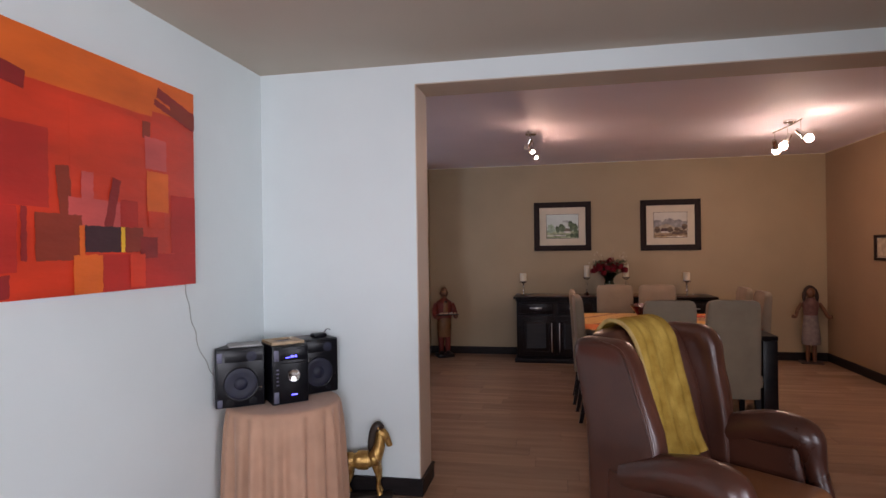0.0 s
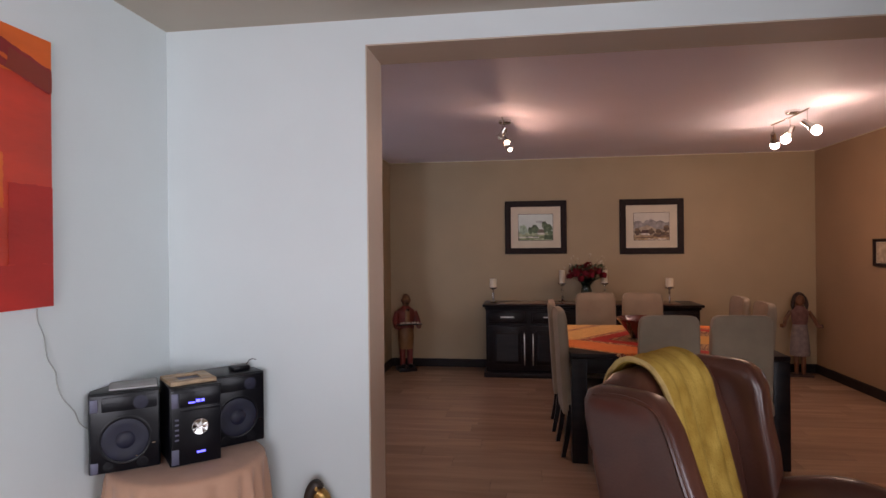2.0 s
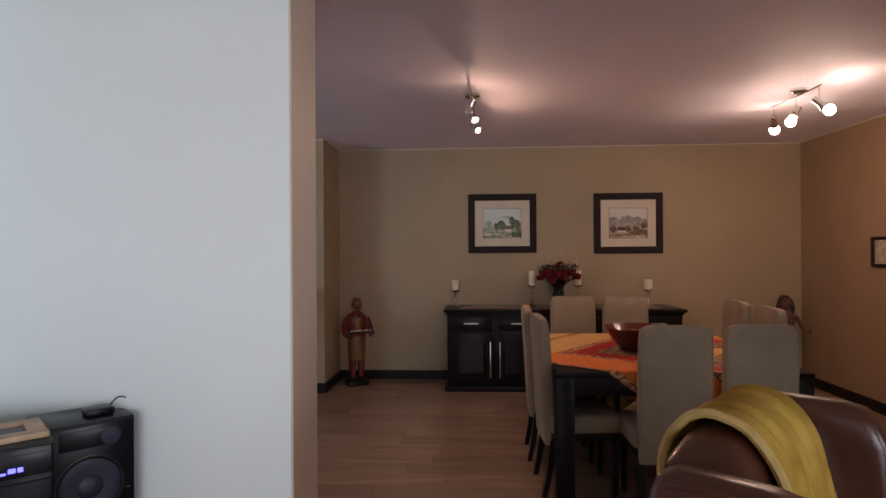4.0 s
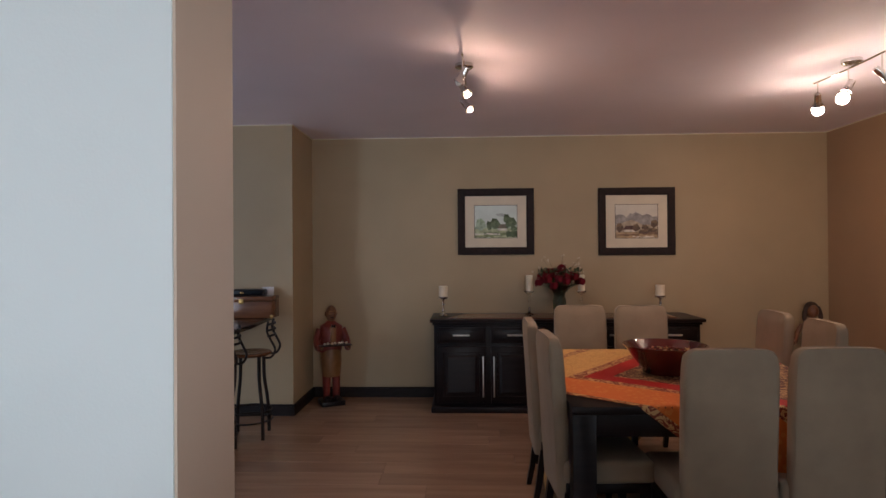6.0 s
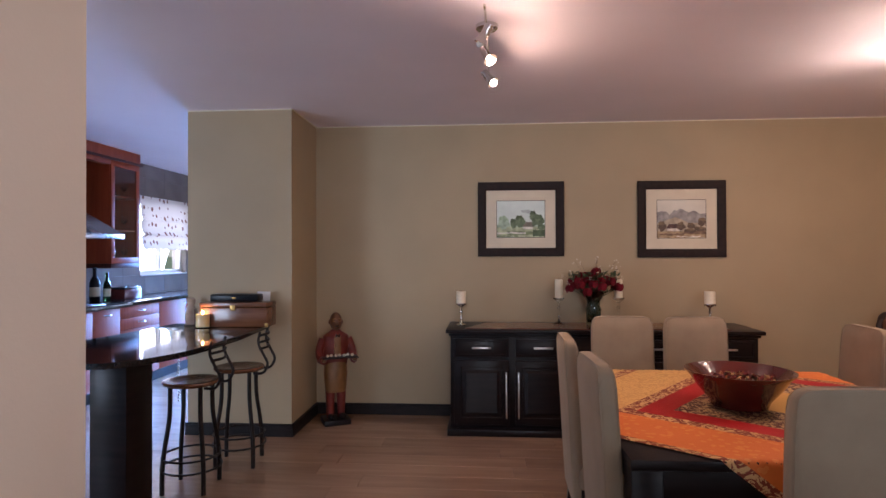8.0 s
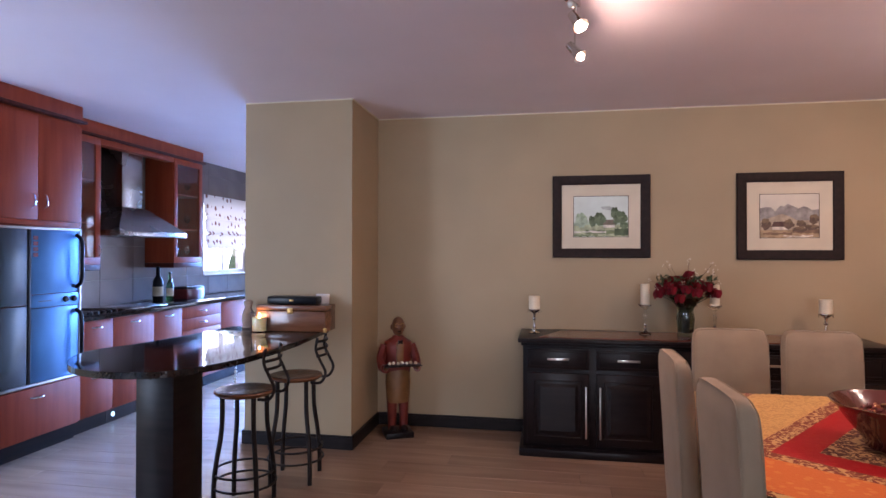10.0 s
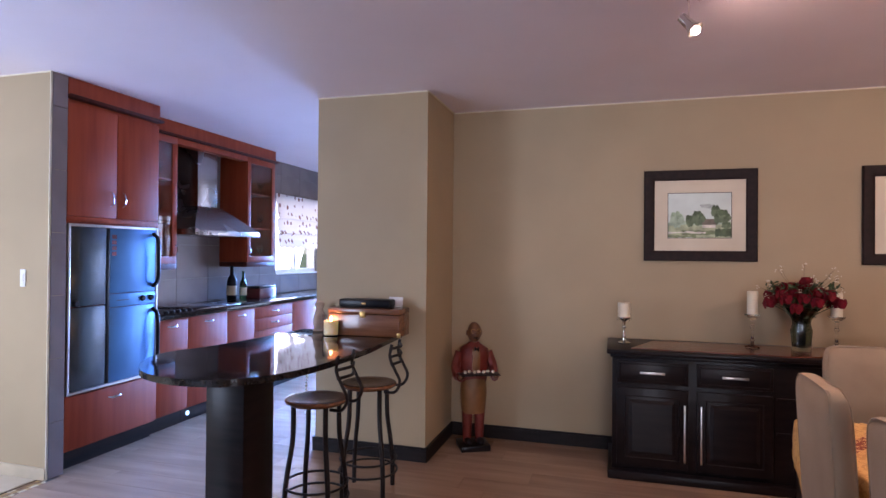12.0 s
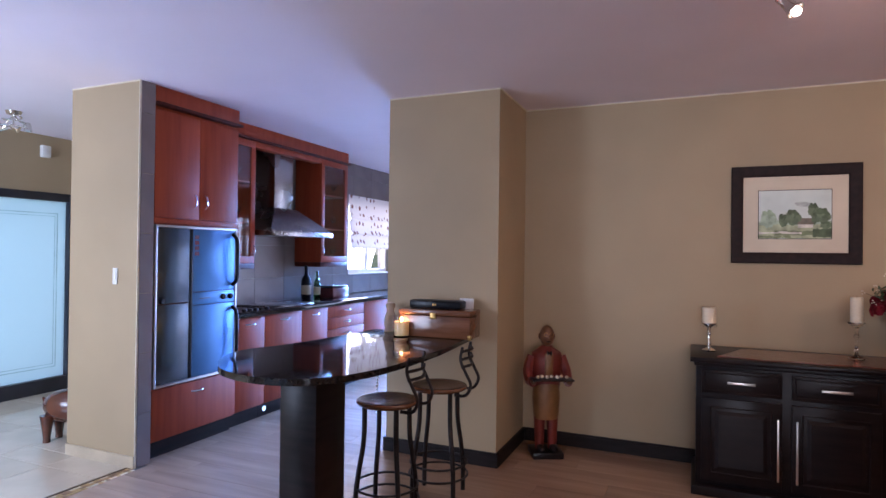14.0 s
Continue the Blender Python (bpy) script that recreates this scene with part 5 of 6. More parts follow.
prism(bm, [(x + 0.95, y - 7.1) for x, y in outline], BZ - 0.032, BZ, 0.009)
part("granite_top", bm, GRANITE, bar)
boxpart("column", (-0.915 + 0.95, -0.715 + 0.95, 6.36 - 7.1, 6.60 - 7.1, 0, BZ - 0.033), EBONY, bar, 0.004)


def stool(x, y, rz, label):
    c = thing("bar_stool", x, y, 0, rz, label, "bar stool", "stools at the breakfast bar")
    # local: back towards +x
    sz = 0.66
    bm = bmesh.new()
    lathe(bm, [(0.0, sz - 0.028), (0.150, sz - 0.028), (0.162, sz - 0.022), (0.168, sz - 0.010), (0.163, sz - 0.001), (0.150, sz + 0.001), (0.11, sz - 0.004), (0, sz - 0.006)], 36)
    part("seat", bm, WALNUT, c)
    for k, a in enumerate((45, 135, 225, 315)):
        ca, sa = math.cos(radians(a)), math.sin(radians(a))
        bm = bmesh.new()
        tube(bm, arc([(0.128 * ca, 0.128 * sa, sz - 0.03), (0.128 * ca, 0.128 * sa, sz - 0.14), (0.134 * ca, 0.134 * sa, 0.42), (0.158 * ca, 0.158 * sa, 0.28), (0.172 * ca, 0.172 * sa, 0.15), (0.174 * ca, 0.174 * sa, 0.0)], 4), 0.0135, 10)
        part("leg", bm, IRON, c)
    for z, r in ((0.205, 0.168), (0.135, 0.174)):
        bm = bmesh.new()
        tube(bm, [(r * math.cos(q * math.pi / 14), r * math.sin(q * math.pi / 14), z) for q in range(28)], 0.0065, 6, loop=True)
        part("foot_ring", bm, IRON, c)
    for s in (-1, 1):
        bm = bmesh.new()
        tube(bm, arc([(0.12, s * 0.10, sz - 0.035), (0.185, s * 0.105, sz - 0.03), (0.215, s * 0.108, sz + 0.03), (0.185, s * 0.11, sz + 0.10), (0.155, s * 0.11, sz + 0.17), (0.165, s * 0.11, sz + 0.245)], 5), 0.009, 8)
        part("back_post", bm, IRON, c)
    for z in (0.13, 0.175, 0.22):
        bm = bmesh.new()
        tube(bm, arc([(0.165, -0.112, sz + z), (0.195, 0, sz + z), (0.165, 0.112, sz + z)], 6), 0.009, 8)
        part("back_slat", bm, IRON, c)
    return c


stool(-0.66, 6.93, 4, "wrought iron bar stool with a round walnut seat")
stool(-0.55, 7.37, 8, "wrought iron bar stool with a walnut seat close to the wall")

# candle, wooden box and case on the bar
jar = thing("candle_jar", -0.965, 7.68, BZ + 0.0005, 0, "lit cream candle in a clear glass jar on the granite bar", "candle")
bm = bmesh.new()
lathe(bm, [(0.050, 0), (0.055, 0.004), (0.057, 0.14), (0.054, 0.14), (0.052, 0.006), (0, 0.005)], 28)
part("jar_glass", bm, CLEAR, jar).visible_shadow = False
bm = bmesh.new()
lathe(bm, [(0.048, 0.007), (0.050, 0.100), (0.040, 0.097), (0, 0.086)], 24)
wx = mat("glowing_cream_wax", (0.78, 0.55, 0.28), 0.5, var=0.03)
wx.node_tree.nodes["Principled BSDF"].inputs["Subsurface Weight"].default_value = 0.6
wx.node_tree.nodes["Principled BSDF"].inputs["Subsurface Radius"].default_value = (0.03, 0.014, 0.006)
part("wax", bm, wx, jar)
bm = bmesh.new()
lathe(bm, [(0.0, 0.088), (0.007, 0.096), (0.009, 0.105), (0.005, 0.120), (0, 0.132)], 10)
part("flame", bm, FLAME, jar, "small yellow flame").visible_shadow = False
d = bpy.data.lights.new("candle_light", "POINT")
d.energy, d.color, d.shadow_soft_size = 0.5, (1.0, 0.5, 0.16), 0.01
new("candle_light", d).matrix_world = Matrix.Translation((-0.965, 7.68, BZ + 0.115))

cx0, cx1 = -1.00, -0.485
chest = thing("wooden_chest", (cx0 + cx1) / 2, 7.80, BZ + 0.0005, 0, "reddish brown wooden box with brass fittings at the bar's wall end", "box")
hw = (cx1 - cx0) / 2
boxpart("box_body", (-hw, hw, -0.10, 0.10, 0, 0.145), WALNUT, chest, 0.006)
boxpart("lid", (-hw - 0.003, hw + 0.003, -0.103, 0.103, 0.147, 0.185), WALNUT, chest, 0.010)
boxpart("clasp", (-0.02, 0.02, -0.108, -0.1035, 0.125, 0.165), GOLD, chest, 0.002, "small brass clasp")
for s in (-1, 1):
    boxpart("corner_plate", (s * hw - 0.012, s * hw + 0.012, -0.105, -0.095, 0.0, 0.03), GOLD, chest, 0.001)
case = thing("black_case", -0.755, 7.80, BZ + 0.188, 2, "long black case with a brass clasp lying on the wooden box", "case")
boxpart("shell", (-0.185, 0.185, -0.06, 0.06, 0, 0.055), BLACKPL, case, 0.012)
boxpart("clasp", (-0.015, 0.015, -0.064, -0.0605, 0.02, 0.034), GOLD, case, 0.001)
bm = bmesh.new()
box(bm, -0.05, 0.05, -0.004, 0.004, 0, 0.07, 0.001)
solo("card", bm, PAPER, "small white card standing behind the black case on the box", "card", at=pose(-0.575, 7.875, BZ + 0.186, -8, 0, 0))
bm = bmesh.new()
box(bm, -0.045, 0.045, -0.022, 0.022, 0, 0.012, 0.003)
lathe(bm, [(0.036, 0.012), (0.046, 0.05), (0.043, 0.10), (0.028, 0.14), (0.022, 0.155), (0.034, 0.175), (0.030, 0.20), (0.0, 0.212)], 18, 0, None, 1, 0.45)
ORN = mat("pale_carved_wood", (0.36, 0.25, 0.18), 0.5, color2=(0.52, 0.40, 0.30), scale=14, bump=0.2)
solo("carved_ornament", bm, ORN, "small pale brown carved ornament leaning by the bar's edge", "ornament", at=pose(-1.14, 7.845, BZ + 0.0005, 0, 0, 30))

bm = bmesh.new()
for k in range(24):
    ball(bm, (0.003 * math.sin(k * 0.7), 0, -0.024 * k), 0.0085 if k % 3 else 0.012, 0.0085 if k % 3 else 0.012, 0.0085 if k % 3 else 0.011, 0, 8)
solo("bead_string", bm, MOUNT, "string of pale beads hanging beside the pier under the bar", "beads", at=pose(-1.262, 7.885, BZ - 0.045))

# ---- kitchen ----
FX = -2.53


def pull(parent, y, z, x=FX, vertical=False, L_=0.10):
    bm = bmesh.new()
    if vertical:
        tube(bm, arc([(x, y, z - L_ / 2), (x + 0.022, y, z - L_ / 2 + 0.018), (x + 0.027, y, z), (x + 0.022, y, z + L_ / 2 - 0.018), (x, y, z + L_ / 2)], 4), [0.005] * 17, 8)
    else:
        tube(bm, arc([(x, y - L_ / 2, z), (x + 0.022, y - L_ / 2 + 0.018, z), (x + 0.027, y, z), (x + 0.022, y + L_ / 2 - 0.018, z), (x, y + L_ / 2, z)], 4), [0.007] * 17, 8)
    return part("handle", bm, CHROME, parent, "curved chrome handle")


def unit(name, x, y, label, cat="cabinet", group="kitchen cabinets"):
    return thing(name, x, y, 0, 0, label, cat, group)


Y0, Y1 = 7.035, 7.83
tall = unit("oven_cabinet", 0, 0, "tall cherry-red kitchen cabinet housing a black glass fridge-freezer", "cabinet", "kitchen cabinets")
boxpart("carcass", (KX + 0.012, FX - 0.022, Y0 + 0.002, Y1 - 0.002, 0.12, 2.43), CHERRY, tall, 0.002)
boxpart("plinth", (KX + 0.012, FX - 0.06, Y0 + 0.002, Y1 - 0.002, 0.0, 0.119), EBONY, tall, 0)
for a, b in ((Y0 + 0.004, (Y0 + Y1) / 2 - 0.0015), ((Y0 + Y1) / 2 + 0.0015, Y1 - 0.004)):
    dr = boxpart("door", (FX - 0.021, FX, a, b, 1.665, 2.405), CHERRY, tall, 0.003)
    pull(dr, b - 0.05 if a < 7.3 else a + 0.05, 1.80, vertical=True)
boxpart("rail", (FX - 0.021, FX - 0.001, Y0 + 0.004, Y1 - 0.004, 1.625, 1.662), CHERRY, tall, 0.002)
dr = boxpart("drawer_front", (FX - 0.021, FX, Y0 + 0.004, Y1 - 0.004, 0.135, 0.48), CHERRY, tall, 0.003)
pull(dr, (Y0 + Y1) / 2, 0.41)
boxpart("fascia", (KX + 0.01, FX + 0.004, Y0 + 0.001, Y1 - 0.001, 2.455, 2.564), CHERRY, tall, 0.002)
boxpart("cornice", (KX + 0.01, FX + 0.03, Y0 + 0.001, Y1 + 0.022, 2.432, 2.454), CHERRY_D, tall, 0.005)
fr = thing("fridge_freezer", 0, 0, 0, 0, "built-in mirrored glass fridge-freezer in an aluminium frame", "fridge")
bm = bmesh.new()
F0, F1, Z0, Z1 = Y0 + 0.010, Y1 - 0.010, 0.49, 1.615
for q in ((F0, F0 + 0.018, Z0, Z1), (F1 - 0.018, F1, Z0, Z1), (F0 + 0.018, F1 - 0.018, Z0, Z0 + 0.018), (F0 + 0.018, F1 - 0.018, Z1 - 0.018, Z1)):
    box(bm, FX - 0.0215, FX + 0.008, q[0], q[1], q[2], q[3], 0.002)
part("surround", bm, ALU, fr, "brushed aluminium surround")
ym = F0 + 0.30
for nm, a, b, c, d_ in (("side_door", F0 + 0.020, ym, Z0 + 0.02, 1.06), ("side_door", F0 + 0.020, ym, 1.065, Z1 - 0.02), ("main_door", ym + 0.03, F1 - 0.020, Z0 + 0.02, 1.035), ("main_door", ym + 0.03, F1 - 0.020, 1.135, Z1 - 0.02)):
    boxpart(nm, (FX - 0.02, FX + 0.004, a, b, c, d_), BLUE_REFLECTION if nm == 'main_door' else GREY_REFLECTION, fr, 0.004, 'glass door with a blue reflection in its colour' if nm == 'main_door' else 'glass door with a grey reflection in its colour')
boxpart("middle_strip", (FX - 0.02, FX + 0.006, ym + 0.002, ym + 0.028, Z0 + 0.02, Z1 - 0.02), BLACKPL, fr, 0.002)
cp = boxpart("control_panel", (FX - 0.02, FX + 0.005, ym + 0.03, F1 - 0.02, 1.039, 1.131), BLUE_REFLECTION, fr, 0.002)
for yy in (F1 - 0.15, F1 - 0.07, F0 + 0.06):
    bm = bmesh.new()
    lathe(bm, [(0.022, 0), (0.021, 0.012), (0.016, 0.018), (0, 0.018)], 20, 0, pose(FX + 0.0052, yy, 1.085, 0, 90, 0))
    part("knob", bm, BLACKPL, cp)
boxpart("badge", (FX + 0.0052, FX + 0.0062, ym + 0.09, ym + 0.20, 1.080, 1.088), GREYPL, cp, 0)
for k, zz in enumerate((1.55, 1.51, 1.47, 1.43)):
    boxpart("sticker", (FX + 0.0042, FX + 0.005, ym + 0.045, ym + 0.085, zz - 0.028, zz), mat("faded_sticker", (0.12 + 0.05 * (k % 2), 0.03, 0.05), 0.5), fr, 0, "small dark red sticker")
for a, b in ((0.55, 1.0), (1.17, 1.57)):
    bm = bmesh.new()
    tube(bm, arc([(FX + 0.004, F1 - 0.045, a), (FX + 0.05, F1 - 0.045, a + 0.05), (FX + 0.055, F1 - 0.045, (a + b) / 2), (FX + 0.05, F1 - 0.045, b - 0.05), (FX + 0.004, F1 - 0.045, b)], 5), 0.014, 10)
    part("handle", bm, BLACKPL, fr, "black arched fridge handle")

# base units
CZ = 0.93
BY1 = 12.35
specs = [(7.83, 8.20, "1"), (8.20, 8.72, "2"), (8.72, 9.14, "2"), (9.14, 9.85, "3"), (9.85, 10.45, "d"), (10.45, 11.05, "d"), (11.05, 11.65, "d"), (11.65, 12.35, "d")]
for a, b, kind_ in specs:
    u = unit("base_cabinet", 0, 0, "low cherry-red kitchen cabinet with chrome handles under the dark worktop")
    boxpart("carcass", (KX + 0.012, FX - 0.045, a + 0.001, b - 0.001, 0.12, CZ - 0.04), CHERRY, u, 0.002)
    boxpart("plinth", (KX + 0.012, FX - 0.09, a + 0.001, b - 0.001, 0.0, 0.119), EBONY, u, 0)
    X = FX - 0.022
    if kind_ == "d":
        dr = boxpart("door", (X - 0.021, X, a + 0.002, b - 0.002, 0.135, CZ - 0.045), CHERRY, u, 0.003)
        pull(dr, b - 0.06, 0.80, X, True)
    else:
        zs = {"1": (0.135, 0.48, 0.885), "2": (0.135, 0.48, 0.885), "3": (0.135, 0.40, 0.645, 0.765, 0.885)}[kind_]
        for c0, c1 in zip(zs, zs[1:]):
            dr = boxpart("drawer_front", (X - 0.021, X, a + 0.002, b - 0.002, c0 + 0.002, c1 - 0.002), CHERRY, u, 0.003)
            pull(dr, (a + b) / 2, c1 - 0.055, X)
lamp = thing("plinth_light", FX - 0.088, 8.28, 0.06, 0, "small round white light set in the kitchen plinth", "light")
bm = bmesh.new()
lathe(bm, [(0.02, 0), (0.02, 0.003), (0, 0.004)], 20, 0, pose(0, 0, 0, 0, 90, 0))
part("lens", bm, emit("plinth_lamp_lens", (0.5, 0.8, 1.0), 1.6), lamp)
bm = bmesh.new()
box(bm, KX + 0.011, FX + 0.012, Y1 + 0.001, BY1, CZ - 0.038, CZ, 0.006)
solo("worktop", bm, GRANITE, "polished black granite kitchen worktop", "worktop")

hob = thing("hob", 0, 0, 0, 0, "black gas hob with a steel rim set in the granite worktop", "hob")
boxpart("hob_plate", (KX + 0.10, FX - 0.05, 8.35, 8.95, CZ + 0.0005, CZ + 0.010), STEEL, hob, 0.003)
boxpart("glass_plate", (KX + 0.12, FX - 0.07, 8.37, 8.80, CZ + 0.0105, CZ + 0.016), BLACKGLASS, hob, 0.002)
for yy in (8.02, 8.09, 8.16, 8.23, 8.30):
    bm = bmesh.new()
    lathe(bm, [(0.020, 0), (0.019, 0.018), (0.015, 0.022), (0, 0.022)], 16, 0, pose(FX - 0.09, yy, CZ + 0.0005))
    part("control_knob", bm, BLACKPL, hob)

# upper cabinets
UX = -2.80
for a, b in ((7.83, 8.345), (9.36, 9.87)):
    u = unit("wall_cabinet", 0, 0, "cherry-red kitchen wall cabinet with a glazed door and glasses inside")
    zb, zt = 1.33, 2.43
    for nm, q in (("side", (KX + 0.012, UX - 0.022, a + 0.001, a + 0.019, zb, zt)), ("side", (KX + 0.012, UX - 0.022, b - 0.019, b - 0.001, zb, zt)), ("bottom", (KX + 0.012, UX - 0.022, a + 0.0195, b - 0.0195, zb, zb + 0.018)),
                  ("top", (KX + 0.012, UX - 0.022, a + 0.0195, b - 0.0195, zt - 0.018, zt)), ("back", (KX + 0.012, KX + 0.02, a + 0.0195, b - 0.0195, zb + 0.019, zt - 0.019)),
                  ("shelf", (KX + 0.021, UX - 0.04, a + 0.0195, b - 0.0195, 1.68, 1.695)), ("shelf", (KX + 0.021, UX - 0.04, a + 0.0195, b - 0.0195, 2.05, 2.065))):
        boxpart(nm, q, CHERRY, u, 0.001)
    bm = bmesh.new()
    f_ = 0.062
    for q in ((a + 0.003, b - 0.003, zb, zb + f_), (a + 0.003, b - 0.003, zt - f_, zt), (a + 0.003, a + f_, zb + f_, zt - f_), (b - f_, b - 0.003, zb + f_, zt - f_)):
        box(bm, UX - 0.021, UX, q[0], q[1], q[2], q[3], 0.003)
    dr = part("door", bm, CHERRY, u)
    pn = boxpart("pane", (UX - 0.013, UX - 0.009, a + f_, b - f_, zb + f_, zt - f_), CLEAR, dr, 0)
    pn.visible_shadow = False
    pull(dr, b - 0.03 if a < 8 else a + 0.03, zb + 0.12, UX, True, 0.09)
    boxpart("light_rail", (KX + 0.012, UX - 0.002, a + 0.001, b - 0.001, zb - 0.05, zb - 0.001), CHERRY_D, u, 0.004)
    for zz in (zb + 0.0185, 1.6955, 2.0655):
        for k in range(4):
            g = thing("wine_glass", KX + 0.12 + 0.10 * (k % 2), a + 0.09 + 0.11 * k, zz, 0, "clear stemmed wine glass in the glazed cabinet", "glass", "glasses in the cabinets")
            bm = bmesh.new()
            lathe(bm, [(0.03, 0), (0.03, 0.003), (0.005, 0.008), (0.004, 0.07), (0.02, 0.085), (0.034, 0.115), (0.032, 0.165), (0.030, 0.165), (0.031, 0.115), (0, 0.082)], 14)
            part("glass_body", bm, CLEAR, g)
hf = unit("canopy_cabinet", 0, 0, "cherry-red fascia and back panel framing the cooker hood")
boxpart("fascia", (KX + 0.012, UX + 0.004, 7.832, 9.875, 2.455, 2.564), CHERRY, hf, 0.002)
boxpart("cornice", (KX + 0.012, UX + 0.028, 7.832, 9.90, 2.432, 2.454), CHERRY_D, hf, 0.005)
boxpart("lintel", (UX - 0.10, UX - 0.002, 8.347, 9.358, 2.38, 2.431), CHERRY, hf, 0.002)

hood = thing("cooker_hood", 0, 0, 0, 0, "brushed steel pyramid cooker hood with a square flue over the hob", "cooker hood")
hy0, hy1, hc = 8.37, 9.33, 8.85
bm = bmesh.new()
rows = []
for z, x1, a, b in ((1.585, -2.64, hy0, hy1), (1.635, -2.64, hy0, hy1), (1.86, -2.86, hc - 0.17, hc + 0.17)):
    rows.append([(KX + 0.014, a, z), (x1, a, z), (x1, b, z), (KX + 0.014, b, z)])
rings(bm, rows)
part("canopy", bm, STEEL, hood, smooth=0)
boxpart("flue", (KX + 0.014, -2.88, hc - 0.15, hc + 0.13, 1.861, 2.431), STEEL, hood, 0.003)
boxpart("lip", (-2.6395, -2.632, hy0, hy1, 1.585, 1.635), STEEL, hood, 0.002)


def bottle(x, y, hh, r, m_, label):
    c = thing("bottle", x, y, CZ + 0.0005, 0, label, "bottle", "bottles on the worktop")
    bm = bmesh.new()
    lathe(bm, [(r * 0.9, 0), (r, 0.01), (r, hh * 0.55), (r * 0.85, hh * 0.63), (r * 0.38, hh * 0.74), (r * 0.36, hh * 0.95), (r * 0.42, hh * 0.96), (r * 0.42, hh), (0, hh)], 20)
    part("bottle_body", bm, m_, c)
    bm = bmesh.new()
    lathe(bm, [(r + 0.0008, hh * 0.15), (r + 0.0008, hh * 0.42)], 20)
    part("label_band", bm, mat("cream_bottle_label", (0.55, 0.48, 0.33), 0.6), c, "cream bottle label")
    return c


bottle(-2.98, 9.36, 0.36, 0.052, BLACKPL, "tall dark bottle with a cream label on the worktop")
bottle(-2.94, 9.50, 0.30, 0.037, GREENGLASS, "green wine bottle beside the dark bottle")
ts = thing("toaster", -2.88, 9.74, CZ + 0.0005, 0, "dark red toaster with a black slotted top on the worktop", "toaster")
boxpart("toaster_body", (-0.09, 0.09, -0.16, 0.16, 0.0, 0.115), mat("dark_red_enamel", (0.12, 0.02, 0.02), 0.25, var=0.05), ts, 0.012)
boxpart("toaster_top", (-0.085, 0.085, -0.155, 0.155, 0.1155, 0.135), BLACKPL, ts, 0.006)
for k in range(4):
    boxpart("slot_rim", (-0.06, 0.06, -0.12 + 0.075 * k, -0.10 + 0.075 * k, 0.1355, 0.141), CHROME, ts, 0.001)

# kitchen window and blind
win = tagged(new("window_1"), "white-framed kitchen window with garden light outside", "", "", "structure")
WHITEP = mat("white_window_paint", (0.78, 0.78, 0.76), 0.35, var=0.01)
for nm, q in (("window_frame", (KX - 0.12, KX - 0.06, 10.45, 10.50, 1.17, 2.12)), ("window_frame", (KX - 0.12, KX - 0.06, 11.50, 11.55, 1.17, 2.12)), ("window_frame", (KX - 0.12, KX - 0.06, 10.50, 11.50, 1.17, 1.22)),
              ("window_frame", (KX - 0.12, KX - 0.06, 10.50, 11.50, 2.07, 2.12)), ("mullion", (KX - 0.12, KX - 0.06, 10.975, 11.025, 1.22, 2.07)), ("window_sill", (KX - 0.06, KX + 0.02, 10.45, 11.55, 1.155, 1.172))):
    boxpart(nm, q, WHITEP, win, 0.003)
for a, b in ((10.50, 10.975), (11.025, 11.50)):
    boxpart("pane", (KX - 0.095, KX - 0.09, a, b, 1.22, 2.07), CLEAR, win, 0).visible_shadow = False


def blind_mat():
    m = mat("printed_blind_fabric", (0.66, 0.58, 0.50), 0.8, var=0.03)
    nt = m.node_tree
    L, N = nt.links.new, nt.nodes.new
    b = nt.nodes["Principled BSDF"]
    tc = N("ShaderNodeTexCoord")
    mp = N("ShaderNodeMapping"); mp.inputs["Scale"].default_value = (0, 11, 9)
    L(tc.outputs["Object"], mp.inputs["Vector"])
    v = N("ShaderNodeTexVoronoi"); v.inputs["Scale"].default_value = 1.0; v.inputs["Randomness"].default_value = 0.35
    L(mp.outputs[0], v.inputs["Vector"])
    lt = N("ShaderNodeMath"); lt.operation = "LESS_THAN"; lt.inputs[1].default_value = 0.26
    L(v.outputs["Distance"], lt.inputs[0])
    mx = N("ShaderNodeMix"); mx.data_type = "RGBA"
    mx.inputs["A"].default_value, mx.inputs["B"].default_value = (0.72, 0.66, 0.60, 1), (0.22, 0.10, 0.07, 1)
    L(lt.outputs[0], mx.inputs["Factor"])
    L(mx.outputs["Result"], b.inputs["Base Color"])
    tr = N("ShaderNodeBsdfTranslucent")
    L(mx.outputs["Result"], tr.inputs[0])
    ms = N("ShaderNodeMixShader"); ms.inputs[0].default_value = 0.10
    L(b.outputs[0], ms.inputs[1]); L(tr.outputs[0], ms.inputs[2])
    L(ms.outputs[0], nt.nodes["Material Output"].inputs[0])
    return m


bm = bmesh.new()
rows = []
zs = [2.16, 2.05, 1.95, 1.885, 1.86, 1.84, 1.76, 1.70, 1.675, 1.655, 1.58, 1.53, 1.505, 1.49]
xs = [0.03, 0.035, 0.04, 0.055, 0.07, 0.04, 0.045, 0.065, 0.085, 0.05, 0.055, 0.075, 0.08, 0.06]
for z, x in zip(zs, xs):
    rows.append([(KX + x + 0.004 * math.sin(17 * i / 6), 10.40 + 1.2 * i / 40, z + 0.008 * math.sin(9 * i / 6) * (z < 1.6)) for i in range(41)])
rings(bm, rows, closed=False)
solo("roman_blind", bm, blind_mat(), "white roman blind with small brown motifs over the kitchen window", "blind", smooth=80)

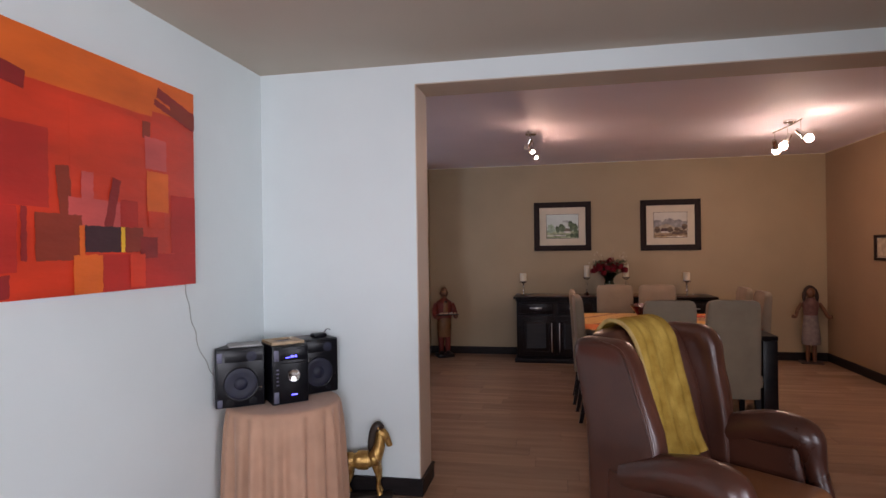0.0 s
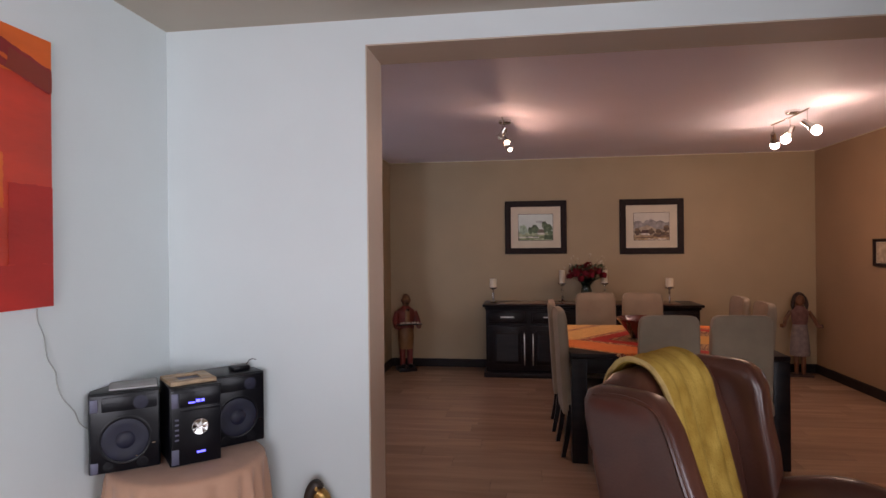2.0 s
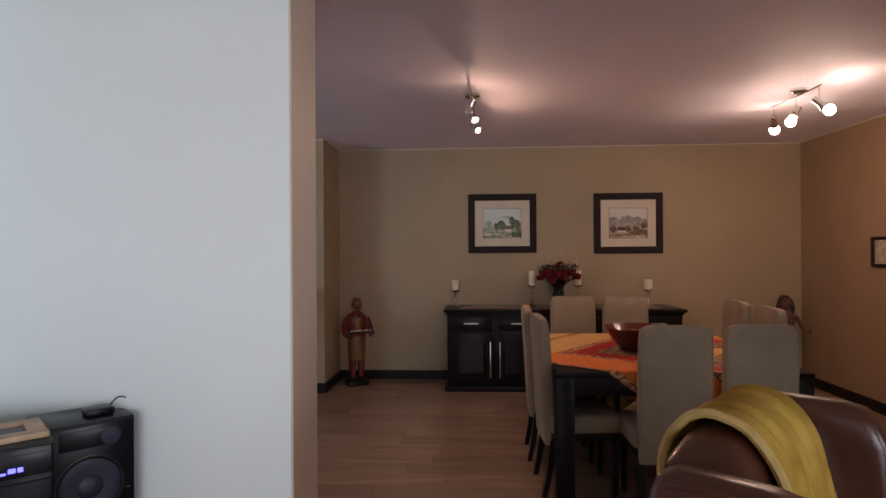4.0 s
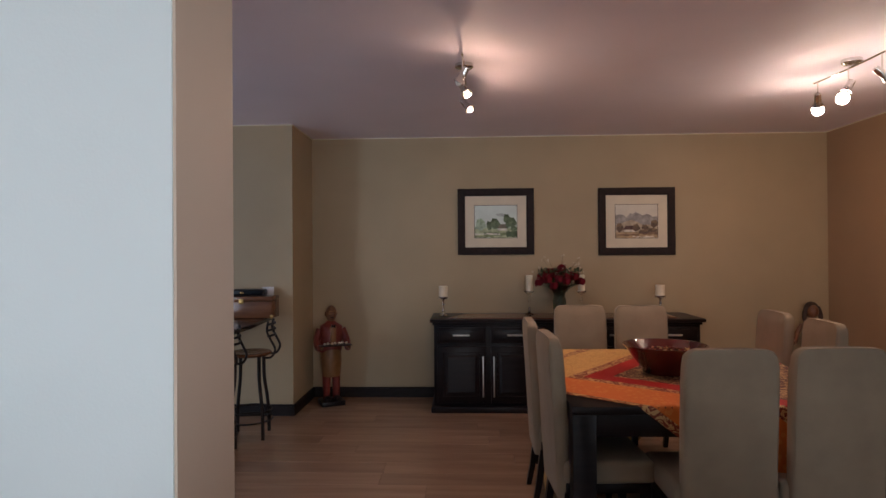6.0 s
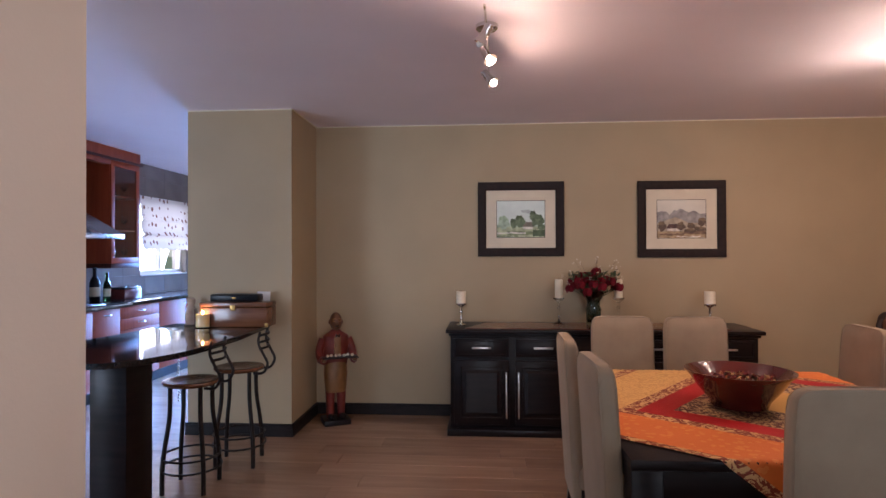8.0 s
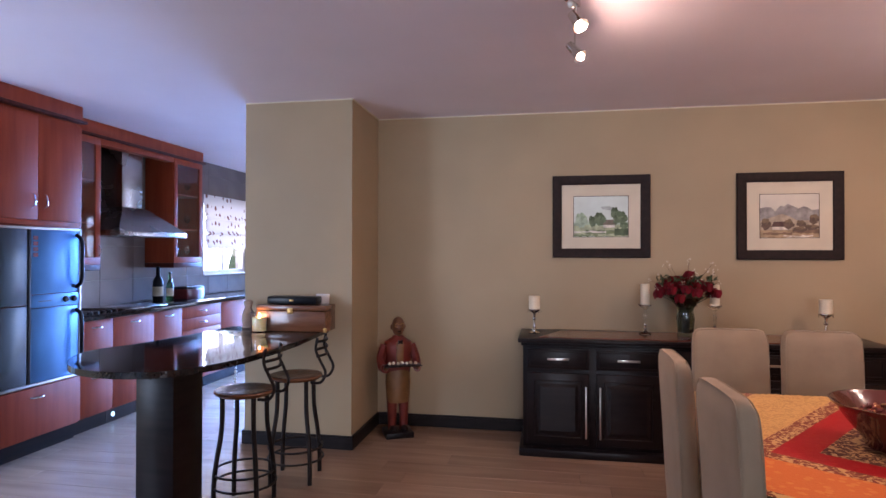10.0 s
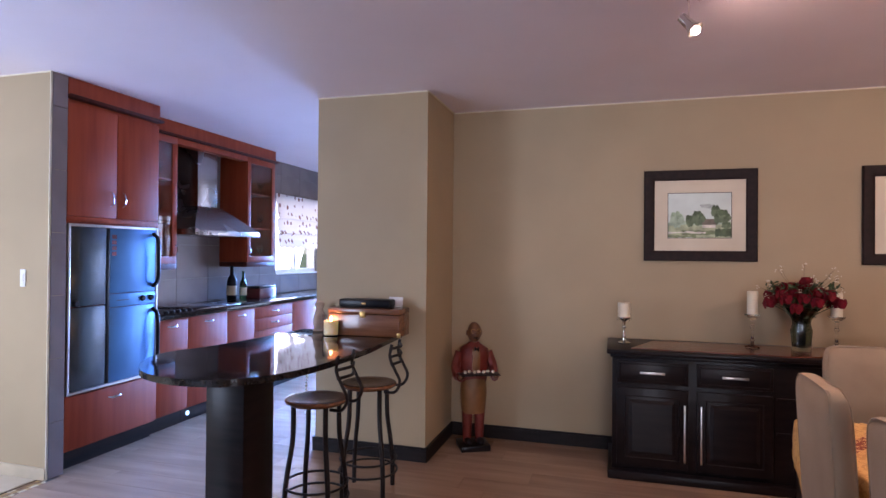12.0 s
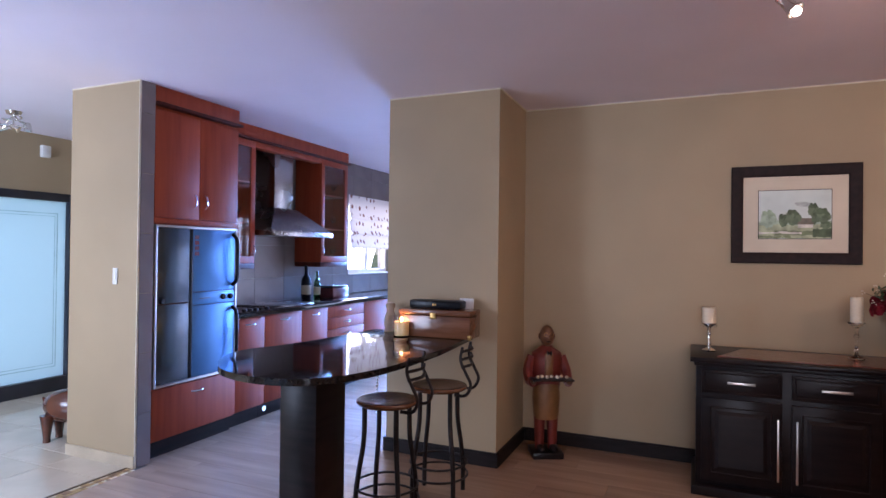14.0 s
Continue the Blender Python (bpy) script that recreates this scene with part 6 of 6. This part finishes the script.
# garden outside the kitchen window
rng = random.Random(12)
for k in range(3):
    tr = thing("tree", -7.5 - 1.5 * k, 10.0 + 2.6 * k, -0.2, 0, "leafy green garden tree outside the kitchen window", "tree", "garden trees")
    bm = bmesh.new()
    tube(bm, arc([(0, 0, 0), (0.05, 0, 1.0), (-0.05, 0.1, 2.0), (0.1, 0.1, 2.9)], 4), [0.14 - 0.009 * i for i in range(13)], 8)
    for q in range(6):
        a = q * 1.05
        tube(bm, [(0, 0, 1.5 + 0.18 * q), (0.5 * math.cos(a), 0.5 * math.sin(a), 2.1 + 0.18 * q), (0.95 * math.cos(a), 0.95 * math.sin(a), 2.5 + 0.18 * q)], [0.05, 0.035, 0.015], 6)
    part("trunk", bm, DARKWOOD, tr)
    bm = bmesh.new()
    for q in range(1500):
        c = Vector((rng.gauss(0, 0.65), rng.gauss(0, 0.65), 2.2 + rng.gauss(0, 0.6)))
        m_ = pose(c.x, c.y, c.z, rng.uniform(0, 360), rng.uniform(0, 360), 0)
        s = 0.07
        bm.faces.new([bm.verts.new(m_ @ Vector(p)) for p in ((-s, 0, 0), (0, -s / 2, 0.01), (s, 0, 0), (0, s / 2, 0.01))])
    part("crown", bm, LEAF, tr, smooth=0)["kind"] = "stuff"

# glazed kitchen door out of sight, added along with its daylight fill
win2 = tagged(new("window_2"), "tall glazed kitchen door added out of view", "", "", "structure")
for q in ((0.0, 0.06, 0, 2.1), (0.97, 1.03, 0.06, 2.04), (1.94, 2.0, 0, 2.1), (0.06, 1.94, 2.04, 2.1), (0.06, 1.94, 0.0, 0.06)):
    boxpart("window_frame", (q[0], q[1], 12.44, 12.50, q[2], q[3]), WHITEP, win2, 0.003)
for a, b in ((0.06, 0.97), (1.03, 1.94)):
    boxpart("pane", (a, b, 12.465, 12.47, 0.06, 2.04), CLEAR, win2, 0).visible_shadow = False

# glazed opening hidden by the pier, added for the north fill
win3 = tagged(new("window_3"), "unseen white-framed glazed door added in the kitchen's end wall", "", "", "structure")
for q in ((-2.95, -2.90, 0.1, 2.2), (-1.40, -1.35, 0.1, 2.2), (-2.175, -2.125, 0.15, 2.15), (-2.90, -1.40, 0.1, 0.15), (-2.90, -1.40, 2.15, 2.2)):
    boxpart("window_frame", (q[0], q[1], 12.44, 12.50, q[2], q[3]), WHITEP, win3, 0.003)

# ---- hall ----
door = tagged(new("door_1"), "dark framed hall door with a pale frosted glass panel", "", "", "structure")
DARKF = mat("blue_black_door_frame", (0.020, 0.022, 0.035), 0.35, var=0.1)
for q in ((8.19, 8.27, 0.0, 2.0), (6.40, 6.48, 0.0, 2.0), (6.48, 8.19, 1.92, 2.0), (6.48, 8.19, 0.0, 0.14)):
    boxpart("door_frame", (HX - 0.10, HX + 0.012, q[0], q[1], q[2], q[3]), DARKF, door, 0.004)
FROST = bpy.data.materials.new("frosted_glass")
FROST.use_nodes = True
_nt = FROST.node_tree
_b = _nt.nodes["Principled BSDF"]
_b.inputs["Base Color"].default_value, _b.inputs["Roughness"].default_value = (0.70, 0.82, 0.83, 1), 0.25
_tr = _nt.nodes.new("ShaderNodeBsdfTranslucent")
_tr.inputs[0].default_value = (0.76, 0.90, 0.93, 1)
_ms = _nt.nodes.new("ShaderNodeMixShader")
_ms.inputs[0].default_value = 0.75
_nt.links.new(_b.outputs[0], _ms.inputs[1]); _nt.links.new(_tr.outputs[0], _ms.inputs[2]); _nt.links.new(_ms.outputs[0], _nt.nodes["Material Output"].inputs[0])
boxpart("frosted_pane", (HX - 0.05, HX - 0.042, 6.48, 8.19, 0.14, 1.92), FROST, door, 0, "pale frosted glass with an etched border")
bm = bmesh.new()
for q in ((8.10, 8.108, 0.24, 1.80), (8.075, 8.081, 0.27, 1.77), (7.0, 8.10, 1.792, 1.80), (7.0, 8.075, 1.765, 1.771), (7.0, 8.10, 0.24, 0.248), (7.0, 8.075, 0.27, 0.276)):
    box(bm, HX - 0.0415, HX - 0.0395, q[0], q[1], q[2], q[3])
part("etched_border", bm, mat("etched_line", (0.45, 0.62, 0.62), 0.6), door)
sn = thing("alarm_sensor", HX + 0.001, 7.93, 2.40, 0, "white rounded alarm sensor high on the hall wall", "sensor")
boxpart("sensor_body", (0, 0.05, -0.045, 0.045, -0.06, 0.06), SWITCH, sn, 0.012)
boxpart("lens", (0.0505, 0.053, -0.03, 0.03, -0.04, 0.01), PAPER, sn, 0.001)
sw = thing("light_switch", -2.735, 6.9145, 1.26, 0, "tall white light switch on the beige wall", "switch")
boxpart("plate", (-0.022, 0.022, -0.008, 0, -0.055, 0.055), SWITCH, sw, 0.003)
boxpart("rocker", (-0.011, 0.011, -0.0115, -0.0085, -0.028, 0.028), SWITCH, sw, 0.001)

hl = thing("hall_ceiling_light", -4.31, 7.18, H, 20, "chrome spiral ceiling light with two spot heads in the hall", "ceiling light")
bm = bmesh.new()
lathe(bm, [(0, -0.03), (0.05, -0.025), (0.06, 0)], 24)
part("base", bm, CHROME, hl)
bm = bmesh.new()
tube(bm, [((0.05 + 0.012 * k / 4) * math.cos(k * 0.5), (0.05 + 0.012 * k / 4) * math.sin(k * 0.5), -0.04 - 0.004 * k) for k in range(26)], 0.006, 6)
part("spiral", bm, CHROME, hl)
for a in (-1, 0, 1):
    bm = bmesh.new()
    lathe(bm, [(0.012, -0.04), (0.02, -0.03), (0.03, 0.03), (0.026, 0.03), (0, 0.01)], 16, 0, pose(0.11 * a, 0.02, -0.13, 0, 60 * a + 120, 20))
    tube(bm, [(0, 0, -0.03), (0.06 * a, 0, -0.09), (0.11 * a, 0.02, -0.12)], 0.005, 6)
    part("spot_head", bm, CHROME, hl)

bm = bmesh.new()
ball(bm, (0, 0, 0.26), 0.20, 0.115, 0.125, 0, 20)
ball(bm, (0.20, 0, 0.27), 0.10, 0.085, 0.09, 0, 14)
lathe(bm, [(0.045, 0), (0.048, 0.06), (0.0, 0.065)], 14, 0, pose(0.28, 0, 0.255, 0, 90, 0))
for sx in (-0.13, 0.12):
    for s in (-1, 1):
        lathe(bm, [(0.026, 0.0), (0.024, 0.03), (0.032, 0.09), (0.05, 0.2)], 12, 0, pose(sx, s * 0.065, 0))
tube(bm, arc([(-0.19, 0, 0.30), (-0.22, 0.01, 0.31), (-0.215, 0.02, 0.27)], 4), 0.007, 6)
solo("pig_statue", bm, mat("polished_red_brown_wood", (0.07, 0.018, 0.009), 0.25, color2=(0.13, 0.036, 0.017), scale=8, coat=0.4), "polished red-brown wooden pig statue on the hall tiles", "statue", at=pose(-3.47, 7.12, 0.0005, 0, 0, 20))

# ---- floor and wall pieces ----
mesh_cache = {}


def piece(nm, sx, sy, sz, mt, parent, x, y, z, bev=0.0012):
    """A bevelled slab whose top centre is at x, y, z; alike slabs share a mesh."""
    key = (nm, round(sx, 3), round(sy, 3), round(sz, 3))
    if key not in mesh_cache:
        bm = bmesh.new()
        h_, k_ = sz, bev
        rows = [[(-sx / 2, -sy / 2, -h_), (sx / 2, -sy / 2, -h_), (sx / 2, sy / 2, -h_), (-sx / 2, sy / 2, -h_)],
                [(-sx / 2, -sy / 2, -k_), (sx / 2, -sy / 2, -k_), (sx / 2, sy / 2, -k_), (-sx / 2, sy / 2, -k_)],
                [(-sx / 2 + k_, -sy / 2 + k_, 0), (sx / 2 - k_, -sy / 2 + k_, 0), (sx / 2 - k_, sy / 2 - k_, 0), (-sx / 2 + k_, sy / 2 - k_, 0)]]
        rings(bm, rows)
        mesh_cache[key] = mesh_of(nm, bm, mt, 0)
    ob = new(nm, mesh_cache[key])
    ob.parent = parent
    ob.location = (x, y, z)
    return ob


PWD, PLN, GAP = 0.192, 1.285, 0.0012
floor_boards = tagged(new("floor_boards"), "warm oak laminate floor boards with fine joints", "", "", "structure")
rg = random.Random(3)
rest = []
row_y = -2.6
while row_y < 12.4:
    y0, y1 = row_y, min(row_y + PWD, 12.4)
    ym_ = (y0 + y1) / 2
    if ym_ < 3.2:
        xa, xb = XL, XR
    elif ym_ < 6.915:
        xa, xb = -2.50, XR
    elif ym_ < YF:
        xa, xb = -2.63, XR
    else:
        xa, xb = -2.63, 2.8
    x = xa - rg.uniform(0, PLN)
    while x < xb:
        a, b = max(x, xa), min(x + PLN, xb)
        if b - a > 0.02:
            if 2.3 < ym_ < 9.6 and a < 4.2:
                piece("floor_plank", b - a - GAP, y1 - y0 - GAP, 0.0035, PLANK, floor_boards, (a + b) / 2, ym_, 0.0, 0.0010)
            else:
                rest.append((a, b, y0, y1))
        x += PLN
    row_y += PWD
vs, fs = [], []
for a, b, y0, y1 in rest:
    n_ = len(vs)
    g = GAP / 2
    for z in (-0.0035, 0.0):
        vs += [(a + g, y0 + g, z), (b - g, y0 + g, z), (b - g, y1 - g, z), (a + g, y1 - g, z)]
    fs += [(n_ + 4, n_ + 5, n_ + 6, n_ + 7), (n_, n_ + 1, n_ + 5, n_ + 4), (n_ + 1, n_ + 2, n_ + 6, n_ + 5), (n_ + 2, n_ + 3, n_ + 7, n_ + 6), (n_ + 3, n_, n_ + 4, n_ + 7)]
me = bpy.data.meshes.new("floor_planks_far")
me.from_pydata(vs, [], fs)
me.materials.append(PLANK)
o = new("floor_planks_far", me)
o.parent = floor_boards
o["kind"] = "stuff"

# hall tiles
hall_floor = tagged(new("floor_hall"), "large glossy cream floor tiles with a mosaic edge strip", "", "", "structure")
TS = 0.5
for i in range(6):
    for j in range(11):
        x0, y0 = HX + i * TS, 3.2 + j * TS
        x1, y1 = min(x0 + TS, -2.575), min(y0 + TS, 8.36)
        if x1 - x0 < 0.03 or y1 - y0 < 0.03:
            continue
        if y0 < 6.915 < y1 and x1 > KX - 0.2:
            if x0 < KX - 0.2 - 0.03:
                piece("floor_tile", KX - 0.2 - x0 - 0.004, y1 - 6.914 - 0.004, 0.0035, TILE_F, hall_floor, (x0 + KX - 0.2) / 2, (6.914 + y1) / 2, 0.0)
            y1 = 6.912
        elif y0 > 6.9 and x1 > KX - 0.2:
            x1 = KX - 0.2
            if x1 - x0 < 0.03:
                continue
        piece("floor_tile", x1 - x0 - 0.004, y1 - y0 - 0.004, 0.0035, TILE_F, hall_floor, (x0 + x1) / 2, (y0 + y1) / 2, 0.0)
piece("floor_tile", 0.146, 0.112, 0.0035, TILE_F, hall_floor, KX - 0.126, 6.971, 0.0)
MOS = [mat("mosaic_" + n, c, 0.35, var=0.1, scale=30) for n, c in (("cream", (0.60, 0.50, 0.34)), ("brown", (0.22, 0.12, 0.05)), ("ochre", (0.42, 0.27, 0.10)))]
vs, fs, mi_ = [], [], []
for k in range(146):
    for j in range(3):
        y0, x0 = 3.25 + k * 0.025, -2.574 + j * 0.0245
        n_ = len(vs)
        for z in (-0.0035, 0.0005):
            vs += [(x0, y0, z), (x0 + 0.0225, y0, z), (x0 + 0.0225, y0 + 0.023, z), (x0, y0 + 0.023, z)]
        fs += [(n_ + 4, n_ + 5, n_ + 6, n_ + 7), (n_, n_ + 1, n_ + 5, n_ + 4), (n_ + 1, n_ + 2, n_ + 6, n_ + 5), (n_ + 2, n_ + 3, n_ + 7, n_ + 6), (n_ + 3, n_, n_ + 4, n_ + 7)]
        mi_ += [rg.choice((0, 0, 1, 2)) if j != 1 else (1 if k % 4 < 2 else 2)] * 5
me = bpy.data.meshes.new("mosaic_strip")
me.from_pydata(vs, [], fs)
for m_ in MOS:
    me.materials.append(m_)
for p, q in zip(me.polygons, mi_):
    p.material_index = q
o = new("mosaic_strip", me)
o.parent = hall_floor
o["kind"] = "stuff"
o["label"] = "brown and cream stone mosaic edge strip"
for q in ((KX - 0.05, XN, 6.903, 6.9145, 0, 0.075),):
    wall("skirting_tile", [q], mat("sand_skirting_tile", (0.47, 0.39, 0.28), 0.3, var=0.06), "cream tile skirting in the hall")

# wall tiles: the flank of the nib and the kitchen wall
kt = tagged(new("wall_tiles"), "glossy taupe kitchen wall tiles in straight courses", "", "", "structure")


def wall_tile(y0, y1, z0, z1, x):
    key = ("wt", round(y1 - y0, 3), round(z1 - z0, 3))
    if key not in mesh_cache:
        bm = bmesh.new()
        w_, h_ = y1 - y0 - 0.003, z1 - z0 - 0.003
        rows = [[(t, -w_ / 2 + k, -h_ / 2 + k), (t, w_ / 2 - k, -h_ / 2 + k), (t, w_ / 2 - k, h_ / 2 - k), (t, -w_ / 2 + k, h_ / 2 - k)] for t, k in ((0.0, 0), (0.007, 0), (0.008, 0.001))]
        rings(bm, rows)
        mesh_cache[key] = mesh_of("wall_tile", bm, TILE_W, 0)
    ob = new("wall_tile", mesh_cache[key])
    ob.parent = kt
    ob.location = (x, (y0 + y1) / 2, (z0 + z1) / 2)


zt_ = [0.0, 0.35, 0.75, 1.15, 1.55, 1.95, 2.35, 2.563]
for a, b in zip(zt_, zt_[1:]):
    wall_tile(6.922, 7.030, a, b, XN)
zk = [0.93, 1.17, 1.50, 1.83, 2.12, 2.40, 2.563]
for a, b in zip(zk, zk[1:]):
    y = 7.84
    while y < 12.3:
        y1 = min(y + 0.45, 12.38)
        segs = [(y, y1)]
        if 1.16 < a < 2.1:
            segs = [(p, q) for p, q in ((y, min(y1, 10.44)), (max(y, 11.56), y1)) if q - p > 0.03]
        for p, q in segs:
            wall_tile(p, q, a, b, KX)
        y += 0.45
